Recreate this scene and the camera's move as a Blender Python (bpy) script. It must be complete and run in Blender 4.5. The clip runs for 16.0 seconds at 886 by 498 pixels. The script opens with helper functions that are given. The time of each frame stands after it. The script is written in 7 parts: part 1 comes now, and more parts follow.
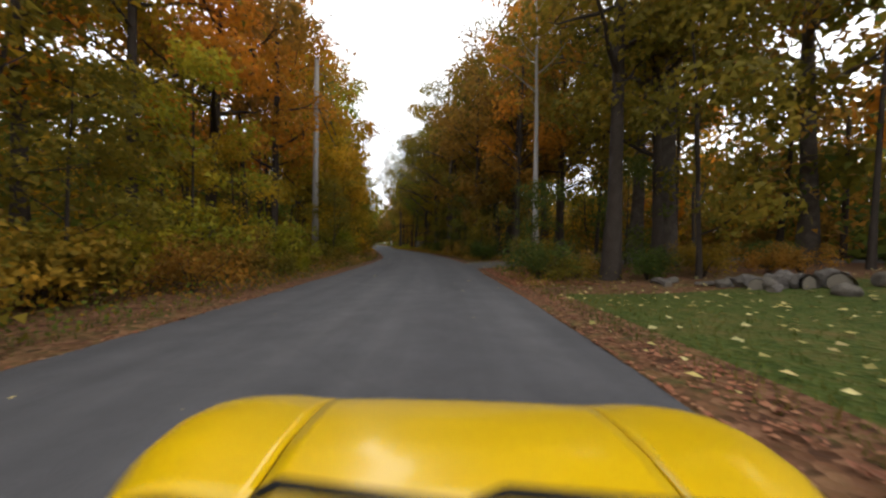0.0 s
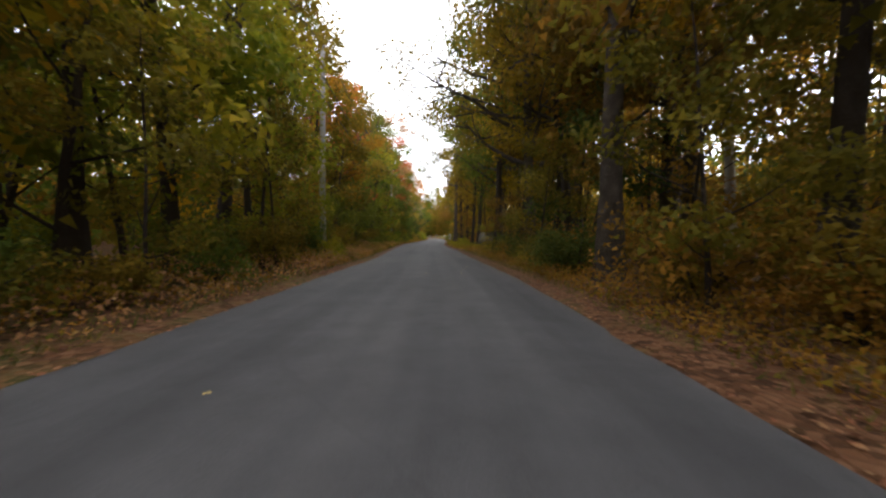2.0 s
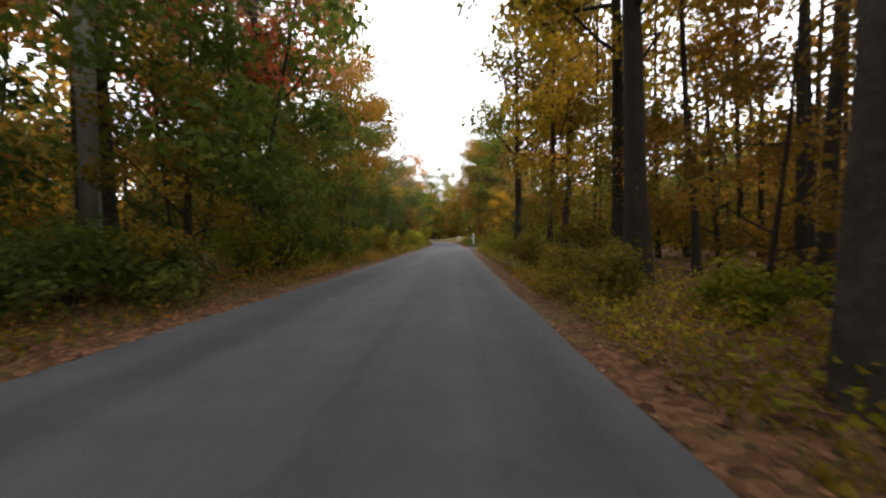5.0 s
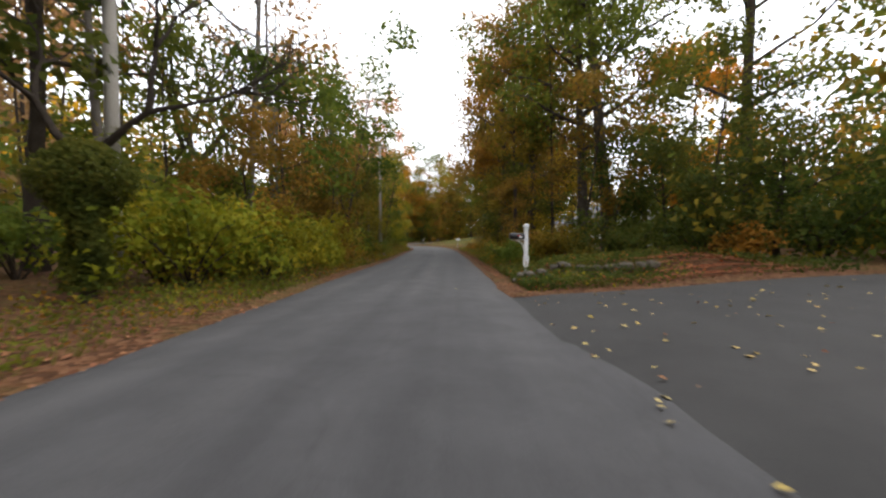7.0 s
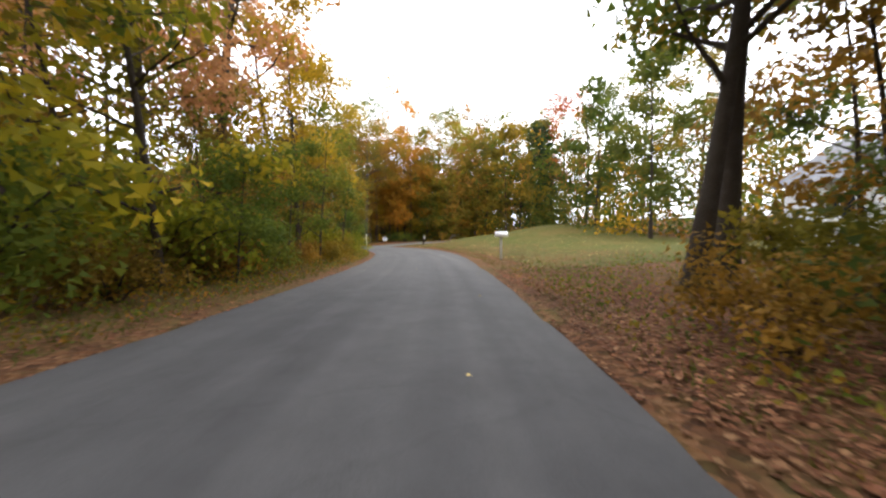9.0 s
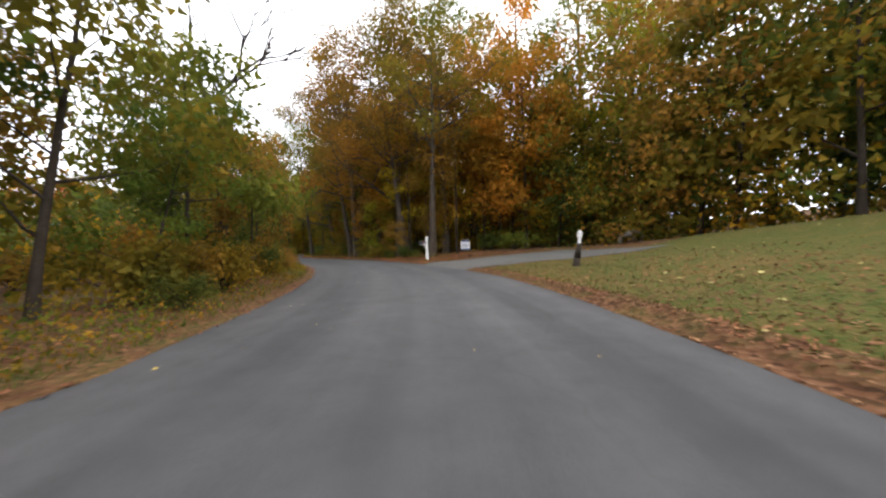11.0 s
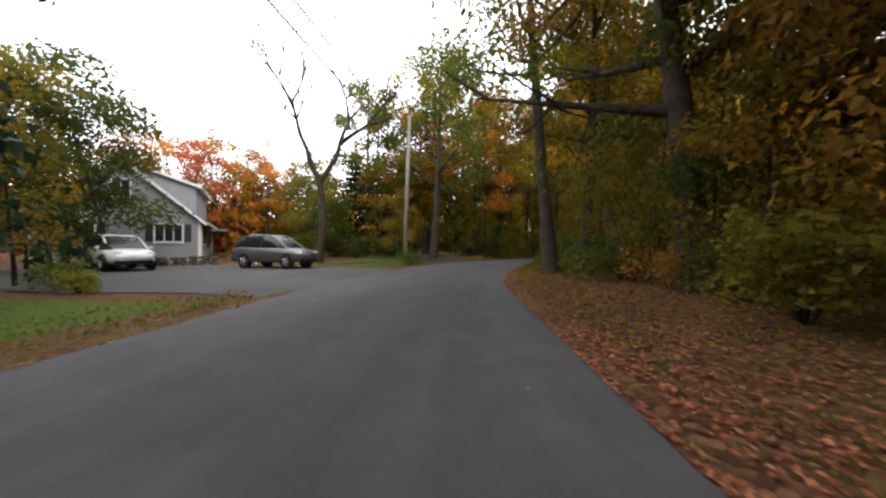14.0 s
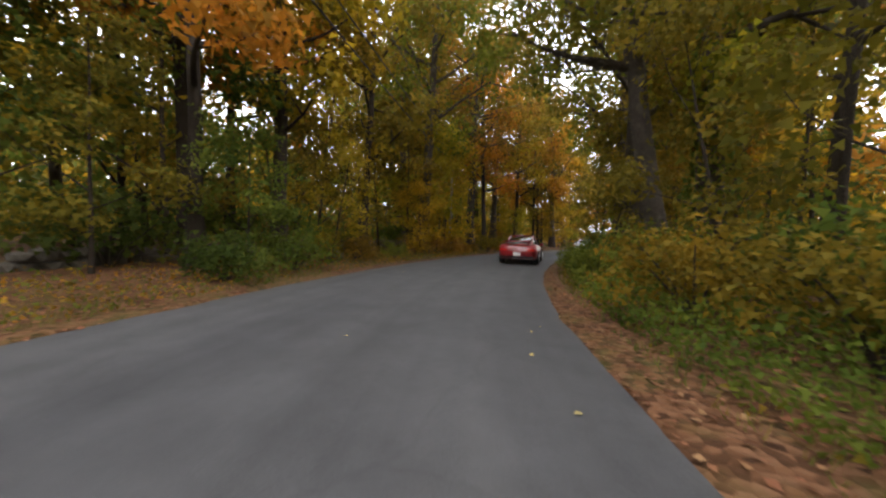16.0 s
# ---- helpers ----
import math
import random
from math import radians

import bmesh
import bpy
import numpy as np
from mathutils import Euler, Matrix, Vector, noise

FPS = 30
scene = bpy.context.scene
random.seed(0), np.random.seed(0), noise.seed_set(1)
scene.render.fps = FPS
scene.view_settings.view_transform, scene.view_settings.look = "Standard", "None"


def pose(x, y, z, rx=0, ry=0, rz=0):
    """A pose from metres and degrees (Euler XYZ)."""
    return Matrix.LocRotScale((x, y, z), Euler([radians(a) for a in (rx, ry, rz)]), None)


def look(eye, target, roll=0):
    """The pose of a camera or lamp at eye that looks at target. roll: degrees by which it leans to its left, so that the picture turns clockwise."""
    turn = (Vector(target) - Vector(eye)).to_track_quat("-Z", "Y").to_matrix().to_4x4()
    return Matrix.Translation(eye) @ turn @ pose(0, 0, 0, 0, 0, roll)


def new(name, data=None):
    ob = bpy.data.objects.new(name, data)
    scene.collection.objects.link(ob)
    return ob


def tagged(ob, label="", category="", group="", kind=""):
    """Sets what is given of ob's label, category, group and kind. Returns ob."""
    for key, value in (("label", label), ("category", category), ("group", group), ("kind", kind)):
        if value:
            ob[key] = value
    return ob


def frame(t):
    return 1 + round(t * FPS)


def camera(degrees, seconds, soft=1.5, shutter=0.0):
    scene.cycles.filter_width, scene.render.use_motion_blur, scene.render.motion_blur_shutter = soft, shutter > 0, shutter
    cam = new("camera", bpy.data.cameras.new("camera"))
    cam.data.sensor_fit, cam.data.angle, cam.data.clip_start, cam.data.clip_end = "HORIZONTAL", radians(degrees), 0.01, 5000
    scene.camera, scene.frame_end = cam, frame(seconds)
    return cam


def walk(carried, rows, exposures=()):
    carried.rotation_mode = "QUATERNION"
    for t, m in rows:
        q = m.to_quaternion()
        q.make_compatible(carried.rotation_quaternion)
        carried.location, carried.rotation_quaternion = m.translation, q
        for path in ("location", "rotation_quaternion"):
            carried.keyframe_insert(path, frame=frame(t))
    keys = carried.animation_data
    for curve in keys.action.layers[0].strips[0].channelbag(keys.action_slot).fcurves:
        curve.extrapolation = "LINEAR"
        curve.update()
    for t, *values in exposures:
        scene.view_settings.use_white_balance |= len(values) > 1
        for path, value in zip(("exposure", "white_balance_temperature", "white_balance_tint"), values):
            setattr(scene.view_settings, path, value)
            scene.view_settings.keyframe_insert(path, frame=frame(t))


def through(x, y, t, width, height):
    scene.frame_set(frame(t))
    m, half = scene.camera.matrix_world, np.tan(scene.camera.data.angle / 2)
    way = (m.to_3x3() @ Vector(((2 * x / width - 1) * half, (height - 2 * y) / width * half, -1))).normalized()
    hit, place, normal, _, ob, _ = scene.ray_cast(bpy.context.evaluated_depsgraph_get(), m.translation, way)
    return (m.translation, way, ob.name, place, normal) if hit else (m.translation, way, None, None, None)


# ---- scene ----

cam = camera(106.0, 16.0, soft=2.4, shutter=0.06)

# the drive: seconds, eye, target, roll
PATH = [
    (0, (0.000, 0.000, 1.140), (0.410, 1.957, 1.109), 0.92),
    (0.5, (1.451, 6.666, 1.140), (1.790, 8.637, 1.089), -0.04),
    (1, (2.641, 13.441, 1.140), (2.890, 15.425, 1.079), -0.26),
    (1.5, (3.471, 20.299, 1.140), (3.599, 22.294, 1.060), 0.60),
    (2, (3.886, 27.203, 1.140), (3.898, 29.201, 1.061), 0.99),
    (2.5, (3.955, 34.170, 1.140), (3.886, 36.168, 1.067), 0.76),
    (3, (3.787, 41.238, 1.140), (3.665, 43.233, 1.073), 0.63),
    (3.5, (3.505, 48.480, 1.140), (3.375, 50.475, 1.093), -0.41),
    (4, (3.248, 55.971, 1.140), (3.142, 57.968, 1.099), -1.31),
    (4.5, (3.097, 63.669, 1.140), (3.023, 65.667, 1.082), -0.19),
    (5, (3.074, 71.520, 1.140), (3.032, 73.518, 1.074), -0.27),
    (5.5, (3.144, 79.502, 1.140), (3.116, 81.501, 1.090), -0.08),
    (6, (3.249, 87.599, 1.140), (3.226, 89.599, 1.099), -0.09),
    (6.5, (3.363, 95.803, 1.140), (3.339, 97.803, 1.100), -0.25),
    (7, (3.491, 104.102, 1.140), (3.474, 106.101, 1.089), -0.01),
    (7.5, (3.604, 112.401, 1.140), (3.573, 114.400, 1.085), 0.19),
    (8, (3.668, 120.605, 1.140), (3.627, 122.604, 1.074), -0.11),
    (8.5, (3.632, 128.668, 1.140), (3.551, 130.665, 1.082), -0.49),
    (9, (3.436, 136.550, 1.140), (3.312, 138.545, 1.072), -0.62),
    (9.5, (3.022, 144.259, 1.140), (2.822, 146.249, 1.091), -0.18),
    (10, (2.236, 151.795, 1.140), (1.909, 153.768, 1.108), -0.20),
    (10.5, (0.873, 159.134, 1.140), (0.358, 161.066, 1.130), -1.00),
    (11, (-1.330, 166.180, 1.140), (-2.110, 168.021, 1.111), -2.21),
    (11.5, (-4.492, 172.772, 1.140), (-5.533, 174.480, 1.114), -1.93),
    (12, (-8.619, 178.730, 1.140), (-9.930, 180.240, 1.138), -1.29),
    (12.5, (-13.578, 183.966, 1.140), (-15.079, 185.287, 1.134), -0.29),
    (13, (-19.159, 188.501, 1.140), (-20.812, 189.626, 1.118), -0.28),
    (13.5, (-25.124, 192.434, 1.140), (-26.854, 193.439, 1.131), -0.04),
    (14, (-31.172, 196.080, 1.140), (-32.909, 197.070, 1.133), 0.21),
    (14.5, (-36.999, 199.772, 1.140), (-38.679, 200.857, 1.124), 2.15),
    (15, (-42.227, 203.897, 1.140), (-43.730, 205.215, 1.088), 2.55),
    (15.5, (-46.642, 208.585, 1.140), (-47.944, 210.101, 1.066), 1.76),
    (16, (-50.196, 213.708, 1.140), (-51.245, 215.409, 1.068), 1.62),
]
walk(cam, [(t, look(eye, target, roll)) for t, eye, target, roll in PATH],
     exposures=((0.0, 0.05), (1.0, 0.35), (2.0, 0.8), (2.5, 1.1), (3.0, 1.15), (3.5, 1.2), (4.5, 0.8), (7.0, 0.35), (7.5, 0.65), (8.5, 1.0), (11.0, 0.55), (12.0, 0.2), (12.5, 0.35), (13.0, 0.12), (13.5, 0.35), (14.0, 0.55), (15.0, 0.65), (15.5, 1.0), (16.0, 1.4)))

# ---- overcast daylight ----
world = bpy.data.worlds.new("overcast_sky")
scene.world = world
world.use_nodes = True
wn, wl = world.node_tree.nodes, world.node_tree.links
wn.clear()
sky = wn.new("ShaderNodeTexSky")
sky.sky_type = "NISHITA"
sky.sun_disc = False
sky.sun_elevation, sky.sun_rotation = radians(41), radians(97)
sky_dim = wn.new("ShaderNodeVectorMath")
sky_dim.operation = "SCALE"
sky_dim.inputs["Scale"].default_value = 0.10
wl.new(sky.outputs[0], sky_dim.inputs[0])
cloud_noise = wn.new("ShaderNodeTexNoise")
cloud_noise.inputs["Scale"].default_value = 2.35
cloud_noise.inputs["Detail"].default_value = 5
cloud_ramp = wn.new("ShaderNodeValToRGB")
cloud_ramp.color_ramp.elements[0].position, cloud_ramp.color_ramp.elements[1].position = 0.3, 0.7
cloud_ramp.color_ramp.elements[0].color = (0.86, 0.88, 0.95, 1)
cloud_ramp.color_ramp.elements[1].color = (1.06, 1.06, 1.08, 1)
wl.new(cloud_noise.outputs[0], cloud_ramp.inputs[0])
sky_mix = wn.new("ShaderNodeMixRGB")
sky_mix.inputs[0].default_value = 0.9
wl.new(sky_dim.outputs[0], sky_mix.inputs[1])
wl.new(cloud_ramp.outputs[0], sky_mix.inputs[2])
sky_bg = wn.new("ShaderNodeBackground")
sky_bg.inputs["Strength"].default_value = 2.35
sky_out = wn.new("ShaderNodeOutputWorld")
wl.new(sky_mix.outputs[0], sky_bg.inputs["Color"])
wl.new(sky_bg.outputs[0], sky_out.inputs["Surface"])

sun_data = bpy.data.lights.new("sun", "SUN")
sun_data.energy, sun_data.angle, sun_data.color = 1.5, radians(45), (1.0, 0.95, 0.88)
sun = new("sun", sun_data)
sun.matrix_world = look((0, 0, 42), (-48, 6, 0))

# ---- materials ----


def material(name, rough=0.8, metal=0.0, base=(0.5, 0.5, 0.5)):
    mat = bpy.data.materials.new(name)
    mat.use_nodes = True
    b = mat.node_tree.nodes["Principled BSDF"]
    b.inputs["Roughness"].default_value = rough
    b.inputs["Metallic"].default_value = metal
    b.inputs["Base Color"].default_value = (*base, 1)
    return mat, mat.node_tree.nodes, mat.node_tree.links, b


def ramp(nodes, colours, stops=None):
    r = nodes.new("ShaderNodeValToRGB")
    e = r.color_ramp.elements
    n = len(colours)
    stops = stops or [i / (n - 1) for i in range(n)]
    while len(e) < n:
        e.new(0.5)
    for i, (c, p) in enumerate(zip(colours, stops)):
        e[i].position, e[i].color = p, (*c, 1)
    return r


def noise_node(nodes, links, scale, detail=6, rough=0.6, space="Object"):
    tc = nodes.new("ShaderNodeTexCoord")
    n = nodes.new("ShaderNodeTexNoise")
    n.inputs["Scale"].default_value, n.inputs["Detail"].default_value, n.inputs["Roughness"].default_value = scale, detail, rough
    links.new(tc.outputs[space], n.inputs["Vector"])
    return n


def blend(nodes, links, fac, a, b, mode="MIX"):
    m = nodes.new("ShaderNodeMixRGB")
    m.blend_type = mode
    for sock, v in zip(m.inputs, (fac, a, b)):
        if isinstance(v, (int, float)):
            sock.default_value = v
        elif isinstance(v, tuple):
            sock.default_value = (*v, 1)
        else:
            links.new(v, sock)
    return m.outputs[0]


def bump(nodes, links, b, height, strength, dist=0.02):
    n = nodes.new("ShaderNodeBump")
    n.inputs["Strength"].default_value, n.inputs["Distance"].default_value = strength, dist
    links.new(height, n.inputs["Height"])
    links.new(n.outputs[0], b.inputs["Normal"])


def mottled(name, colours, scale, rough=0.85, fine=60.0, relief=0.4, metal=0.0, dist=0.02, stops=None):
    """A surface with blotches at one scale and grain at another."""
    mat, nodes, links, b = material(name, rough, metal)
    big, small = noise_node(nodes, links, scale), noise_node(nodes, links, fine, 8, 0.7)
    r = ramp(nodes, colours, stops)
    links.new(big.outputs[0], r.inputs[0])
    g = ramp(nodes, [(0.72, 0.72, 0.72), (1.18, 1.18, 1.18)], [0.3, 0.7])
    links.new(small.outputs[0], g.inputs[0])
    links.new(blend(nodes, links, 1.0, r.outputs[0], g.outputs[0], "MULTIPLY"), b.inputs["Base Color"])
    if rough >= 0.85:
        b.inputs["Specular IOR Level"].default_value = 0.12
    bump(nodes, links, b, small.outputs[0], relief, dist)
    return mat


def leaf_material(name, colours, through=0.52, own=0.5):
    """Leaves that differ one by one, and a little from plant to plant."""
    mat, nodes, links, b = material(name, 0.62)
    geo, info = nodes.new("ShaderNodeNewGeometry"), nodes.new("ShaderNodeObjectInfo")
    r = ramp(nodes, colours)
    clump = noise_node(nodes, links, 0.8, 3)
    spread = ramp(nodes, [(0, 0, 0), (1, 1, 1)], [0.33, 0.67])
    links.new(clump.outputs[0], spread.inputs[0])
    links.new(blend(nodes, links, own, spread.outputs[0], geo.outputs["Random Per Island"]), r.inputs[0])
    n = noise_node(nodes, links, 0.35, 3)
    g = ramp(nodes, [(0.62, 0.68, 0.68), (1.25, 1.18, 1.08)], [0.35, 0.68])
    links.new(n.outputs[0], g.inputs[0])
    c = blend(nodes, links, 1.0, r.outputs[0], g.outputs[0], "MULTIPLY")
    tint = ramp(nodes, [(0.78, 0.88, 0.82), (1.0, 1.0, 1.0), (1.22, 1.04, 0.88)])
    links.new(info.outputs["Random"], tint.inputs[0])
    c = blend(nodes, links, 1.0, c, tint.outputs[0], "MULTIPLY")
    links.new(c, b.inputs["Base Color"])
    b.inputs["Specular IOR Level"].default_value = 0.08
    tr = nodes.new("ShaderNodeBsdfTranslucent")
    links.new(c, tr.inputs["Color"])
    mix = nodes.new("ShaderNodeMixShader")
    mix.inputs[0].default_value = through
    links.new(b.outputs[0], mix.inputs[1])
    links.new(tr.outputs[0], mix.inputs[2])
    links.new(mix.outputs[0], nodes["Material Output"].inputs["Surface"])
    return mat


LEAF = {
    "olive": leaf_material("leaves_olive", [(0.1, 0.086, 0.0144), (0.171, 0.136, 0.0193), (0.244, 0.177, 0.024), (0.357, 0.221, 0.0264)]),
    "green": leaf_material("leaves_green", [(0.0614, 0.0911, 0.0179), (0.106, 0.14, 0.0224), (0.157, 0.184, 0.0281), (0.233, 0.216, 0.0315)]),
    "lime": leaf_material("leaves_lime", [(0.132, 0.152, 0.0168), (0.225, 0.234, 0.0217), (0.33, 0.292, 0.024), (0.45, 0.329, 0.03)]),
    "yellow": leaf_material("leaves_yellow", [(0.19, 0.156, 0.0177), (0.332, 0.235, 0.0202), (0.509, 0.314, 0.0228), (0.64, 0.386, 0.0316)]),
    "orange": leaf_material("leaves_orange", [(0.229, 0.127, 0.0202), (0.374, 0.178, 0.0228), (0.519, 0.218, 0.0253), (0.604, 0.31, 0.0316)]),
    "red": leaf_material("leaves_red", [(0.242, 0.0604, 0.0301), (0.411, 0.0905, 0.0423), (0.519, 0.156, 0.0543), (0.555, 0.242, 0.0665)]),
    "pink": leaf_material("leaves_rose", [(0.253, 0.14, 0.0696), (0.38, 0.202, 0.101), (0.481, 0.265, 0.127), (0.354, 0.253, 0.0822)]),
    "brown": leaf_material("leaves_brown", [(0.119, 0.0773, 0.0193), (0.208, 0.122, 0.024), (0.306, 0.167, 0.0288), (0.431, 0.232, 0.0361)]),
    "dark": leaf_material("leaves_dark", [(0.0458, 0.0648, 0.0168), (0.0735, 0.0981, 0.0205), (0.106, 0.123, 0.024), (0.164, 0.144, 0.0288)]),
    "needle": leaf_material("needles", [(0.014, 0.03, 0.016), (0.025, 0.048, 0.024), (0.04, 0.065, 0.03), (0.05, 0.07, 0.03)], 0.1),
}
BARK = mottled("bark", [(0.026, 0.02, 0.015), (0.046, 0.036, 0.028), (0.07, 0.057, 0.045)], 3.0, 0.95, 26, 0.9, dist=0.05)
BARK_MID = mottled("grey_bark", [(0.08, 0.07, 0.06), (0.13, 0.115, 0.1), (0.18, 0.165, 0.15)], 3.0, 0.95, 26, 0.9, dist=0.05)
BARK_OAK = mottled("ridged_oak_bark", [(0.032, 0.025, 0.019), (0.072, 0.058, 0.045), (0.14, 0.118, 0.096)], 3.2, 0.95, 15, 1.0, dist=0.1)
BARK_PALE = mottled("pale_bark", [(0.2, 0.19, 0.17), (0.34, 0.32, 0.29), (0.42, 0.4, 0.37)], 2.5, 0.9, 22, 0.6, dist=0.03)
POLE_WOOD = mottled("weathered_pole_wood", [(0.2, 0.185, 0.165), (0.3, 0.28, 0.25), (0.36, 0.34, 0.31)], 1.2, 0.9, 40, 0.5)
STONE = mottled("fieldstone", [(0.055, 0.047, 0.036), (0.11, 0.096, 0.077), (0.18, 0.163, 0.136)], 3.0, 0.92, 30, 0.8, dist=0.03)
MOSSY = mottled("mossy_stone", [(0.04, 0.046, 0.016), (0.085, 0.078, 0.045), (0.15, 0.135, 0.11), (0.25, 0.23, 0.2)], 1.1, 0.95, 9, 1.0, dist=0.06)
WHITE_PAINT = mottled("white_paint", [(0.7, 0.7, 0.7), (0.8, 0.8, 0.79)], 6.0, 0.5, 50, 0.1)
DARK_METAL = mottled("dark_metal", [(0.012, 0.012, 0.013), (0.02, 0.02, 0.022)], 8.0, 0.4, 60, 0.1, 0.3)
RUBBER = mottled("rubber", [(0.012, 0.012, 0.012), (0.022, 0.022, 0.022)], 8.0, 0.85, 60, 0.2)
GALV = mottled("galvanised_metal", [(0.35, 0.36, 0.37), (0.45, 0.46, 0.47)], 8.0, 0.5, 60, 0.1, 0.6)


def asphalt_material(name, tones, tracks=False):
    mat, nodes, links, b = material(name, 0.86)
    big, mid, fine = noise_node(nodes, links, 0.18, 5), noise_node(nodes, links, 1.7, 6), noise_node(nodes, links, 130, 4, 0.8)
    r = ramp(nodes, tones, [0.3, 0.5, 0.72])
    links.new(big.outputs[0], r.inputs[0])
    g1 = ramp(nodes, [(0.86, 0.86, 0.86), (1.1, 1.1, 1.1)], [0.35, 0.65])
    links.new(mid.outputs[0], g1.inputs[0])
    g2 = ramp(nodes, [(0.6, 0.6, 0.6), (1.4, 1.4, 1.4)], [0.3, 0.7])
    links.new(fine.outputs[0], g2.inputs[0])
    c = blend(nodes, links, 1.0, r.outputs[0], g1.outputs[0], "MULTIPLY")
    if tracks:
        # long streaks of wear along the wheels' way, darker patches and a dusty crown
        uv, stretch_ = nodes.new("ShaderNodeUVMap"), nodes.new("ShaderNodeMapping")
        uv.uv_map = "along"
        links.new(uv.outputs[0], stretch_.inputs["Vector"])
        stretch_.inputs["Scale"].default_value = (1.5, 0.02, 1)
        streak = nodes.new("ShaderNodeTexNoise")
        streak.inputs["Scale"].default_value, streak.inputs["Detail"].default_value = 1.0, 5
        links.new(stretch_.outputs[0], streak.inputs["Vector"])
        g3 = ramp(nodes, [(0.8, 0.8, 0.8), (1.0, 1.0, 1.0), (1.2, 1.19, 1.17)], [0.34, 0.5, 0.68])
        links.new(streak.outputs[0], g3.inputs[0])
        c = blend(nodes, links, 1.0, c, g3.outputs[0], "MULTIPLY")
        blot = nodes.new("ShaderNodeTexNoise")
        blot.inputs["Scale"].default_value, blot.inputs["Detail"].default_value = 1.0, 3
        wide = nodes.new("ShaderNodeMapping")
        wide.inputs["Scale"].default_value = (0.5, 0.09, 1)
        links.new(uv.outputs[0], wide.inputs["Vector"])
        links.new(wide.outputs[0], blot.inputs["Vector"])
        g4 = ramp(nodes, [(0.82, 0.82, 0.83), (1.0, 1.0, 1.0), (1.06, 1.06, 1.05)], [0.36, 0.46, 0.7])
        links.new(blot.outputs[0], g4.inputs[0])
        c = blend(nodes, links, 1.0, c, g4.outputs[0], "MULTIPLY")
        crack = nodes.new("ShaderNodeTexVoronoi")
        crack.feature = "DISTANCE_TO_EDGE"
        crack.inputs["Scale"].default_value = 0.42
        bent = noise_node(nodes, links, 1.3, 4)
        links.new(blend(nodes, links, 0.35, nodes["Texture Coordinate"].outputs["Object"], bent.outputs["Color"]), crack.inputs["Vector"])
        g5 = ramp(nodes, [(0.72, 0.72, 0.72), (1, 1, 1)], [0.002, 0.009])
        links.new(crack.outputs["Distance"], g5.inputs[0])
        c = blend(nodes, links, 0.3, c, blend(nodes, links, 1.0, c, g5.outputs[0], "MULTIPLY"))
    links.new(blend(nodes, links, 0.8, c, g2.outputs[0], "MULTIPLY"), b.inputs["Base Color"])
    b.inputs["Specular IOR Level"].default_value = 0.3
    bump(nodes, links, b, fine.outputs[0], 0.35, 0.006)
    return mat


ASPHALT = asphalt_material("asphalt", [(0.047, 0.0465, 0.048), (0.055, 0.054, 0.0555), (0.064, 0.0628, 0.064)], True)
DRIVE = asphalt_material("worn_driveway", [(0.04, 0.038, 0.036), (0.052, 0.049, 0.046), (0.07, 0.066, 0.061)])


def litter_material(name, lows, highs, patch):
    mat, nodes, links, b = material(name, 0.95)
    big, mid, vor = noise_node(nodes, links, 0.22, 4), noise_node(nodes, links, 2.2, 6), nodes.new("ShaderNodeTexVoronoi")
    vor.inputs["Scale"].default_value = 13
    tc = nodes.new("ShaderNodeTexCoord")
    links.new(tc.outputs["Object"], vor.inputs["Vector"])
    sep = nodes.new("ShaderNodeSeparateColor")
    links.new(vor.outputs["Color"], sep.inputs[0])
    r1, r2 = ramp(nodes, lows), ramp(nodes, highs)
    links.new(sep.outputs[0], r1.inputs[0])
    links.new(sep.outputs[1], r2.inputs[0])
    m1 = ramp(nodes, [(0, 0, 0), (1, 1, 1)], patch)
    links.new(blend(nodes, links, 0.5, big.outputs[0], mid.outputs[0]), m1.inputs[0])
    links.new(blend(nodes, links, m1.outputs[0], r1.outputs[0], r2.outputs[0]), b.inputs["Base Color"])
    b.inputs["Specular IOR Level"].default_value = 0.08
    bump(nodes, links, b, vor.outputs["Distance"], 0.7, 0.05)
    return mat


GROUND = litter_material("leaf_litter", [(0.042, 0.02, 0.011), (0.076, 0.036, 0.018), (0.115, 0.054, 0.027), (0.155, 0.078, 0.042)], [(0.035, 0.04, 0.012), (0.062, 0.06, 0.018), (0.11, 0.07, 0.024), (0.15, 0.08, 0.034)], [0.46, 0.62])
LAWN = litter_material("lawn", [(0.027, 0.041, 0.007), (0.038, 0.054, 0.01), (0.048, 0.06, 0.012), (0.066, 0.062, 0.016)], [(0.085, 0.07, 0.02), (0.11, 0.07, 0.024), (0.07, 0.07, 0.02), (0.135, 0.09, 0.03)], [0.5, 0.68])
LAWN_DRY = litter_material("autumn_lawn", [(0.042, 0.054, 0.012), (0.056, 0.065, 0.015), (0.068, 0.069, 0.018), (0.088, 0.072, 0.022)], [(0.1, 0.07, 0.024), (0.13, 0.078, 0.028), (0.085, 0.066, 0.022), (0.15, 0.095, 0.034)], [0.47, 0.66])
LAWN_FRESH = litter_material("fresh_grass", [(0.035, 0.06, 0.009), (0.05, 0.08, 0.012), (0.062, 0.092, 0.015), (0.08, 0.095, 0.018)], [(0.07, 0.075, 0.016), (0.09, 0.075, 0.02), (0.06, 0.075, 0.015), (0.11, 0.085, 0.025)], [0.55, 0.75])
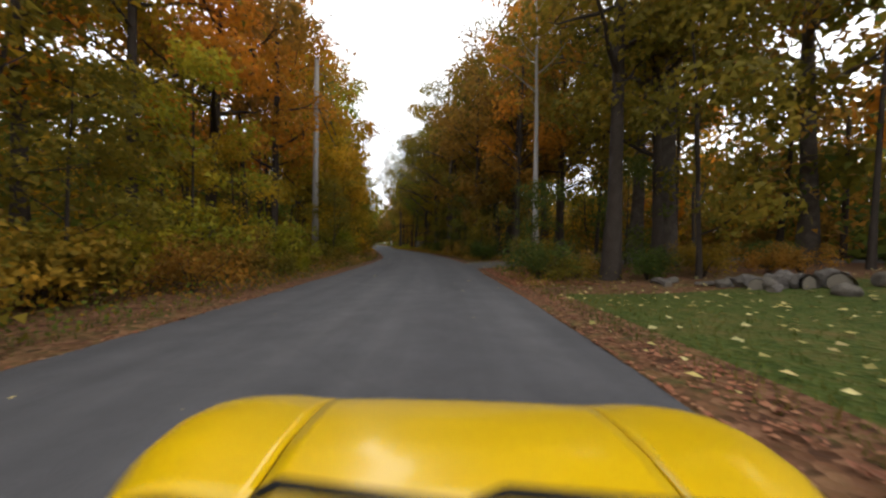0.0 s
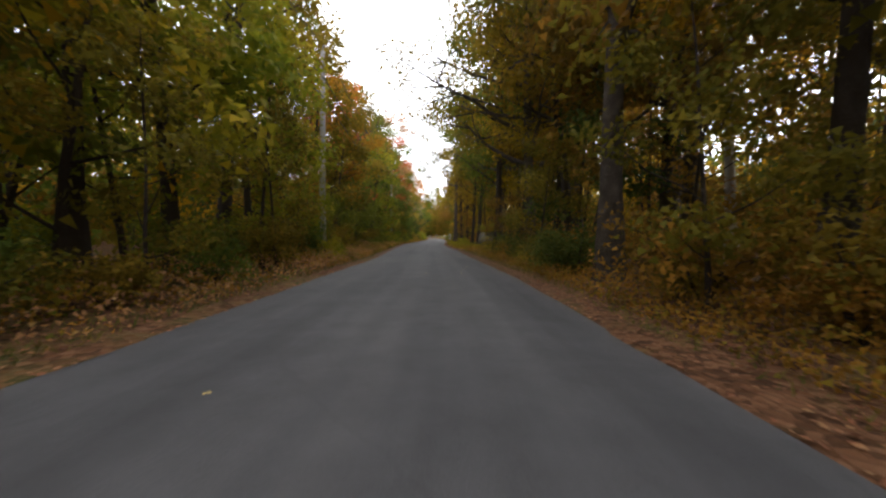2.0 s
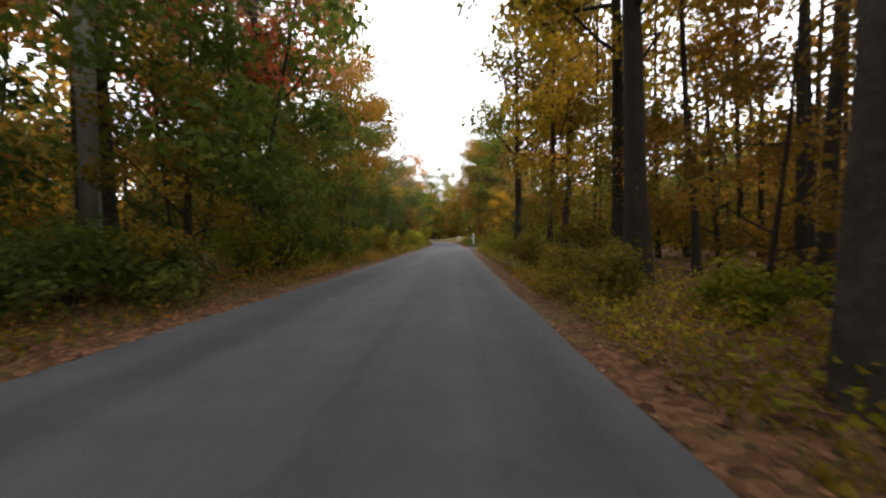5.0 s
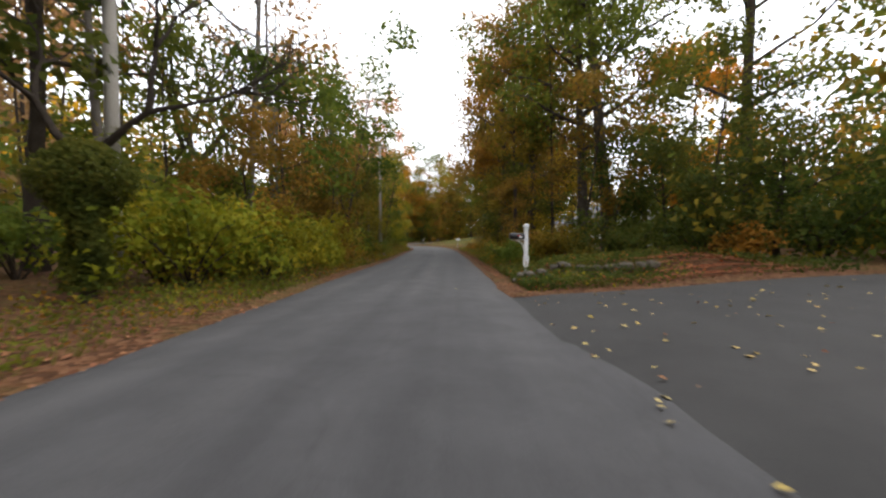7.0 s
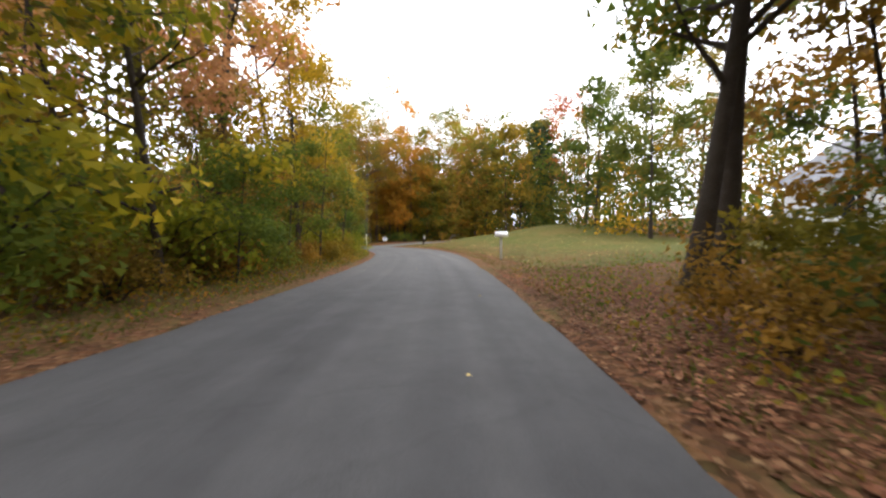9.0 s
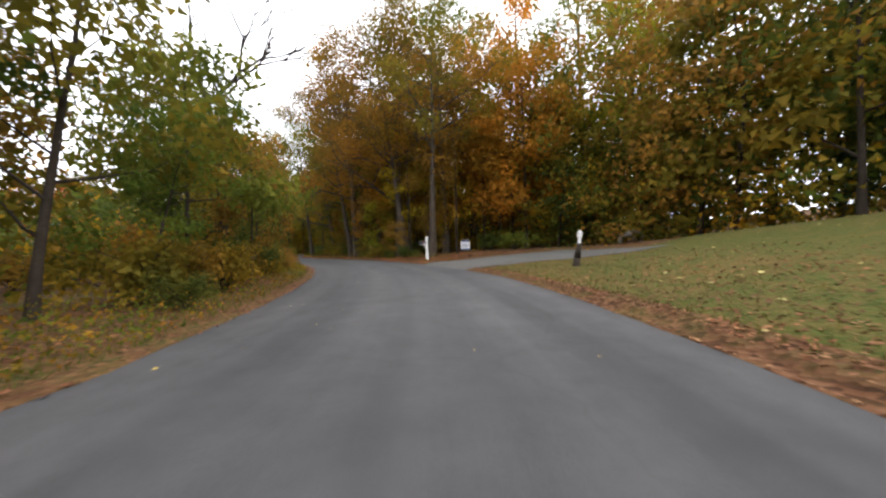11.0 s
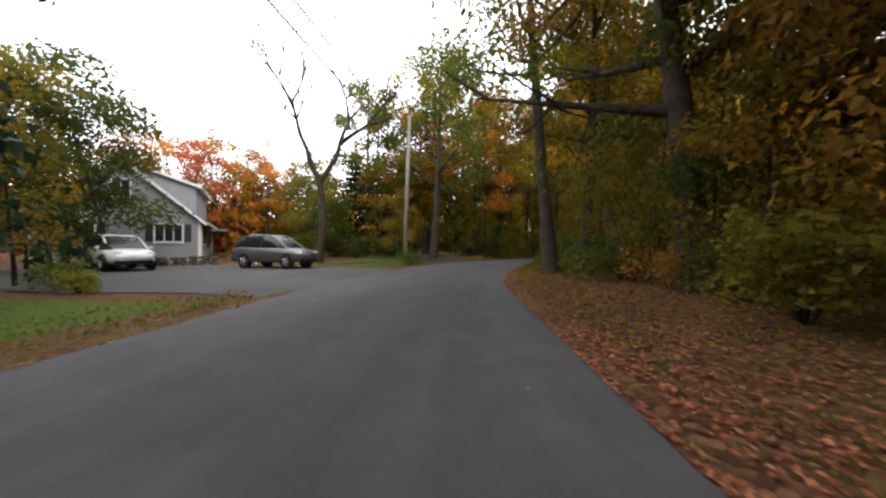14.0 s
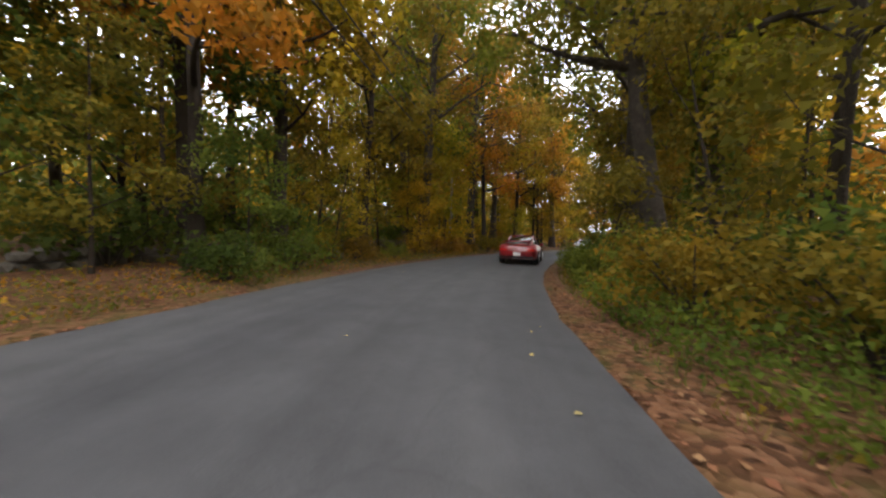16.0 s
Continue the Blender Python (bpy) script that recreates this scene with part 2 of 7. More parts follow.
DRIVE_DARK = asphalt_material("dark_driveway", [(0.027, 0.026, 0.026), (0.032, 0.031, 0.03), (0.04, 0.038, 0.037)])
DRIVE_PALE = asphalt_material("pale_driveway", [(0.06, 0.058, 0.054), (0.075, 0.072, 0.067), (0.095, 0.09, 0.083)])
LITTER = leaf_material("fallen_leaves", [(0.075, 0.03, 0.018), (0.15, 0.057, 0.032), (0.235, 0.088, 0.05), (0.29, 0.125, 0.07), (0.35, 0.19, 0.1)], 0.1, 0.85)
LITTER_PALE = leaf_material("fallen_yellow_leaves", [(0.25, 0.2, 0.06), (0.42, 0.33, 0.12), (0.5, 0.42, 0.2), (0.35, 0.22, 0.08)], 0.1, 0.85)
GRASS = leaf_material("grass_blades", [(0.04, 0.065, 0.012), (0.07, 0.1, 0.02), (0.12, 0.12, 0.03), (0.18, 0.13, 0.04)], 0.25)

# ---- mesh helpers ----


def obj(name, me, mat, parent=None, label=""):
    ob = new(name, me)
    if mat is not None and not me.materials:
        me.materials.append(mat)
    if parent is not None:
        ob.parent = parent
    if label:
        ob["label"] = label
    return ob


def part(name, bm, mat, parent=None, label="", smooth=False):
    me = bpy.data.meshes.new(name)
    bm.to_mesh(me)
    bm.free()
    if smooth:
        me.shade_smooth()
    return obj(name, me, mat, parent, label)


def thing(name, m, label, category, group="", kind=""):
    ob = new(name)
    ob.matrix_basis = m
    return tagged(ob, label, category, group, kind)


def array_mesh(name, verts, faces, smooth=False):
    """A mesh from arrays of vertices and of faces with one number of corners."""
    me = bpy.data.meshes.new(name)
    verts, faces = np.asarray(verts, np.float32), np.asarray(faces, np.int32)
    n, k = faces.shape
    me.vertices.add(len(verts))
    me.vertices.foreach_set("co", verts.ravel())
    me.loops.add(n * k)
    me.loops.foreach_set("vertex_index", faces.ravel())
    me.polygons.add(n)
    me.polygons.foreach_set("loop_start", np.arange(0, n * k, k, dtype=np.int32))
    me.polygons.foreach_set("use_smooth", np.full(n, smooth))
    me.update(calc_edges=True)
    return me


def box(bm, x0, x1, y0, y1, z0, z1, bevel=0.0):
    r = bmesh.ops.create_cube(bm, size=1, matrix=Matrix.LocRotScale(((x0 + x1) / 2, (y0 + y1) / 2, (z0 + z1) / 2), None, (x1 - x0, y1 - y0, z1 - z0)))
    if bevel:
        edges = list({e for v in r["verts"] for e in v.link_edges})
        bmesh.ops.bevel(bm, geom=edges, offset=bevel, segments=2, affect="EDGES")


def boxed(*dims, bevel=0.0):
    bm = bmesh.new()
    box(bm, *dims, bevel=bevel)
    return bm


def rod(bm, a, b, r0, r1=None, n=10):
    a, b = Vector(a), Vector(b)
    q = (b - a).to_track_quat("Z", "Y")
    m = Matrix.LocRotScale((a + b) / 2, q, None)
    bmesh.ops.create_cone(bm, cap_ends=True, segments=n, radius1=r0, radius2=r0 if r1 is None else r1, depth=(b - a).length, matrix=m)


def loft(bm, rings, caps=True):
    rows = [[bm.verts.new(p) for p in ring] for ring in rings]
    for a, b in zip(rows, rows[1:]):
        for i in range(len(a)):
            j = (i + 1) % len(a)
            bm.faces.new((a[i], a[j], b[j], b[i]))
    if caps:
        bm.faces.new(rows[0][::-1])
        bm.faces.new(rows[-1])


def tube_rings(points, radii, sides):
    """Vertices and quads of a bent tapering tube."""
    pts = np.asarray(points, float)
    d = np.gradient(pts, axis=0)
    d /= np.linalg.norm(d, axis=1)[:, None] + 1e-9
    ref = np.where(np.abs(d[:, 2:3]) > 0.9, np.array([[1.0, 0, 0]]), np.array([[0, 0, 1.0]]))
    u = np.cross(d, ref)
    u /= np.linalg.norm(u, axis=1)[:, None] + 1e-9
    w = np.cross(d, u)
    ang = np.arange(sides) * 2 * np.pi / sides
    ring = np.cos(ang)[None, :, None] * u[:, None] + np.sin(ang)[None, :, None] * w[:, None]
    v = pts[:, None] + ring * np.asarray(radii)[:, None, None]
    n = len(pts)
    i, j = np.meshgrid(np.arange(n - 1), np.arange(sides), indexing="ij")
    k = (j + 1) % sides
    f = np.stack([i * sides + j, i * sides + k, (i + 1) * sides + k, (i + 1) * sides + j], -1).reshape(-1, 4)
    return v.reshape(-1, 3), f


def joined(pieces):
    vs, fs, n = [], [], 0
    for v, f in pieces:
        vs.append(v)
        fs.append(f + n)
        n += len(v)
    return np.concatenate(vs), np.concatenate(fs)


def leaf_cards(rng, centres, size, droop=0.25, out=None, four=False):
    """One small leaf blade round each centre; out is the way its face looks, but for some scatter."""
    n = len(centres)
    face = rng.normal(size=(n, 3))
    if out is not None:
        face = face * 0.5 + out / (np.linalg.norm(out, axis=1)[:, None] + 1e-9)
    face /= np.linalg.norm(face, axis=1)[:, None] + 1e-9
    a = np.cross(face, rng.normal(size=(n, 3)))
    a[:, 2] -= droop * (out is None)
    a /= np.linalg.norm(a, axis=1)[:, None] + 1e-9
    b = np.cross(face, a)
    b /= np.linalg.norm(b, axis=1)[:, None] + 1e-9
    ln = size * rng.uniform(0.65, 1.3, (n, 1))
    wd = ln * rng.uniform(0.7, 1.0, (n, 1))
    if four:
        fold = face * ln * 0.12
        v = np.stack([centres - a * ln * 0.5, centres + a * ln * 0.05 + b * wd * 0.38 + fold, centres + a * ln * 0.6, centres + a * ln * 0.05 - b * wd * 0.38 + fold], 1)
        return v.reshape(-1, 3), np.arange(4 * n).reshape(n, 4)
    v = np.stack([centres - a * ln * 0.4 + b * wd * 0.5, centres + a * ln * 0.6, centres - a * ln * 0.4 - b * wd * 0.5], 1)
    return v.reshape(-1, 3), np.arange(3 * n).reshape(n, 3)


# ---- the road's line: distance and heading in degrees to the left ----
HEADING = [(-60, -17), (0.0, -13.3), (6.8, -11.2), (13.7, -8.6), (20.6, -5.1), (27.5, -1.8), (34.5, 0.5), (41.6, 2.0), (48.8, 2.3), (56.3, 1.6), (64.0, 0.7), (71.9, -0.3),
           (79.8, -0.7), (104.4, -1.0), (120.9, -0.3), (129.0, 0.9), (136.9, 2.1), (144.6, 4.3), (152.2, 7.9), (159.7, 13.5), (167.1, 21.5), (174.4, 29.9), (181.6, 39.5),
           (188.8, 47.2), (196.0, 54.3), (203.2, 58.4), (210.2, 58.9), (217.1, 55.7), (223.8, 47.3), (230.3, 39.2), (236.5, 30.2), (243, 21.5), (250, 12), (257, 4), (265, -2),
           (275, -6), (300, -8), (360, -8)]
EDGE_LEFT = [(-60, 3.8), (10, 3.9), (17, 3.6), (24, 3.25), (38, 3.3), (44, 3.1), (54, 3.35), (60, 3.55), (68, 3.8), (85, 3.6), (106, 3.35), (117, 3.6), (125, 3.55), (134, 3.8), (150, 3.6), (171, 3.45), (179, 3.7), (200, 3.75), (208, 4.1), (217, 4.4), (229, 5.0), (236, 4.7), (245, 4.2), (260, 3.9), (360, 3.9)]
EDGE_RIGHT = [(-60, 1.9), (12, 1.8), (20, 2.1), (38, 2.15), (46, 1.9), (54, 1.9), (60, 1.6), (68, 1.25), (85, 1.4), (104, 1.6), (112, 1.2), (134, 1.2), (150, 1.6), (160, 2.2), (171, 2.85), (178, 2.95), (186, 2.4), (196, 2.05), (201, 1.6), (208, 1.3), (216, 1.35), (223, 1.1), (234, 1.12), (240, 1.3), (250, 1.6), (360, 1.8)]
RS = np.arange(-60, 360.01, 0.5)
RH = np.radians(np.interp(RS, *zip(*HEADING)))
RX, RY = np.concatenate([[0], np.cumsum(-np.sin((RH[1:] + RH[:-1]) / 2) * 0.5)]), np.concatenate([[0], np.cumsum(np.cos((RH[1:] + RH[:-1]) / 2) * 0.5)])
RX, RY = RX - np.interp(0, RS, RX), RY - np.interp(0, RS, RY)
edge_l = lambda s: -np.interp(s, *zip(*EDGE_LEFT))
edge_r = lambda s: np.interp(s, *zip(*EDGE_RIGHT))


def along(s, lat):
    """World x, y at a distance along the road and to the right of its line."""
    h = np.interp(s, RS, RH)
    return np.interp(s, RS, RX) + lat * np.cos(h), np.interp(s, RS, RY) + lat * np.sin(h)


def to_road(x, y):
    """Distance along the road and to its right, of places x, y."""
    x, y = np.atleast_1d(np.asarray(x, float)), np.atleast_1d(np.asarray(y, float))
    s, lat = np.empty_like(x), np.empty_like(x)
    for i in range(0, len(x), 4000):
        dx, dy = x[i:i + 4000, None] - RX, y[i:i + 4000, None] - RY
        k = np.argmin(dx * dx + dy * dy, 1)
        r = np.arange(len(k))
        s[i:i + 4000] = RS[k]
        lat[i:i + 4000] = dx[r, k] * np.cos(RH[k]) + dy[r, k] * np.sin(RH[k])
        far = np.hypot(dx[r, k], dy[r, k])
        lat[i:i + 4000] = np.where(np.abs(lat[i:i + 4000]) < far * 0.7, np.sign(lat[i:i + 4000] + 1e-9) * far, lat[i:i + 4000])
    return s, lat


def land(x, y):
    """The ground's height."""
    x, y = np.atleast_1d(np.asarray(x, float)), np.atleast_1d(np.asarray(y, float))
    s, lat = to_road(x, y)
    out = np.maximum(lat - edge_r(s), edge_l(s) - lat)
    d = np.clip(out, 0, None)
    wave = 0.5 * np.sin(x * 0.61 + 1.3 * np.sin(y * 0.23)) + 0.5 * np.sin(y * 0.47 + 1.1 * np.sin(x * 0.31))
    z = np.minimum(0.05 * d, 0.55) + 0.1 * wave * np.clip((d - 0.6) / 3, 0, 1)
    z = z + 0.42 * np.exp(-((s - 114.2) / 1.2) ** 2) * np.clip(d - 0.6, 0, 1) * np.clip((lat - 2.0) / 1.0, 0, 1) * np.clip((9.0 - lat) / 2.0, 0, 1)
    z = z + 0.5 * np.exp(-((s - 103.0) / 1.5) ** 2) * np.clip(d - 0.5, 0, 1) * np.clip((lat - 1.8) / 1.0, 0, 1) * np.clip((9.0 - lat) / 2.0, 0, 1)
    flat = np.clip(((x + 50) ** 2 + (y - 195) ** 2 - 150) / 200, 0, 1)
    z = z * np.where(lat < 0, flat, 1.0)
    z = z + 2.1 * np.exp(-((x - 17) ** 2 + (y - 182) ** 2) / 128.0)
    z = z + np.clip(d - 22, 0, 90) * 0.07 * np.clip(((x + 62) ** 2 + (y - 190) ** 2 - 900) / 900, 0, 1)
    return np.where(out < 0.15, -0.05, z - 0.012)


def spot(x, y):
    return float(land(x, y)[0])


def at_road(s, lat, turn=0.0, lift=0.0, scale=1.0):
    """A pose on the ground beside the road; turn in degrees to the left of the road's heading."""
    x, y = (float(v) for v in along(s, lat))
    h = math.degrees(float(np.interp(s, RS, RH)))
    return pose(x, y, max(spot(x, y), 0) + lift, 0, 0, h + turn) @ Matrix.Scale(scale, 4)

# ---- ground, road, drives and lawns ----


def lines(*runs):
    out = []
    for a, b, step in runs:
        out.extend(np.arange(a, b, step))
    return np.array(out)


GX = lines((-2400, -400, 250), (-400, -130, 30), (-130, 60, 2.0), (60, 300, 24), (300, 2500, 220))
GY = lines((-2400, -300, 250), (-300, -40, 26), (-40, 300, 2.0), (300, 540, 24), (540, 2600, 220))
gx, gy = (g.ravel() for g in np.meshgrid(GX, GY, indexing="ij"))
gi, gj = (g.ravel() for g in np.meshgrid(np.arange(len(GX) - 1), np.arange(len(GY) - 1), indexing="ij"))
nj = len(GY)
ground_faces = np.stack([gi * nj + gj, (gi + 1) * nj + gj, (gi + 1) * nj + gj + 1, gi * nj + gj + 1], -1)
gs, glat = to_road(gx, gy)
sunk = np.where(np.maximum(glat - edge_r(gs), edge_l(gs) - glat) < 4.3, 0.3, 0.0)
ground = obj("ground", array_mesh("ground", np.stack([gx, gy, land(gx, gy) - sunk], -1), ground_faces, True), GROUND)
tagged(ground, "woodland floor covered with brown fallen leaves and moss", "ground", kind="structure")

road_s = np.arange(-58, 350, 0.5)
wig = lambda s, k: 0.06 * np.sin(s * 1.7 + k) + 0.05 * np.sin(s * 0.63 + 2 * k) + 0.03 * np.sin(s * 4.1 + k)
road_cols = np.linspace(0, 1, 9)
lo, hi = edge_l(road_s) + wig(road_s, 0.5), edge_r(road_s) + wig(road_s, 2.0)
road_lat = lo[:, None] + (hi - lo)[:, None] * road_cols
rx, ry = along(road_s[:, None] + 0 * road_lat, road_lat)
rz = 0.035 * (1 - (2 * road_cols - 1) ** 2)[None] + 0 * rx - 0.02
ri, rj = (g.ravel() for g in np.meshgrid(np.arange(len(road_s) - 1), np.arange(8), indexing="ij"))
road_faces = np.stack([ri * 9 + rj, ri * 9 + rj + 1, (ri + 1) * 9 + rj + 1, (ri + 1) * 9 + rj], -1)
road = obj("road", array_mesh("road", np.stack([rx, ry, rz], -1).reshape(-1, 3), road_faces, True), ASPHALT)
road_uv = road.data.uv_layers.new(name="along")
road_vi = road_faces.ravel()
road_uv.data.foreach_set("uv", np.stack([road_lat.ravel()[road_vi], (road_s[:, None] + 0 * road_lat).ravel()[road_vi]], -1).astype(np.float32).ravel())
tagged(road, "narrow grey asphalt lane without markings, patched and worn", "road", kind="structure")


def driven(s, side):
    """Whether a driveway meets the road there."""
    if side > 0:
        return ((s > 16.0) & (s < 19.4)) | ((s > 105.2) & (s < 111.6)) | ((s > 180.9) & (s < 186.2))
    return ((s > 218.6) & (s < 226.0)) | ((s > 234.2) & (s < 237.8))


def verge_strip(side, label):
    """The strip of ground right beside the asphalt, finer than the rest of the ground."""
    ss = np.arange(-50, 345, 0.75)
    off = np.array([-0.34, 0.0, 0.16, 0.4, 0.8, 1.4, 2.2, 3.2, 4.4, 6.0, 7.6])
    edge = edge_r(ss) if side > 0 else -edge_l(ss)
    lat = side * (edge[:, None] + off)
    x, y = along(ss[:, None] + 0 * lat, lat)
    z = land(x.ravel(), y.ravel()).reshape(x.shape) + 0.004
    z[:, 0], z[:, 1], z[:, 2] = -0.045, -0.014, 0.004 + 0.012 * np.sin(ss * 3.1)
    z[:, -1] -= 0.35
    n, k = x.shape
    i, j = (g.ravel() for g in np.meshgrid(np.arange(n - 1), np.arange(k - 1), indexing="ij"))
    f = np.stack([i * k + j, i * k + j + 1, (i + 1) * k + j + 1, (i + 1) * k + j], -1)
    mid = ss[i] + 0.375
    f = f[~(driven(mid, side) & (j < 4))]
    if side < 0:
        f = f[:, ::-1]
    ob = obj("verge", array_mesh("verge", np.stack([x, y, z], -1).reshape(-1, 3), f, True), GROUND)
    return tagged(ob, label, "verge", kind="structure")


verge_strip(1, "verge of bare soil and rust-coloured leaves")
verge_strip(-1, "verge of bare soil, moss and fallen leaves")


def sheet(name, mat, s0, s1, inner, outer, label, category, side, lift=0.02, step=0.5, slant=0.0, ragged=0.12):
    """A patch of ground cover beside the road, from inner to outer metres off its line; slant shifts its far end along the road."""
    ss = np.arange(s0, s1 + 0.01, step)
    ll = np.arange(0, 1.001, step / max(outer - inner, 1))
    S, L = np.meshgrid(ss, ll, indexing="ij")
    edge_wobble = ragged * np.sin(S * 2.3 + L * 7) * np.isin(L, [ll[-1]]) + 0
    lat = side * (inner + (outer - inner) * L + edge_wobble)
    S = S + slant * L + ragged * np.sin(L * 23 + S) * (np.isin(S, [ss[0], ss[-1]]))
    x, y = along(S.ravel(), lat.ravel())
    s_, lat_ = S.ravel(), lat.ravel()
    out = np.maximum(lat_ - edge_r(s_), edge_l(s_) - lat_)
    z = np.where(out < 0.1, -0.03, np.where(out < 0.3, -0.004, land(x, y) + lift))
    rim = np.isin(L, [0.0, ll[-1]]).ravel() | ((np.arange(S.size) // S.shape[1]) % (S.shape[0] - 1) == 0)
    z = z - np.where(rim & (out > 0.1) & name.startswith("lawn"), 0.06, 0.0)
    n, k = S.shape
    i, j = (g.ravel() for g in np.meshgrid(np.arange(n - 1), np.arange(k - 1), indexing="ij"))
    f = np.stack([i * k + j, (i + 1) * k + j, (i + 1) * k + j + 1, i * k + j + 1], -1)
    if side > 0:
        f = f[:, ::-1]
    ob = obj(name, array_mesh(name, np.stack([x, y, z], -1), f, True), mat)
    return tagged(ob, label, category, kind="structure")


sheet("lawn_1", LAWN, -25, 8.4, 2.3, 15, "mown green lawn sprinkled with yellow fallen leaves", "lawn", 1, 0.014)
sheet("driveway_1", DRIVE, 15.4, 20.2, 1.6, 26, "worn asphalt driveway mouth strewn with leaves", "driveway", 1, 0.03, slant=-2)
sheet("driveway_2", DRIVE_DARK, 104.8, 111.6, 1.0, 30, "grey asphalt driveway beside a low stone wall", "driveway", 1, 0.03)
sheet("lawn_2", LAWN_DRY, 147, 180.5, 3.0, 24, "sloping autumn lawn with scattered leaves", "lawn", 1, 0.03)
sheet("driveway_3", DRIVE_PALE, 180.6, 186.6, 2.0, 11, "pale driveway curving off past a lawn", "driveway", 1, 0.05, slant=-2)
sheet("driveway_4", DRIVE, 217.6, 227.0, 3.9, 24, "wide worn driveway in front of a house", "driveway", -1, 0.03)
sheet("lawn_3", LAWN_FRESH, 206.5, 217.3, 5.2, 13, "green grass strip beside a driveway", "lawn", -1, 0.03)
sheet("lawn_4", LAWN, 227.3, 233.4, 5.6, 14, "short olive grass beside the road under trees", "lawn", -1, 0.03)
sheet("driveway_5", DRIVE_DARK, 233.7, 238.2, 4.2, 9.2, "short dark asphalt apron at the road's edge", "driveway", -1, 0.03)
sheet("lawn_5", LAWN_FRESH, 233.4, 238.6, 9.5, 15, "bright green grass behind a dark apron", "lawn", -1, 0.03)

OPEN = [(-1, 50.6, 53.4, 0, 7.0), (-1, 103, 109.6, 0, 7.5), (-1, 234.5, 238.5, 0, 10.5), (1, -25, 9, 0, 14), (1, 15.0, 21, 0, 8.5), (1, 103.8, 113.5, 0, 24), (1, 113, 117.5, 0, 5.6), (1, 144, 187.5, 0, 17.5), (1, 187, 192.5, 0, 7.5), (1, 51.0, 63.5, 0, 6.2),
        (-1, 208, 233, 0, 30), (1, 208, 223.4, 0, 4.0), (1, 222, 236, 0, 4.0), (-1, 229, 241, 0, 12.5)]
KEEP = [(25.0, 149.5, 8.0), (-2.2, 130.0, 2.2), (-2.6, 134.0, 2.0)]


def clear(s, lat, r=0.6):
    side, d = (1, lat) if lat > 0 else (-1, -lat)
    for sd, a, b, lo_, hi_ in OPEN:
        if sd == side and a - r < s < b + r and lo_ - r < d < hi_ + r:
            return False
    x, y = along(s, lat)
    s2, lat2 = to_road(x, y)
    if edge_l(s2[0]) - r < lat2[0] < edge_r(s2[0]) + r:
        return False
    return all((x - kx) ** 2 + (y - ky) ** 2 > (kr + r) ** 2 for kx, ky, kr in KEEP)


# ---- trees and shrubs ----


def tree_meshes(name, seed, height, girth, base, reach, cards, size, leaf, lean=0.05, limbs=11, sub=3, bark=BARK, spread=0.75, sides=5, four=False):
    """Trunk with limbs, and a crown of single leaves gathered round the twigs."""
    rng = np.random.default_rng(seed)
    n = 9
    h = np.linspace(0, 1, n)
    sway = np.cumsum(rng.normal(0, 0.018 * height / 8, (n, 2)), 0) + h[:, None] * rng.normal(0, lean * height, 2)
    sway -= sway[0]
    pts = np.column_stack([sway, h * height])
    rad = girth * (0.12 + 0.88 * (1 - h) ** 0.85)
    rad[0] *= 1.45
    pts[0, 2] = -0.3
    pieces, tips = [tube_rings(pts, rad, 9)], [pts[-1]]
    for i in range(limbs):
        f = base + (0.97 - base) * (i + rng.uniform(0.1, 0.9)) / limbs
        root = np.array([np.interp(f, h, pts[:, k]) for k in range(3)])
        r0 = float(np.interp(f, h, rad)) * 0.6
        az = i * 2.399 + rng.uniform(-0.5, 0.5)
        ln = reach * (1.05 - 0.55 * abs((f - base) / (1 - base) - 0.35)) * rng.uniform(0.7, 1.15)
        rise = rng.uniform(0.15, 0.75)
        d = np.array([math.cos(az), math.sin(az), rise])
        d /= np.linalg.norm(d)
        q = np.linspace(0, 1, 5)[:, None]
        path = root + d * ln * q + np.array([0, 0, 0.18 * ln]) * q ** 2 + np.cumsum(rng.normal(0, 0.05 * ln, (5, 3)), 0) * q
        pieces.append(tube_rings(path, r0 * (1 - 0.85 * q[:, 0]), sides))
        tips.append(path[-1])
        for _ in range(sub):
            g = rng.uniform(0.35, 0.95)
            p0 = np.array([np.interp(g, q[:, 0], path[:, k]) for k in range(3)])
            e = d * 0.6 + rng.normal(0, 0.7, 3)
            e[2] = e[2] * 0.6 + 0.15
            p2 = p0 + e / np.linalg.norm(e) * ln * rng.uniform(0.3, 0.6)
            pieces.append(tube_rings(np.array([p0, (p0 + p2) / 2 + rng.normal(0, 0.06 * ln, 3), p2]), r0 * np.array([0.4, 0.25, 0.1]), min(sides, 4)))
            tips.append(p2)
    v, f = joined(pieces)
    trunk = array_mesh(name + "_wood", v, f, True)
    trunk.materials.append(bark)
    crown = None
    if cards:
        tips = np.array(tips)
        weight = rng.uniform(0.4, 1.4, len(tips))
        pick = rng.choice(len(tips), cards, p=weight / weight.sum())
        way = rng.normal(0, 1, (cards, 3))
        way /= np.linalg.norm(way, axis=1)[:, None]
        ball = np.sqrt(weight[pick])[:, None] * rng.uniform(0.15, 1, (cards, 1)) ** 0.45 * rng.choice([1.0, 1.0, 1.0, 1.35], (cards, 1))
        off = way * ball * np.array([1.25, 1.25, 0.85]) * spread * 1.25
        cv, cf = leaf_cards(rng, tips[pick] + off, size, 0.25, way + np.array([0, 0, 0.35]), four)
        crown = array_mesh(name + "_leaves", cv, cf)
        crown.materials.append(LEAF[leaf])
    return trunk, crown


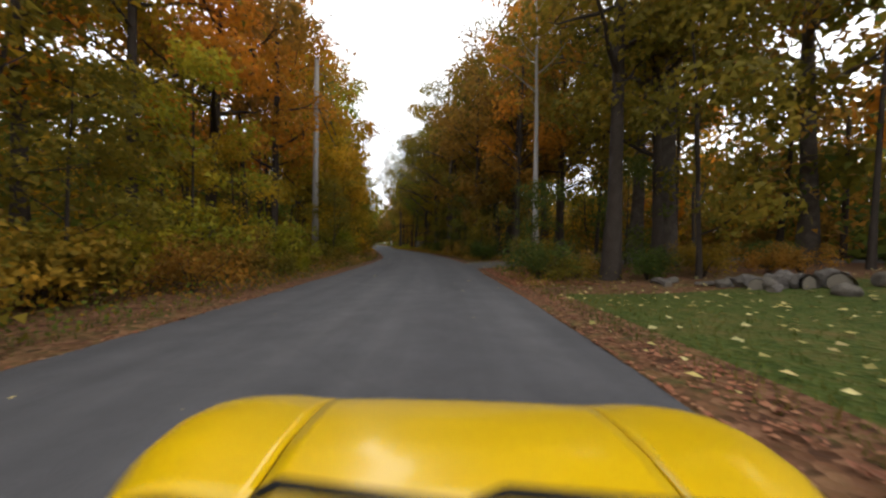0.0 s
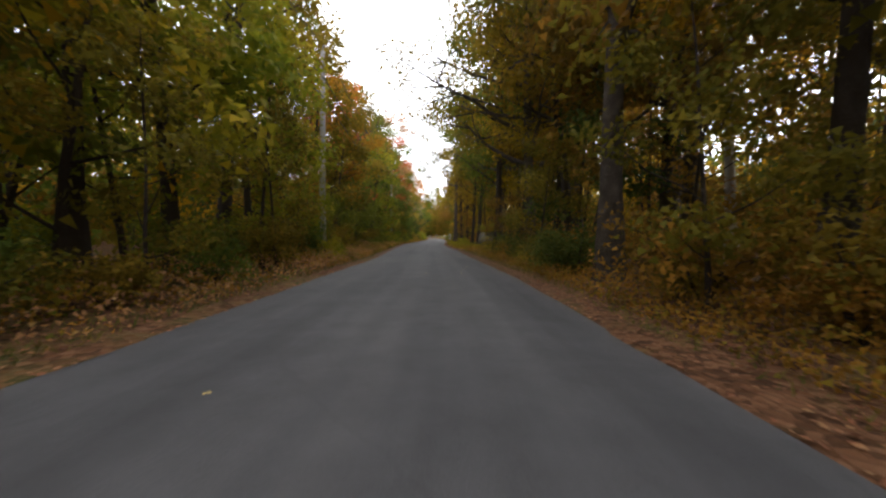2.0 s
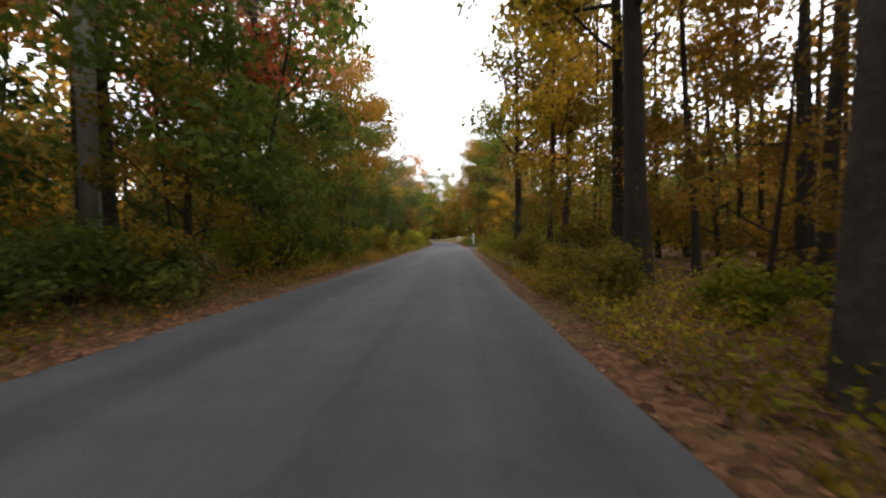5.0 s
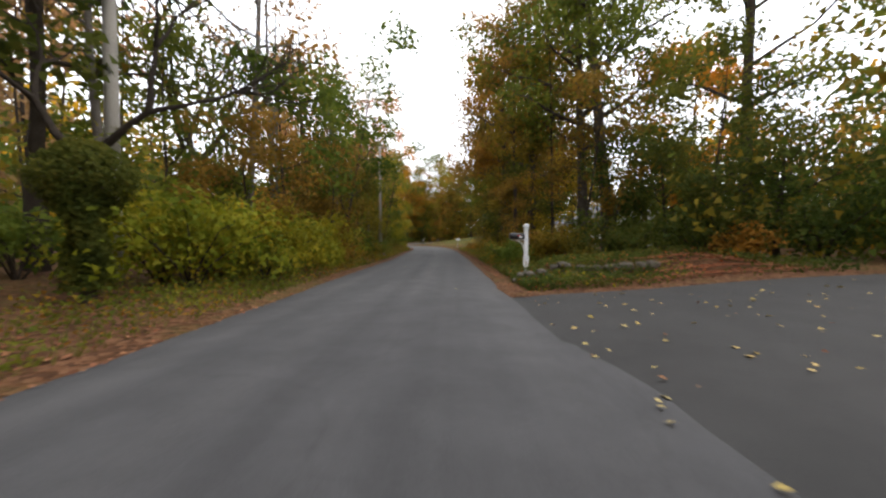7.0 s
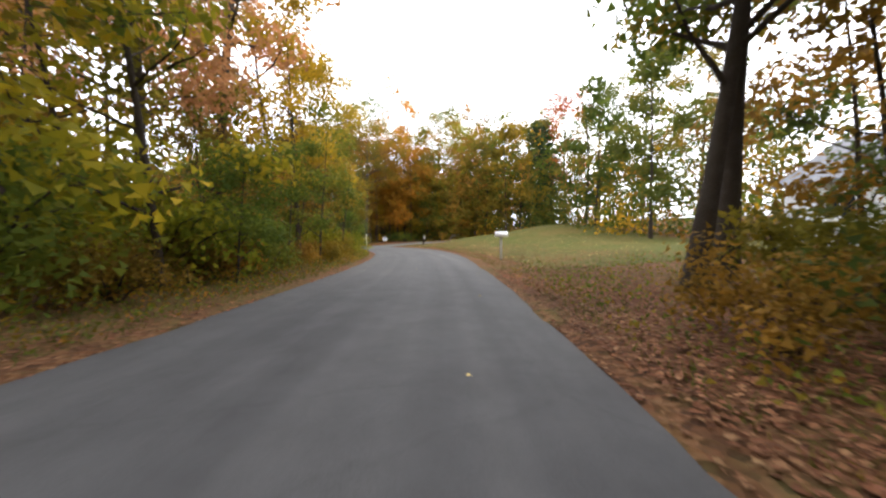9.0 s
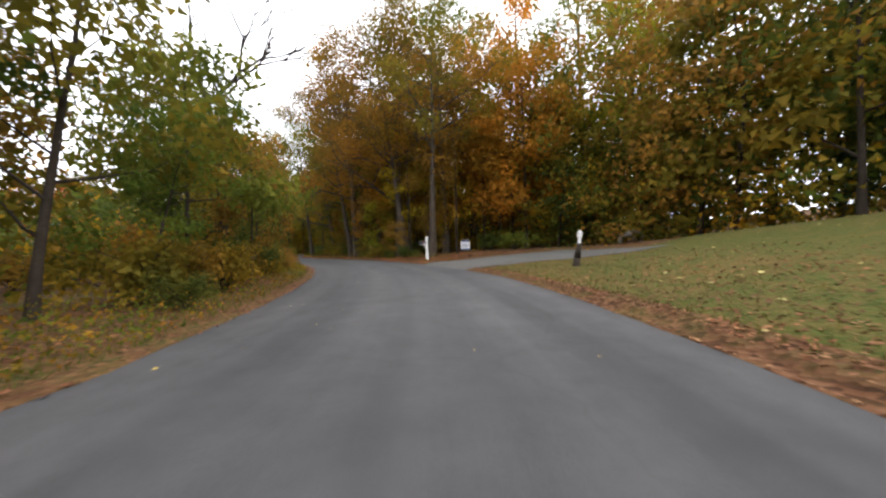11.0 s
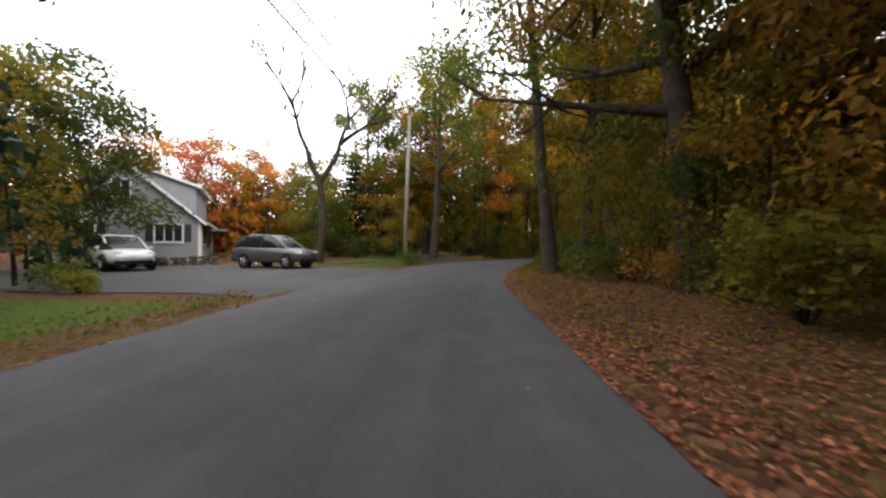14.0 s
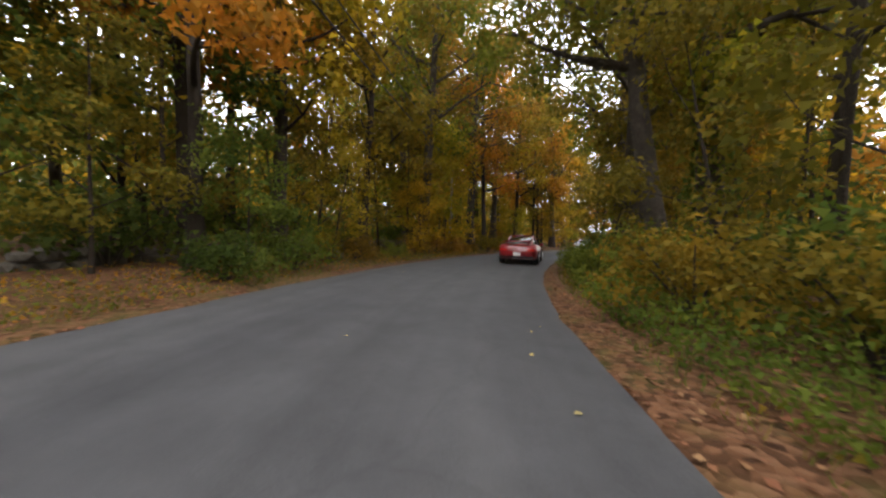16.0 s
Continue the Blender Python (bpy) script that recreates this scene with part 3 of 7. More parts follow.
def shrub_meshes(name, seed, width, height, cards, size, leaf, arch=0.0):
    """Several stems from one root, leaves in clumps round their ends and down to the ground."""
    rng = np.random.default_rng(seed)
    pieces, tips = [], []
    for i in range(9):
        az, out = i * 2.4 + rng.uniform(-0.4, 0.4), width * 0.5 * rng.uniform(0.25, 1.0)
        top = height * rng.uniform(0.45, 1.0) * (1 - 0.35 * out / width)
        q = np.linspace(0, 1, 5)[:, None]
        end = np.array([math.cos(az) * out, math.sin(az) * out, top])
        path = end * q * np.array([1, 1, 0]) + np.array([0, 0, 1.0]) * (top * (q ** 0.8) - arch * top * q ** 3 * 0.4) + rng.normal(0, 0.04, (5, 3)) * q
        path[0, 2] = -0.15
        pieces.append(tube_rings(path, 0.028 * (1 - 0.8 * q[:, 0]), 4))
        tips += [path[-1], path[3], path[2] + rng.normal(0, 0.2, 3), path[-1] * np.array([1.1, 1.1, 0.5])]
    v, f = joined(pieces)
    wood = array_mesh(name + "_wood", v, f, True)
    wood.materials.append(BARK)
    tips = np.array(tips)
    pick = rng.integers(0, len(tips), cards)
    way = rng.normal(0, 1, (cards, 3))
    way /= np.linalg.norm(way, axis=1)[:, None]
    c = tips[pick] + way * rng.uniform(0.1, 1, (cards, 1)) ** 0.5 * np.array([0.3, 0.3, 0.24]) * width * 0.62
    c[:, 2] = np.abs(c[:, 2]) + 0.04
    cv, cf = leaf_cards(rng, c, size, 0.25, way + np.array([0, 0, 0.5]))
    leaves = array_mesh(name + "_leaves", cv, cf)
    leaves.materials.append(LEAF[leaf])
    return wood, leaves


def spruce_meshes(name, seed, height, reach, cards):
    rng = np.random.default_rng(seed)
    pts = np.column_stack([np.zeros(6), np.zeros(6), np.linspace(-0.2, height, 6)])
    pieces, cs = [tube_rings(pts, np.linspace(0.22, 0.03, 6), 8)], []
    tiers = 16
    for i in range(tiers):
        z = height * (0.1 + 0.88 * i / tiers)
        r = reach * (1 - (i / tiers) ** 1.2) + 0.25
        for k in range(7):
            az = k * 0.9 + i * 1.3 + rng.uniform(-0.2, 0.2)
            ln = r * rng.uniform(0.7, 1.1)
            q = np.linspace(0, 1, 4)[:, None]
            path = np.array([0, 0, z]) + q * ln * np.array([math.cos(az), math.sin(az), -0.12]) + q ** 2 * np.array([0, 0, 0.05 * ln])
            pieces.append(tube_rings(path, 0.035 * (1 - 0.8 * q[:, 0]), 4))
            m = max(3, int(cards / (tiers * 7)))
            g = rng.uniform(0.15, 1.02, (m, 1))
            cs.append(np.array([0, 0, z]) + g * ln * np.array([math.cos(az), math.sin(az), -0.1]) + rng.normal(0, 1, (m, 3)) * np.array([0.22, 0.22, 0.12]))
    v, f = joined(pieces)
    wood = array_mesh(name + "_wood", v, f, True)
    wood.materials.append(BARK)
    cv, cf = leaf_cards(rng, np.concatenate(cs), 0.24, 0.5)
    leaves = array_mesh(name + "_leaves", cv, cf)
    leaves.materials.append(LEAF["needle"])
    return wood, leaves


WORDS = {"olive": "olive-green", "green": "green", "lime": "yellow-green", "yellow": "golden yellow", "orange": "orange", "red": "scarlet", "pink": "rose-brown", "brown": "russet", "dark": "dark green", "needle": "dark"}
TREES, SAPLINGS, SHRUBS, BACK = {}, {}, {}, {}
for i, leaf in enumerate(("olive", "green", "lime", "yellow", "orange", "red", "pink", "brown", "dark")):
    TREES[leaf] = [tree_meshes("tree_" + leaf, 10 * i + k, 17 + 2 * k, 0.19 + 0.05 * k, 0.24 + 0.04 * k, 3.4, 5000, 0.25, leaf, limbs=15, sub=1, spread=0.85, sides=4) for k in range(2)]
    BACK[leaf] = [tree_meshes("back_tree_" + leaf, 200 + 10 * i, 15, 0.15, 0.15, 2.9, 1500, 0.5, leaf, limbs=7, sub=1, spread=1.1, sides=3)]
    SAPLINGS[leaf] = [tree_meshes("sapling_" + leaf, 100 + 10 * i + k, 5.5 + 1.6 * k, 0.06, 0.1, 1.8, 3000, 0.145, leaf, 0.08, 10, 1, spread=0.52, sides=3) for k in range(2)]
    SHRUBS[leaf] = [shrub_meshes("shrub_" + leaf, 300 + 10 * i + k, 2.5 + 0.4 * k, 1.7 + 0.6 * k, 2000, 0.108, leaf, 0.5) for k in range(2)]
THIN = {leaf: [tree_meshes("thin_" + leaf, 400 + i, 15, 0.11, 0.32, 1.9, 1600, 0.25, leaf, 0.03, 9, 1, spread=0.75, sides=3)] for i, leaf in enumerate(("olive", "yellow", "orange", "pink", "brown", "green"))}
UNDER = {leaf: [shrub_meshes("under_" + leaf, 700 + i, 2.7, 2.0, 1000, 0.15, leaf, 0.5)] for i, leaf in enumerate(("olive", "green", "lime", "brown", "dark", "yellow"))}


def forked_mesh(name, seed, height, girth, fork, bark):
    """A leafless tree whose trunk parts into limbs that part again and again."""
    rng = np.random.default_rng(seed)
    pieces = []

    def grow(p, d, ln, r, level):
        q = np.linspace(0, 1, 5)[:, None]
        bend = np.cumsum(rng.normal(0, 0.035, (5, 3)), 0) * ln * q
        path = p + d * ln * q + bend + np.array([0, 0, 0.08 * ln]) * q ** 2 * (level > 0)
        pieces.append(tube_rings(path, r * (1 - 0.42 * q[:, 0]), 9 if level < 1 else 6 if level < 3 else 4))
        if level == 6:
            return
        for k in range(2 if level < 2 else int(rng.choice([2, 3]))):
            if k == 0:
                side = np.cross(d, rng.normal(size=3))
                side /= np.linalg.norm(side)
            e = d + side * (1, -1, 0.5)[k] * rng.uniform(0.4, 0.75) + rng.normal(0, 0.15, 3) + np.array([0, 0, 0.15])
            e /= np.linalg.norm(e)
            grow(path[-1] if k < 2 else path[3], e, ln * (0.55 if level == 0 else 0.74) * rng.uniform(0.8, 1.15), r * 0.66 * rng.uniform(0.9, 1.12), level + 1)

    grow(np.array([0, 0, -0.25]), np.array([0.03, 0.02, 1.0]), fork, girth, 0)
    wood = []
    for group in (pieces[:1], pieces[1:]):
        v, f = joined(group)
        wood.append(v)
        wood.append(f)
    tall = wood[2][:, 2].max()
    out = []
    for k, word in ((0, "_wood"), (2, "_limbs")):
        v = wood[k]
        v[:, 2] = np.where(v[:, 2] > fork, fork + (v[:, 2] - fork) * (height - fork) / max(tall - fork, 1), v[:, 2])
        me = array_mesh(name + word, v, wood[k + 1], True)
        me.materials.append(bark)
        out.append(me)
    return tuple(out)


BARE = [forked_mesh("bare_tree", 503 + k, 12.5 + 1.5 * k, 0.25, 5.0, BARK) for k in range(3)]
BIG = {leaf: [tree_meshes("big_" + leaf, 520 + i, 21, 0.36, 0.3, 5.0, 9500, 0.24, leaf, 0.02, 17, 4, BARK_OAK, spread=0.9)] for i, leaf in enumerate(("green", "olive", "yellow", "brown"))}
OAK = {leaf: [tree_meshes("oak_" + leaf, 560 + i, 20, 0.4, 0.24, 7.2, 17000, 0.2, leaf, 0.02, 22, 5, BARK_OAK, spread=0.9, four=True)] for i, leaf in enumerate(("green", "olive", "brown", "orange"))}
LEANER = {leaf: [tree_meshes("leaner_" + leaf, 570 + i, 20, 0.29, 0.42, 5.8, 12000, 0.2, leaf, 0.02, 20, 5, BARK_OAK, spread=0.8, four=True)] for i, leaf in enumerate(("green", "brown", "olive"))}
WISPY = {leaf: [tree_meshes("wispy_" + leaf, 580 + 2 * i + k, 16 + 2 * k, 0.13, 0.3, 2.6, 420, 0.2, leaf, 0.05, 16, 4, BARK_MID, spread=0.5, sides=4) for k in range(2)] for i, leaf in enumerate(("pink", "brown", "olive"))}
SPRUCE = [spruce_meshes("spruce", 540 + k, 13 + 2 * k, 3.4, 6800) for k in range(2)]
PINE = spruce_meshes("pine", 546, 15, 5.2, 10000)
def place_rng(*key):
    """Random numbers that belong to one place alone."""
    return random.Random(repr([round(float(v), 2) for v in key]))


def plant(kind, meshes, x, y, label, category, turn=None, scale=1.0, lean=(0, 0), group="roadside woods"):
    wood, leaves = meshes
    turn = place_rng(x, y).uniform(0, 360) if turn is None else turn
    base = thing(kind, pose(x, y, spot(x, y), lean[0], lean[1], turn) @ Matrix.Scale(scale, 4), label, category, group)
    obj("stem" if category == "shrub" else "trunk", wood, None, base)
    if leaves is not None:
        obj("foliage" if category == "shrub" else "crown", leaves, None, base)
    return base


def tree_at(s, lat, leaf, table=None, scale=1.0, turn=None, lean=(0, 0), name="tree", words="tall {} autumn tree at the edge of the woods", keep=0.8):
    x, y = (float(v) for v in along(s, lat))
    table = table or TREES
    KEEP.append((x, y, keep))
    return plant(name, place_rng(x, y, 1).choice(table[leaf]), x, y, words.format(WORDS[leaf]), "tree", turn, scale, lean)


# trees that stand out one by one: distance, metres off the line, leaf, table, size, lean
MARKED = [
    (10.3, 5.3, "olive", TREES, 1.0, (0, 3)), (13.0, 9.2, "olive", BIG, 0.9, (0, -2)), (24.5, 6.6, "brown", TREES, 1.05, (4, 0)), (31.0, 7.6, "olive", BIG, 0.9, (0, 3)), (29.6, 5.2, "brown", TREES, 1.0, (0, -5)),
    (20.5, -6.4, "yellow", SAPLINGS, 1.05, (0, 6)), (23.0, -6.2, "yellow", SAPLINGS, 1.2, (0, 4)), (26.0, -6.6, "yellow", TREES, 0.55, (0, 4)), (16, -7.5, "orange", TREES, 0.75, (0, 0)), (23.5, -8.2, "yellow", TREES, 0.8, (0, 0)), (27.5, -7.6, "orange", TREES, 0.8, (0, 2)), (29.5, -6.6, "yellow", SAPLINGS, 1.5, (0, 2)), (33, -6.4, "lime", SAPLINGS, 1.4, (0, 3)), (9, -8.2, "orange", TREES, 0.8, (0, 0)),
    (34, -7.0, "lime", TREES, 0.72, (0, 4)), (41, -7.4, "lime", TREES, 0.6, (0, 4)), (30, -10.0, "green", TREES, 1.0, (0, 0)), (48, -11.0, "green", TREES, 1.05, (0, 0)),
    (38, 5.6, "brown", TREES, 1.0, (0, -5)), (45, 4.9, "olive", OAK, 0.8, (0, -5)), (55.5, 5.6, "green", OAK, 0.82, (0, -3)), (43, 6.4, "olive", TREES, 1.0, (0, -6)), (47, 5.0, "yellow", TREES, 0.8, (0, -3)), (53, 6.5, "yellow", TREES, 0.9, (0, 2)),
    (73.9, 2.75, "olive", LEANER, 0.92, (0, 1)), (71, -10, "olive", TREES, 1.0, (0, 0)), (75, -8.6, "green", TREES, 0.85, (0, 0)), (78.5, -10.5, "brown", TREES, 1.0, (0, 0)), (82.5, -6.6, "green", SAPLINGS, 1.5, (0, 0)), (62, 10, "brown", BIG, 0.85, (0, 0)), (60, 13.5, "olive", BIG, 0.9, (0, 0)), (65.5, 12, "orange", TREES, 1.0, (0, 0)), (68, 8.5, "yellow", TREES, 1.0, (0, 0)), (79, 3.9, "olive", TREES, 0.95, (0, 0)), (92, 3.8, "olive", TREES, 0.9, (0, 0)), (82, 5.0, "yellow", TREES, 0.85, (0, 0)), (88, 4.6, "yellow", TREES, 0.75, (0, 0)),
    (83.5, -7.4, "red", TREES, 0.85, (0, 2)), (94, -6.6, "orange", TREES, 0.85, (0, 3)), (79, -5.9, "green", SAPLINGS, 1.1, (0, 0)), (70, -8.5, "green", TREES, 0.7, (0, 0)), (63, -8, "green", TREES, 0.65, (0, 0)),
    (121.5, 8.2, "green", BIG, 0.95, (2, 3)), (123, 7.4, "green", BIG, 0.85, (-2, -3)), (119.5, 13.0, "green", TREES, 1.1, (0, 2)), (125.6, 4.2, "olive", THIN, 1.05, (0, 2)), (132.2, 4.7, "brown", TREES, 0.9, (0, -3)), (143, 4.5, "green", TREES, 0.85, (0, -7)),
    (128, 5.2, "brown", SAPLINGS, 1.25, (0, 0)), (127.5, 5.9, "brown", BIG, 0.8, (0, 0)), (126.3, 4.8, "dark", SAPLINGS, 1.25, (0, 0)), (129.5, 6.5, "dark", SAPLINGS, 1.2, (0, 0)), (137, 5.0, "olive", SAPLINGS, 1.2, (0, 0)), (138, 8.0, "olive", SAPLINGS, 1.2, (0, 0)), (140.5, 9.5, "green", SAPLINGS, 1.3, (0, 0)), (143, 8.5, "brown", SAPLINGS, 1.2, (0, 0)), (141.5, 12.5, "olive", TREES, 0.6, (0, 0)), (145, 10.5, "dark", SAPLINGS, 1.2, (0, 0)), (139.5, 13.5, "green", SAPLINGS, 1.4, (0, 0)), (137.5, 6.2, "brown", BIG, 0.9, (0, 0)), (141.5, 7.2, "orange", TREES, 0.95, (0, 0)), (144, 6.0, "olive", TREES, 0.8, (0, 0)), (136, 10, "brown", TREES, 1.0, (0, 0)),
    (130, -8.5, "pink", WISPY, 0.95, (0, 0)), (124, -10, "pink", WISPY, 0.95, (0, 0)), (146, -8, "pink", TREES, 0.72, (0, 3)), (109.6, -9.2, "dark", TREES, 0.85, (0, 0)), (112.6, -10.4, "dark", TREES, 0.95, (0, 0)), (107.5, -12, "green", TREES, 0.95, (0, 0)), (109, -7.5, "pink", WISPY, 0.9, (0, 2)), (113, -9, "brown", WISPY, 1.0, (0, -3)), (116.5, -7.4, "pink", WISPY, 0.95, (0, 3)), (120, -8.2, "brown", WISPY, 0.9, (0, 0)), (127, -7.8, "pink", WISPY, 1.0, (0, 2)), (134, -8.6, "pink", WISPY, 0.95, (0, -2)), (138, -7.6, "brown", WISPY, 0.85, (0, 2)), (153, -6.4, "yellow", TREES, 0.62, (0, 2)), (160, -6.8, "yellow", TREES, 0.62, (0, 2)),
    (237.5, -8.7, "green", BIG, 0.9, (0, 1)), (240.5, -12.5, "orange", TREES, 1.0, (0, 0)), (243.5, -7.2, "orange", TREES, 0.8, (0, 0)), (246, -7.0, "yellow", TREES, 1.0, (0, 0)), (214.8, 7.6, "yellow", TREES, 0.85, (0, 3)),
    (226.6, 4.4, "brown", TREES, 0.9, (0, 2)), (217.4, 7.4, "brown", TREES, 0.8, (0, 1)), (233, 7.0, "yellow", TREES, 1.0, (0, 0)), (201, 6.8, "orange", TREES, 0.9, (0, 0)), (192.5, 5.8, "olive", LEANER, 0.9, (0, -2)), (195.5, 9.0, "brown", BIG, 0.85, (0, 0)), (198, 5.6, "brown", OAK, 0.9, (0, -3)), (212.5, 10.4, "brown", BIG, 0.9, (0, 0)), (215.5, 14, "olive", BIG, 0.9, (0, 0)), (217, 11.2, "brown", BIG, 0.85, (0, 0)), (200.5, 4.6, "lime", SAPLINGS, 0.75, (0, 0)), (204, 4.1, "lime", SAPLINGS, 0.35, (0, 0)), (196, 5.6, "yellow", TREES, 0.7, (0, 0)),
    (9.9, 3.6, "olive", SHRUBS, 0.48, (0, 0)), (10.9, 4.5, "brown", SHRUBS, 0.53, (0, 0)), (11.7, 5.3, "dark", SHRUBS, 0.46, (0, 0)), (9.9, 6.2, "dark", SHRUBS, 0.52, (0, 0)), (10.7, 7.0, "dark", SHRUBS, 0.54, (0, 0)), (9.7, 7.8, "olive", SHRUBS, 0.59, (0, 0)), (10.7, 8.7, "brown", SHRUBS, 0.55, (0, 0)), (9.5, 9.6, "brown", SHRUBS, 0.47, (0, 0)), (9.4, 10.4, "brown", SHRUBS, 0.5, (0, 0)), (11.2, 11.2, "dark", SHRUBS, 0.56, (0, 0)), (11.7, 12.1, "dark", SHRUBS, 0.56, (0, 0)), (205, -6.2, "olive", SHRUBS, 0.8, (0, 0)), (207, -6.4, "dark", SHRUBS, 0.8, (0, 0)), (208.8, -6.8, "olive", SHRUBS, 0.65, (0, 0)), (210.4, -7.4, "green", SHRUBS, 0.5, (0, 0)), (203, -6, "dark", SHRUBS, 0.9, (0, 0)), (201, -6.2, "olive", SHRUBS, 0.9, (0, 0)), (206, -8.5, "dark", SHRUBS, 1.0, (0, 0)), (204, -8.6, "dark", SHRUBS, 1.1, (0, 0)), (209, -9.2, "dark", SHRUBS, 0.9, (0, 0)), (211.5, -8.8, "olive", SHRUBS, 0.5, (0, 0)), (191.5, -9.6, "dark", SHRUBS, 1.4, (0, 0)), (194, -9.0, "brown", SHRUBS, 1.35, (0, 0)), (196.5, -9.4, "dark", SHRUBS, 1.5, (0, 0)), (189, -8.6, "olive", SHRUBS, 1.4, (0, 0)), (199.5, -10.5, "dark", SHRUBS, 1.4, (0, 0)), (188, -7.0, "brown", SAPLINGS, 0.95, (0, 0)), (190.3, -7.9, "olive", SAPLINGS, 1.1, (0, 0)), (192.6, -8.8, "dark", SAPLINGS, 0.6, (0, 0)), (195, -7.0, "olive", SAPLINGS, 0.55, (0, 0)), (197.2, -7.9, "green", SAPLINGS, 0.6, (0, 0)), (199.5, -8.8, "brown", SAPLINGS, 0.55, (0, 0)), (201.8, -7.0, "olive", SAPLINGS, 0.5, (0, 0)), (204, -7.9, "dark", SAPLINGS, 0.6, (0, 0)), (206.2, -8.8, "olive", SAPLINGS, 0.55, (0, 0)), (208, -7.0, "green", SAPLINGS, 0.5, (0, 0)), 
    (210.5, 6.0, "brown", SAPLINGS, 1.0, (0, 0)), (212.5, 5.7, "olive", SAPLINGS, 0.9, (0, 0)), (214.8, 6.2, "brown", SAPLINGS, 1.05, (0, 0)), (217, 5.8, "olive", SAPLINGS, 0.95, (0, 0)), (219.5, 6.0, "dark", SAPLINGS, 1.0, (0, 0)), (221.5, 5.7, "olive", SAPLINGS, 0.9, (0, 0)), (212, 8.5, "yellow", SAPLINGS, 1.35, (0, 0)), (216, 8.8, "brown", SAPLINGS, 1.5, (0, 0)), (220, 8.6, "olive", SAPLINGS, 1.5, (0, 0)),
    (211, 5.0, "dark", SHRUBS, 0.75, (0, 0)), (213.5, 4.9, "olive", SHRUBS, 0.65, (0, 0)), (216.5, 5.0, "dark", SHRUBS, 0.75, (0, 0)), (219, 5.0, "brown", SHRUBS, 0.7, (0, 0)), (221.8, 4.8, "dark", SHRUBS, 0.65, (0, 0)), (124.2, 6.6, "dark", SHRUBS, 0.9, (0, 0)),
    (227, 3.3, "dark", SHRUBS, 0.75, (0, 0)), (229, 3.3, "green", SHRUBS, 0.75, (0, 0)), (231, 3.5, "dark", SHRUBS, 0.85, (0, 0)), (233, 3.4, "green", SHRUBS, 0.8, (0, 0)), (228, 4.9, "dark", SHRUBS, 1.1, (0, 0)), (230.5, 5.1, "green", SHRUBS, 1.1, (0, 0)), (233, 5.3, "dark", SHRUBS, 1.1, (0, 0)), (235, 3.6, "dark", SHRUBS, 0.8, (0, 0)), (237, 3.8, "green", SHRUBS, 0.9, (0, 0)),
    (250, 7.0, "green", TREES, 1.0, (0, 2)), (18, 11.5, "olive", BIG, 1.0, (0, 0)), (22.5, 9.4, "brown", TREES, 1.1, (0, 0)), (27, 12, "olive", BIG, 1.0, (0, 0)), (14, 16.5, "brown", BIG, 0.95, (0, 0)), (20, 15, "olive", TREES, 1.1, (0, 0)),
    (117.5, 6.8, "dark", SHRUBS, 1.1, (0, 0)), (119, 5.2, "olive", SHRUBS, 0.9, (0, 0)), (116.2, 8.8, "dark", SHRUBS, 1.2, (0, 0)), (120, 8.8, "green", SHRUBS, 1.2, (0, 0)), (118.5, 11, "dark", SHRUBS, 1.3, (0, 0)), (121.3, 4.0, "olive", SHRUBS, 0.8, (0, 0)), (115, 11.5, "dark", SHRUBS, 1.25, (0, 0)), (114, 14.5, "green", SHRUBS, 1.3, (0, 0)), (258, 4.4, "olive", BIG, 0.85, (0, 0)), (238, -14.6, "green", SAPLINGS, 1.0, (0, 0)), (239.5, -12.4, "olive", SAPLINGS, 1.25, (0, 0)), (242, -10.6, "green", SAPLINGS, 1.2, (0, 0)), (244.5, -9.6, "green", SAPLINGS, 1.35, (0, 0)), (247.5, -8.8, "olive", SAPLINGS, 1.3, (0, 0)),
    (250, -9.4, "yellow", SAPLINGS, 1.5, (0, 0)), (253, -8.0, "olive", SAPLINGS, 1.3, (0, 0)), (256, -7.6, "lime", SAPLINGS, 1.4, (0, 0)), (259.5, -7.6, "yellow", SAPLINGS, 1.4, (0, 0)), (234.5, -17, "green", SAPLINGS, 0.95, (0, 0)), (236, -19, "green", SAPLINGS, 1.1, (0, 0)), (240, -16.5, "olive", SAPLINGS, 1.7, (0, 0)), (246, -13, "olive", SAPLINGS, 1.8, (0, 0)), (36, 4.3, "olive", BIG, 0.85, (0, 0)), (29, 11.5, "brown", BIG, 0.9, (0, 0)), (33, 10, "olive", BIG, 0.85, (0, 0)), (25, 15, "olive", BIG, 0.9, (0, 0)), (40, 9.6, "brown", BIG, 0.85, (0, 0)), (44, 12, "olive", BIG, 0.9, (0, 0)), (49, 9.4, "olive", BIG, 0.85, (0, 0)), (38, 14.5, "olive", BIG, 0.9, (0, 0)), (52, 13, "brown", BIG, 0.9, (0, 0)), (50, 4.2, "green", TREES, 0.95, (0, 0)), (58, 8.4, "olive", BIG, 0.9, (0, 0)),
    (66, 4.4, "olive", TREES, 0.9, (0, 0)), (241, -12.5, "yellow", TREES, 1.0, (0, 0)), (237.5, -15.5, "olive", TREES, 0.9, (0, 0)), (245, -9.5, "olive", TREES, 1.0, (0, 0)), (248, -12, "orange", TREES, 1.1, (0, 0)), (251, -7.5, "olive", TREES, 1.1, (0, 0)), (255, -6.4, "green", BIG, 0.95, (0, 0)), (253.5, 4.8, "olive", BIG, 0.9, (0, 0)), (262, 5.2, "green", BIG, 0.9, (0, 0)),
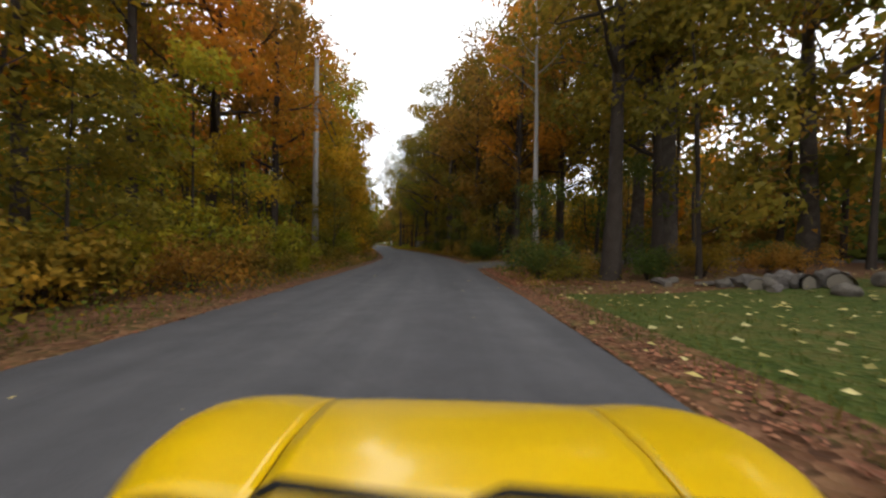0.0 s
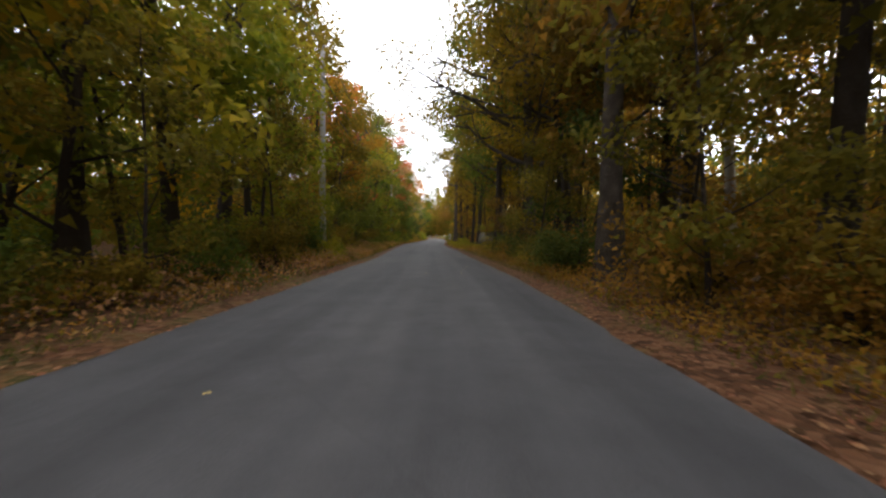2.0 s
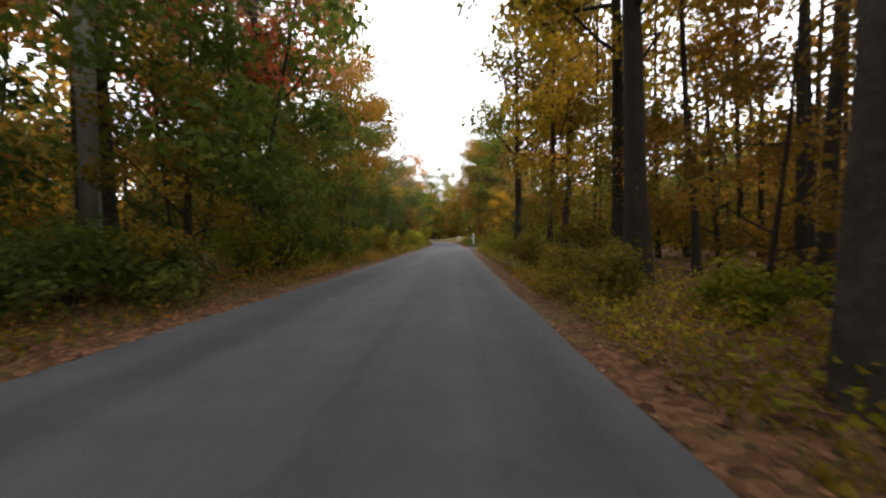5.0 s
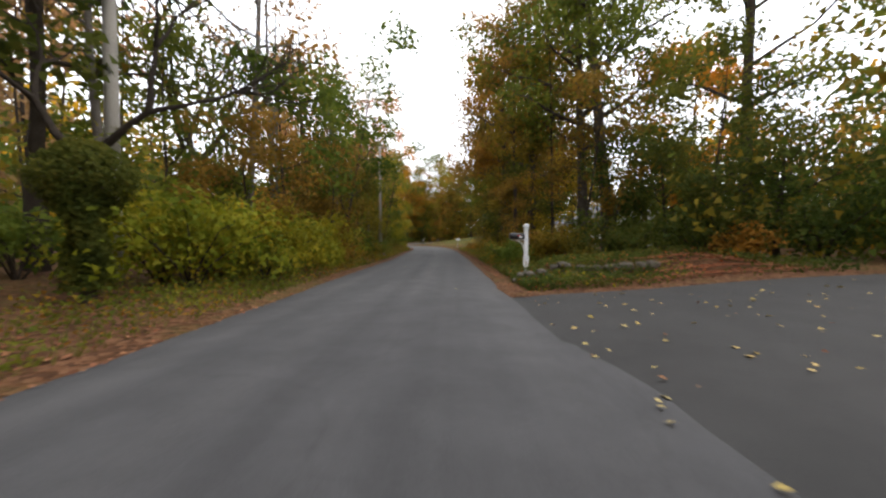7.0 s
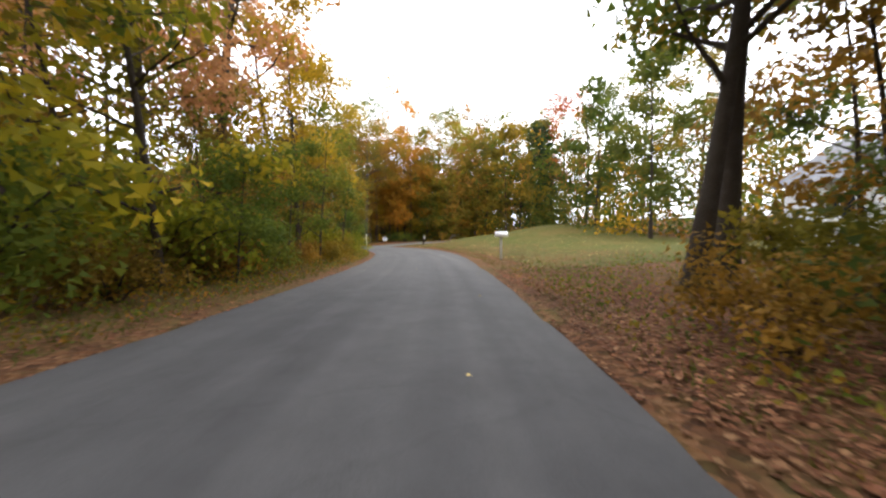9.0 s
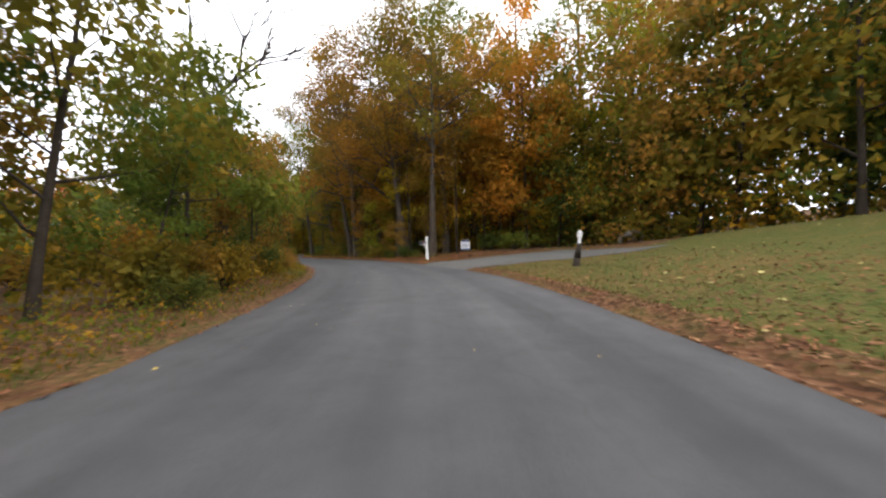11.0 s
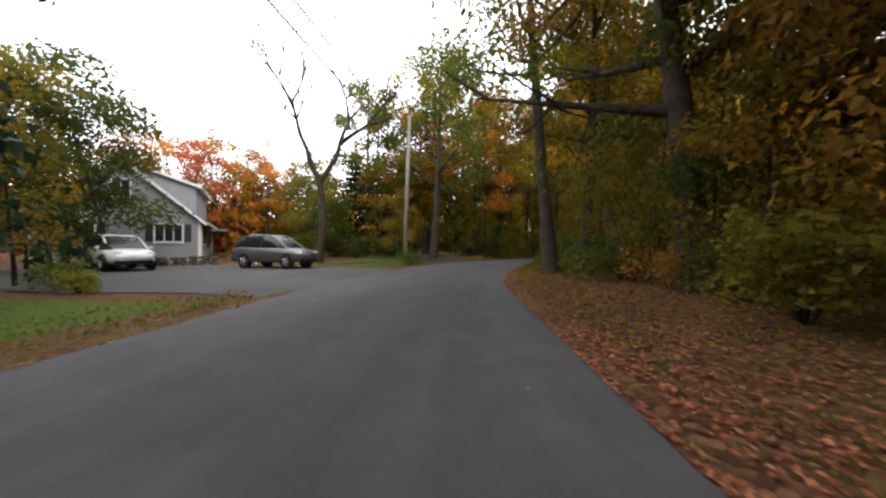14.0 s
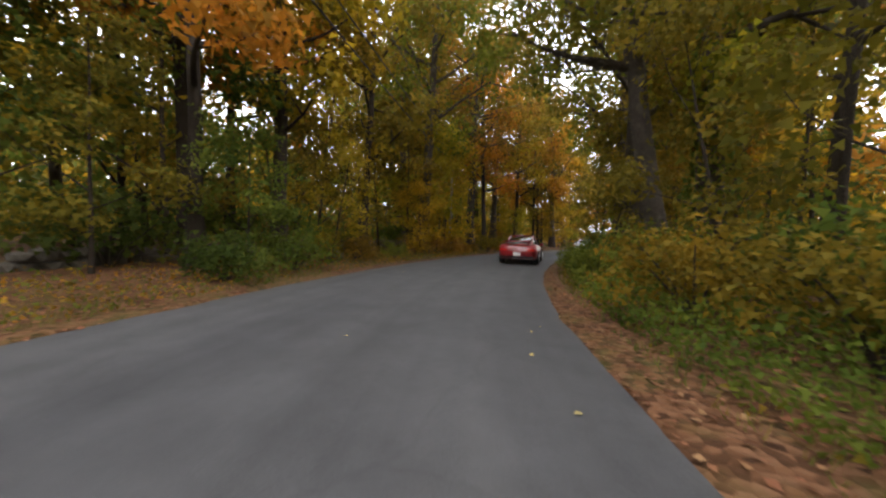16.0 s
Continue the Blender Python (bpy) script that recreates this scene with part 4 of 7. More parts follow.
    (56, -6.6, "green", SAPLINGS, 0.85, (0, 0)), (61, -6.4, "lime", SAPLINGS, 1.3, (0, 0)), (66, -6.8, "green", SAPLINGS, 1.35, (0, 0)), (52, -7.2, "orange", TREES, 0.7, (0, 0)), (57, -9, "red", TREES, 0.8, (0, 0)),
    (117, -6.2, "green", SAPLINGS, 1.35, (0, 0)), (123, -6.0, "green", SAPLINGS, 1.45, (0, 0)), (128, -7.4, "green", SAPLINGS, 1.2, (0, 0)), (132.5, -8.0, "olive", SAPLINGS, 1.3, (0, 0)), (140, -6.6, "green", SAPLINGS, 1.4, (0, 0)), (144, -6.0, "lime", SAPLINGS, 1.4, (0, 0)),
    (111.5, -5.6, "lime", SHRUBS, 1.1, (0, 0)), (129, -8.0, "green", SHRUBS, 1.25, (0, 0)), (131.8, -8.6, "olive", SHRUBS, 1.35, (0, 0)), (135, -8.2, "green", SHRUBS, 1.4, (0, 0)), (138, -7.4, "olive", SHRUBS, 1.3, (0, 0)), (141.5, -6.9, "green", SHRUBS, 1.3, (0, 0)), (144.5, -6.6, "lime", SHRUBS, 1.25, (0, 0)), (147.5, -6.6, "green", SHRUBS, 1.3, (0, 0)), (133.5, -10.5, "green", SHRUBS, 1.6, (0, 0)), (137, -10, "olive", SHRUBS, 1.6, (0, 0)), (128, -10.5, "olive", SHRUBS, 1.5, (0, 0)), (113.5, -5.9, "lime", SHRUBS, 1.15, (0, 0)), (116, -6.4, "green", SHRUBS, 1.2, (0, 0)), (127.5, -5.4, "olive", SHRUBS, 0.55, (0, 0)), (129.5, -5.8, "green", SHRUBS, 0.7, (0, 0)), (131.5, -5.3, "brown", SHRUBS, 0.5, (0, 0)), (133.5, -5.7, "green", SHRUBS, 0.65, (0, 0)), (135.4, -5.3, "olive", SHRUBS, 0.5, (0, 0)), (130.5, -7.4, "green", SHRUBS, 0.95, (0, 0)), (134.0, -7.6, "olive", SHRUBS, 1.0, (0, 0)), (118.5, -6.0, "lime", SHRUBS, 1.2, (0, 0)), (121, -6.2, "lime", SHRUBS, 1.05, (0, 0)), (119.5, 7.0, "dark", SAPLINGS, 0.9, (0, 0)), (117.0, 9.5, "dark", SAPLINGS, 1.0, (0, 0)), (121.5, 10.5, "green", SAPLINGS, 1.1, (0, 0)), (114.5, -5.2, "lime", SHRUBS, 1.0, (0, 0)), (168, -6.3, "green", SAPLINGS, 1.3, (0, 0)), (173, -6.5, "olive", SAPLINGS, 1.35, (0, 0)), (164, -6.4, "green", SAPLINGS, 1.25, (0, 0)), (178, -6.5, "green", SAPLINGS, 1.2, (0, 0)), (246, 7.5, "lime", TREES, 0.8, (0, 2)),
]
for s, lat, leaf, table, size, lean in MARKED:
    if table is SHRUBS:
        x, y = (float(v) for v in along(s, lat))
        plant("shrub", SHRUBS[leaf][1], x, y, f"rounded {WORDS[leaf]} shrub at the road's edge", "shrub", None, size)
    else:
        tree_at(s, lat, leaf, table, size, None, lean)

# big trees that lean over the road: distance, metres off the line, leaf, table, size, degrees of lean
for s, lat, leaf, table, size, tilt in [(206.8, 3.9, "brown", LEANER, 0.9, 6), (224.9, 2.85, "green", LEANER, 0.95, 5), (209.8, 6.6, "brown", BIG, 0.9, 6), (218.5, 5.4, "green", OAK, 0.85, 6), (214.0, 6.8, "green", BIG, 0.9, 8), (249.0, 5.0, "green", BIG, 1.0, 6), (232.5, 6.2, "yellow", BIG, 0.85, 5), (205.3, 4.0, "brown", BIG, 1.0, 4), (196.0, 5.2, "brown", LEANER, 0.95, 6)]:
    heading = math.degrees(float(np.interp(s, RS, RH)))
    tree_at(s, lat, leaf, table, size, heading + 180, (0, tilt), words="massive {} tree leaning over the road")

# tall trees that close the view where the lane swings away
for k, (a, d) in enumerate((a, d) for a in range(39, -10, -6) for d in (29, 37, 47)):
    x, y = -50.2 - d * math.sin(radians(a + 2.3 * (k % 3))), 213.7 + d * math.cos(radians(a + 2.3 * (k % 3)))
    s2, lat2 = to_road(x, y)
    if edge_l(s2[0]) - 2.4 < lat2[0] < edge_r(s2[0]) + 2.2:
        continue
    leaf = ("olive", "green", "yellow", "olive", "lime", "orange", "brown")[k % 7]
    table = BIG if leaf in BIG else TREES
    KEEP.append((x, y, 0.8))
    plant("tree", place_rng(x, y, 1).choice(table[leaf]), x, y, f"tall {WORDS[leaf]} tree where the lane swings away", "tree", None, 1.0 if table is BIG else 1.15)

# the tall stand beyond the bend, by world place
for x, y, leaf, table, size in [(-11.5, 199, "orange", SAPLINGS, 2.3), (-6.0, 196.0, "orange", SAPLINGS, 2.2), (-7.5, 197.8, "orange", TREES, 0.8), (-3.5, 197.0, "yellow", SAPLINGS, 1.8), (-8.5, 197, "orange", SAPLINGS, 1.6), (-13.5, 196.5, "yellow", SAPLINGS, 1.4), (-8, 204, "orange", TREES, 1.1), (-17, 199, "olive", SAPLINGS, 1.9), (-21, 200, "olive", SAPLINGS, 1.8), (-3.5, 200, "olive", SAPLINGS, 1.9), (2, 203, "olive", SAPLINGS, 2.0), (8, 203, "yellow", SAPLINGS, 1.9), (-25.5, 200, "green", SAPLINGS, 1.7), (24, 197, "red", SAPLINGS, 1.9), (28, 194, "olive", SAPLINGS, 2.0), (-10, 196.5, "orange", SAPLINGS, 2.0), (-12.5, 201, "orange", TREES, 0.95), (-17, 204, "green", BIG, 1.0),
                                (3, 198, "lime", TREES, 0.9), (7, 201, "olive", TREES, 0.95), (-1, 203, "green", BIG, 0.9), (12, 200, "yellow", TREES, 0.85), (21, 196, "red", TREES, 0.95), (25, 191, "dark", TREES, 0.95), (29, 186, "olive", TREES, 1.0), (18, 204, "olive", TREES, 1.0),
                                (16, 198, "olive", TREES, 0.8), (-10, 205, "yellow", TREES, 1.0), (31, 178, "olive", TREES, 0.9), (-22, 206, "yellow", TREES, 1.0), (5, 206, "brown", TREES, 1.0),
                                (-72, 196, "orange", TREES, 0.58), (-76, 191, "red", TREES, 0.62), (-79, 186, "orange", TREES, 0.6), (-71, 197.5, "orange", SAPLINGS, 1.35), (-73.5, 193.5, "red", SAPLINGS, 1.5), (-70, 201, "green", SAPLINGS, 1.4), (-76, 197, "red", SAPLINGS, 1.5), (-74, 188.5, "orange", SAPLINGS, 1.6), (-78, 192, "pink", SAPLINGS, 1.7), (-75, 184, "red", SAPLINGS, 1.7), (-74, 201, "olive", TREES, 0.6), (-66, 208.5, "green", TREES, 0.62), (-63, 209.5, "green", SAPLINGS, 1.3), (-80, 197, "brown", TREES, 0.65), (-64, 206, "green", TREES, 0.9),
                                (-64.5, 211.6, "olive", TREES, 0.9), (-66.5, 218, "yellow", SAPLINGS, 2.2), (-65.6, 213.9, "green", SAPLINGS, 2.0), (-62.3, 221.2, "olive", TREES, 0.95), (-68, 226, "yellow", TREES, 0.9), (-73, 221, "olive", TREES, 1.0), (-70, 233, "lime", TREES, 0.9)]:
    table = {"orange": BIG["brown"], **BIG} if table is BIG and leaf == "orange" else table
    if leaf == "orange" and size == 1.0:
        table = TREES
        size = 1.15
    KEEP.append((x, y, 0.8))
    size = size * 1.3 if x > -25 and table is not SAPLINGS else size
    plant("tree", place_rng(x, y, 1).choice(table[leaf]), x, y, f"tall {WORDS[leaf]} autumn tree standing beyond the bend", "tree", None, size)
for x, y, k, size in [(15.5, 193.5, 0, 1.5), (17.5, 195.5, 1, 1.35), (-67, 212, 1, 0.7), (-66.5, 205.5, 0, 0.85), (-70.5, 208, 1, 0.75), (-71, 203, 0, 0.7)]:
    KEEP.append((x, y, 1.2))
    plant("spruce_tree", SPRUCE[k], x, y, "dark spruce with drooping tiers of needles", "tree", None, size)
KEEP.append((-40.1, 188.4, 1.2))
plant("pine_tree", PINE, -40.1, 188.4, "broad dark pine with ragged spreading boughs", "tree", 20)
KEEP.append((-36.6, 184.2, 1.2))
plant("pine_tree", PINE, -36.6, 184.2, "broad dark pine with ragged spreading boughs", "tree", 140, 0.85)
for x, y, k, size, lean in [(-56.3, 200.2, 0, 1.25, (0, 0)), (-7.0, 118, 2, 0.8, (0, 0)), (-8.6, 131, 1, 0.8, (0, 2)), (-7.6, 139, 2, 0.75, (0, 2)), (-60, 182, 2, 0.8, (0, 0)), (-31.5, 183.2, 1, 0.95, (0, 3)), (-35.5, 181, 0, 1.0, (0, 0)), (-4.6, 55, 1, 1.0, (0, 4)), (-4.9, 66, 0, 0.95, (0, 4)), (-7.5, 60, 0, 1.1, (0, 0)), (-9, 121, 0, 1.0, (0, 2)), (-11, 127, 1, 0.9, (0, 2)), (-16, 176, 1, 0.9, (0, 0)), (-6.5, 83 - 8, 1, 0.8, (0, 0))]:
    KEEP.append((x, y, 0.8))
    plant("bare_tree", BARE[k], x, y, "leafless grey tree with forking branches", "tree", None, size, lean)

# trunks clad in ivy, beside the last bend and over the first lane's verge
def ivy_tree(s, lat, size, seed, leaf, tall, wide, count, label, head=0.0):
    rng = np.random.default_rng(seed)
    x, y = (float(v) for v in along(s, lat))
    KEEP.append((x, y, 1.0))
    tree = plant("ivy_tree", BIG["olive"][0] if head == 0 else BARE[1], x, y, label, "tree", 60, size)
    h = rng.uniform(0.05, 1, count) ** 0.8 * tall
    a = rng.uniform(0, 2 * np.pi, count)
    swell = np.clip((h / tall - 0.5) * 2, 0, 1) * np.clip((1 - h / tall) * 5, 0, 1)
    r = wide + 0.16 * np.sin(h * 1.9 + a * 2) + rng.uniform(0, 0.3, count) + head * swell * rng.uniform(0, 1, count) ** 0.5
    out = np.stack([np.cos(a), np.sin(a), 0.3 + 0 * a], -1)
    v, f = leaf_cards(rng, np.stack([r * np.cos(a), r * np.sin(a), h], -1), 0.13, 0.25, out)
    obj("ivy", array_mesh("ivy", v, f), LEAF[leaf], tree, "dark green ivy leaves")


ivy_tree(246.8, 5.6, 0.95, 640, "green", 11.5, 0.4, 7000, "tall tree whose trunk is clad in green ivy")
ivy_tree(109.8, -6.0, 0.44, 641, "dark", 6.0, 0.35, 15000, "small bare tree smothered in dark green creeper", 1.8)

# ---- poles and wires ----
INSULATOR = mottled("insulator_glaze", [(0.12, 0.1, 0.09), (0.2, 0.17, 0.15)], 9, 0.3, 60, 0.05)
TRANSFORMER = mottled("grey_tank_paint", [(0.3, 0.31, 0.31), (0.4, 0.41, 0.41)], 4, 0.5, 40, 0.1)
WIRE = mottled("wire_sheath", [(0.03, 0.03, 0.03), (0.05, 0.05, 0.05)], 6, 0.7, 40, 0.1)


def utility_pole(x, y, tall, arm=False, tank=False, turn=0.0, lean=(0, 0), r=0.15):
    base = thing("utility_pole", pose(x, y, spot(x, y), lean[0], lean[1], turn), "weathered grey wooden utility pole at the roadside" + (" carrying a transformer" if tank else ""), "utility pole", "utility poles")
    bm = bmesh.new()
    rod(bm, (0, 0, -0.4), (0, 0, tall), r, r * 0.68, 14)
    part("shaft", bm, POLE_WOOD, base, smooth=True)
    part("cap", boxed(-r * 0.6, r * 0.6, -r * 0.6, r * 0.6, tall, tall + 0.05, bevel=0.01), DARK_METAL, base)
    if arm:
        part("crossarm", boxed(-0.95, 0.95, -0.06, 0.06, tall - 0.55, tall - 0.43, bevel=0.012), POLE_WOOD, base)
        for k in (-0.85, -0.3, 0.3, 0.85):
            bm = bmesh.new()
            rod(bm, (k, 0, tall - 0.43), (k, 0, tall - 0.3), 0.03, 0.05, 8)
            rod(bm, (k, 0, tall - 0.3), (k, 0, tall - 0.24), 0.055, 0.03, 8)
            part("insulator", bm, INSULATOR, base)
    else:
        for k in (0.35, 0.75):
            bm = bmesh.new()
            rod(bm, (r * 0.7, 0, tall - k), (r * 0.7 + 0.16, 0, tall - k + 0.03), 0.03, 0.045, 8)
            part("insulator", bm, INSULATOR, base)
    if tank:
        bm = bmesh.new()
        rod(bm, (0.36, 0, tall - 1.7), (0.36, 0, tall - 0.75), 0.22, 0.22, 16)
        rod(bm, (0.36, 0, tall - 0.75), (0.36, 0, tall - 0.68), 0.22, 0.12, 16)
        part("transformer", bm, TRANSFORMER, base, "grey cylindrical transformer")
        part("bracket", boxed(0.05, 0.2, -0.06, 0.06, tall - 1.35, tall - 1.2), DARK_METAL, base)
    bm = bmesh.new()
    rod(bm, (r * 0.95, 0.03, 0.2), (r * 0.72, 0.03, 3.0), 0.025, 0.025, 6)
    part("conduit", bm, GALV, base)
    return base


POLES = [(-3.0, 18.6, 10.5, False, False), (-1.9, 43.5, 10.0, False, False), (-3.7, 77.7, 10.5, True, False), (-4.4, 112.0, 10.5, False, False), (-2.9, 136.6, 10.5, True, False), (-8.9, 167.4, 10.5, False, False), (-28.5, 186.9, 10.6, False, True), (-53.0, 205.4, 10.4, False, False), (-64.2, 237.5, 9.5, False, False), (-70, 262, 10, False, False)]
for x, y, tall, arm, tank in POLES:
    KEEP.append((x, y, 0.6))
    utility_pole(x, y, tall, arm, tank, 20 if y > 150 else 0, (0, 2.5) if 200 < y < 210 else (0, 0), 0.14 if y > 190 else 0.16)
for a, b in zip(POLES, POLES[1:]):
    for drop, shift in ((0.25, 0.25), (1.5, 0.12), (2.4, 0.14)):
        q = np.linspace(0, 1, 15)[:, None]
        p0, p1 = np.array([a[0] + shift, a[1], a[2] - drop]), np.array([b[0] + shift, b[1], b[2] - drop])
        path = p0 + (p1 - p0) * q - np.array([0, 0, 1.0]) * (4 * q * (1 - q)) * np.linalg.norm(p1 - p0) * 0.018
        v, f = tube_rings(path, np.full(15, 0.03 if drop > 1 else 0.02), 5)
        tagged(obj("overhead_wire", array_mesh("overhead_wire", v, f, True), WIRE), "black overhead wire sagging between poles", "cable", "overhead wires")

# ---- pale trunk ----
PALE = tree_meshes("pale_tree", 610, 15, 0.17, 0.55, 2.0, 900, 0.26, "olive", 0.02, 9, 2, BARK_PALE)
KEEP.append((7.4, 14.3, 0.5))
plant("pale_tree", PALE, 7.4, 14.3, "pale smooth-barked tree with a thin crown", "tree", 40, 0.85, (0, -2))
plant("pale_tree", PALE, 12.5, 37.0, "pale smooth-barked tree with a thin crown", "tree", 140, 0.9, (0, 3))

# ---- letterboxes ----
BLACK_PAINT = mottled("black_enamel", [(0.012, 0.012, 0.014), (0.022, 0.022, 0.025)], 6, 0.35, 50, 0.05)
RED_FLAG = mottled("red_flag_paint", [(0.4, 0.02, 0.02), (0.5, 0.03, 0.03)], 6, 0.4, 50, 0.05)


def letterbox(bm, w=0.17, ln=0.5, z=0.0):
    """A round-topped box along y, from y=0."""
    ring = [(-w / 2, 0), (w / 2, 0)] + [(w / 2 * math.cos(a), 0.12 + w / 2 * math.sin(a)) for a in np.linspace(0, math.pi, 9)]
    loft(bm, [[(x, y, z + h) for x, h in ring] for y in (0, ln)])


def mailbox_post(m, label):
    base = thing("mailbox", m, label, "mailbox", "white post mailboxes")
    part("base_sleeve", boxed(-0.085, 0.085, -0.085, 0.085, -0.1, 0.5, bevel=0.008), WHITE_PAINT, base)
    part("sleeve_moulding", boxed(-0.1, 0.1, -0.1, 0.1, 0.5, 0.53, bevel=0.01), WHITE_PAINT, base)
    part("post", boxed(-0.06, 0.06, -0.06, 0.06, 0.5, 1.5, bevel=0.006), WHITE_PAINT, base)
    part("collar", boxed(-0.075, 0.075, -0.075, 0.075, 1.44, 1.47, bevel=0.006), WHITE_PAINT, base)
    part("cap", boxed(-0.095, 0.095, -0.095, 0.095, 1.5, 1.57, bevel=0.012), WHITE_PAINT, base)
    bm = bmesh.new()
    bmesh.ops.create_cone(bm, cap_ends=True, segments=4, radius1=0.12, radius2=0.02, depth=0.05, matrix=Matrix.Translation((0, 0, 1.595)) @ Matrix.Rotation(radians(45), 4, "Z"))
    part("finial", bm, WHITE_PAINT, base)
    part("arm", boxed(-0.5, -0.06, -0.04, 0.04, 1.06, 1.1, bevel=0.006), WHITE_PAINT, base)
    # a scrolled bracket that curves from the post out to the arm
    v, f = tube_rings([(-0.06 - 0.3 * (1 - math.cos(a)), 0, 0.72 + 0.34 * math.sin(a)) for a in np.linspace(0, math.pi / 2, 9)], np.full(9, 0.028), 8)
    obj("brace", array_mesh("brace", v, f, True), WHITE_PAINT, base)
    bm = bmesh.new()
    letterbox(bm, 0.17, 0.46)
    bmesh.ops.rotate(bm, verts=bm.verts, matrix=Matrix.Rotation(radians(90), 3, "Z"))
    bmesh.ops.translate(bm, verts=bm.verts, vec=(-0.065, 0, 1.1))
    lb = part("letterbox", bm, BLACK_PAINT, base, "black round-topped letterbox", True)
    part("door", boxed(-0.545, -0.527, -0.088, 0.088, 1.1, 1.29, bevel=0.01), BLACK_PAINT, lb)
    part("flag", boxed(-0.3, -0.2, -0.1, -0.092, 1.2, 1.24), RED_FLAG, lb)
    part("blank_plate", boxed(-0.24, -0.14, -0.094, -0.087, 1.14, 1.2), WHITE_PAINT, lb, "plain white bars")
    return base


h_a = math.degrees(float(np.interp(115, RS, RH)))
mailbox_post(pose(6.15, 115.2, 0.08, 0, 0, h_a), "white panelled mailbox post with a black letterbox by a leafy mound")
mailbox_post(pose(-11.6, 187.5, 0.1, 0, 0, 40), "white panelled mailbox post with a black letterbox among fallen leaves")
KEEP += [(6.15, 115.2, 1.0), (-11.6, 187.5, 1.2)]
old = thing("rural_mailbox", at_road(22.3, 5.9, 0), "weathered wooden mailbox on a thin post beside a driveway", "mailbox")
part("post", boxed(-0.04, 0.04, -0.04, 0.04, -0.2, 1.05, bevel=0.005), POLE_WOOD, old)
part("box", boxed(-0.28, 0.28, -0.1, 0.1, 1.05, 1.22, bevel=0.02), POLE_WOOD, old)
part("shelf", boxed(-0.32, 0.32, -0.13, 0.13, 1.02, 1.05, bevel=0.006), POLE_WOOD, old)
sm = thing("roadside_mailbox", pose(5.2, 152.5, spot(5.2, 152.5), 0, 0, 10), "white mailbox on a dark post at the lawn's edge", "mailbox")
part("post", boxed(-0.05, 0.05, -0.05, 0.05, -0.2, 1.1, bevel=0.006), POLE_WOOD, sm)
bm = bmesh.new()
letterbox(bm, 0.24, 0.56, 1.1)
bmesh.ops.rotate(bm, verts=bm.verts, matrix=Matrix.Rotation(radians(90), 3, "Z"))
bmesh.ops.translate(bm, verts=bm.verts, vec=(0.3, 0, 0))
part("letterbox", bm, WHITE_PAINT, sm, "white letterbox", True)

# ---- yard sign, post stump, bench ----
SIGN_BLUE = mottled("sign_navy", [(0.02, 0.03, 0.08), (0.03, 0.04, 0.1)], 5, 0.4, 60, 0.05)
sign_x, sign_y = -8.75, 187.6
sg = thing("yard_sign", pose(sign_x, sign_y, spot(sign_x, sign_y) + 0.12, 0, 0, 30), "white rectangular yard sign with navy bands on a mound", "sign")
for k in (-0.29, 0.29):
    part("stake", boxed(k - 0.006, k + 0.006, -0.006, 0.006, -0.3, 1.07), DARK_METAL, sg)
board = part("board", boxed(-0.3, 0.3, -0.012, 0.012, 0.38, 1.08, bevel=0.004), WHITE_PAINT, sg)
part("band", boxed(-0.295, 0.295, -0.018, -0.0125, 0.93, 1.07), SIGN_BLUE, board)
part("band", boxed(-0.295, 0.295, -0.018, -0.0125, 0.39, 0.5), SIGN_BLUE, board)
for z, w in ((0.8, 0.22), (0.7, 0.25), (0.6, 0.18)):
    part("lettering_bar", boxed(-w, w, -0.018, -0.0125, z - 0.025, z + 0.025), SIGN_BLUE, board)
KEEP.append((sign_x, sign_y, 1.0))
st = thing("post_stump", pose(-1.6, 177.9, spot(-1.6, 177.9), 0, 5, 0), "leaning old wooden post with a pale plate", "post")
bm = bmesh.new()
rod(bm, (0, 0, -0.3), (0.02, 0, 0.3), 0.15, 0.11, 9)
rod(bm, (0.02, 0, 0.3), (0.05, 0, 0.78), 0.11, 0.075, 9)
part("stub", bm, BARK, st, smooth=True)
part("pale_post", boxed(0.0, 0.1, -0.05, 0.05, 0.7, 1.2, bevel=0.012), WHITE_PAINT, st, "pale upper post")
part("marker_plate", boxed(-0.03, 0.13, -0.07, -0.052, 0.98, 1.16, bevel=0.006), WHITE_PAINT, st, "pale marker plate")
bx, by = 1.9, 194.8
be = thing("garden_bench", pose(bx, by, spot(bx, by), 0, 0, 190) @ Matrix.Scale(1.2, 4), "pale weathered wooden garden bench on the lawn", "bench")
for k in (-0.62, 0.62):
    for yy in (-0.2, 0.2):
        part("leg", boxed(k - 0.03, k + 0.03, yy - 0.03, yy + 0.03, -0.05, 0.44 if yy < 0 else 0.88, bevel=0.005), POLE_WOOD, be)
    part("armrest", boxed(k - 0.035, k + 0.035, -0.24, 0.2, 0.6, 0.64, bevel=0.006), POLE_WOOD, be)
for yy in (-0.18, -0.06, 0.06, 0.17):
    part("seat_slat", boxed(-0.66, 0.66, yy - 0.045, yy + 0.045, 0.44, 0.47, bevel=0.005), POLE_WOOD, be)
for zz in (0.58, 0.7, 0.82):
    part("back_slat", boxed(-0.66, 0.66, 0.2, 0.225, zz - 0.04, zz + 0.04, bevel=0.005), POLE_WOOD, be)

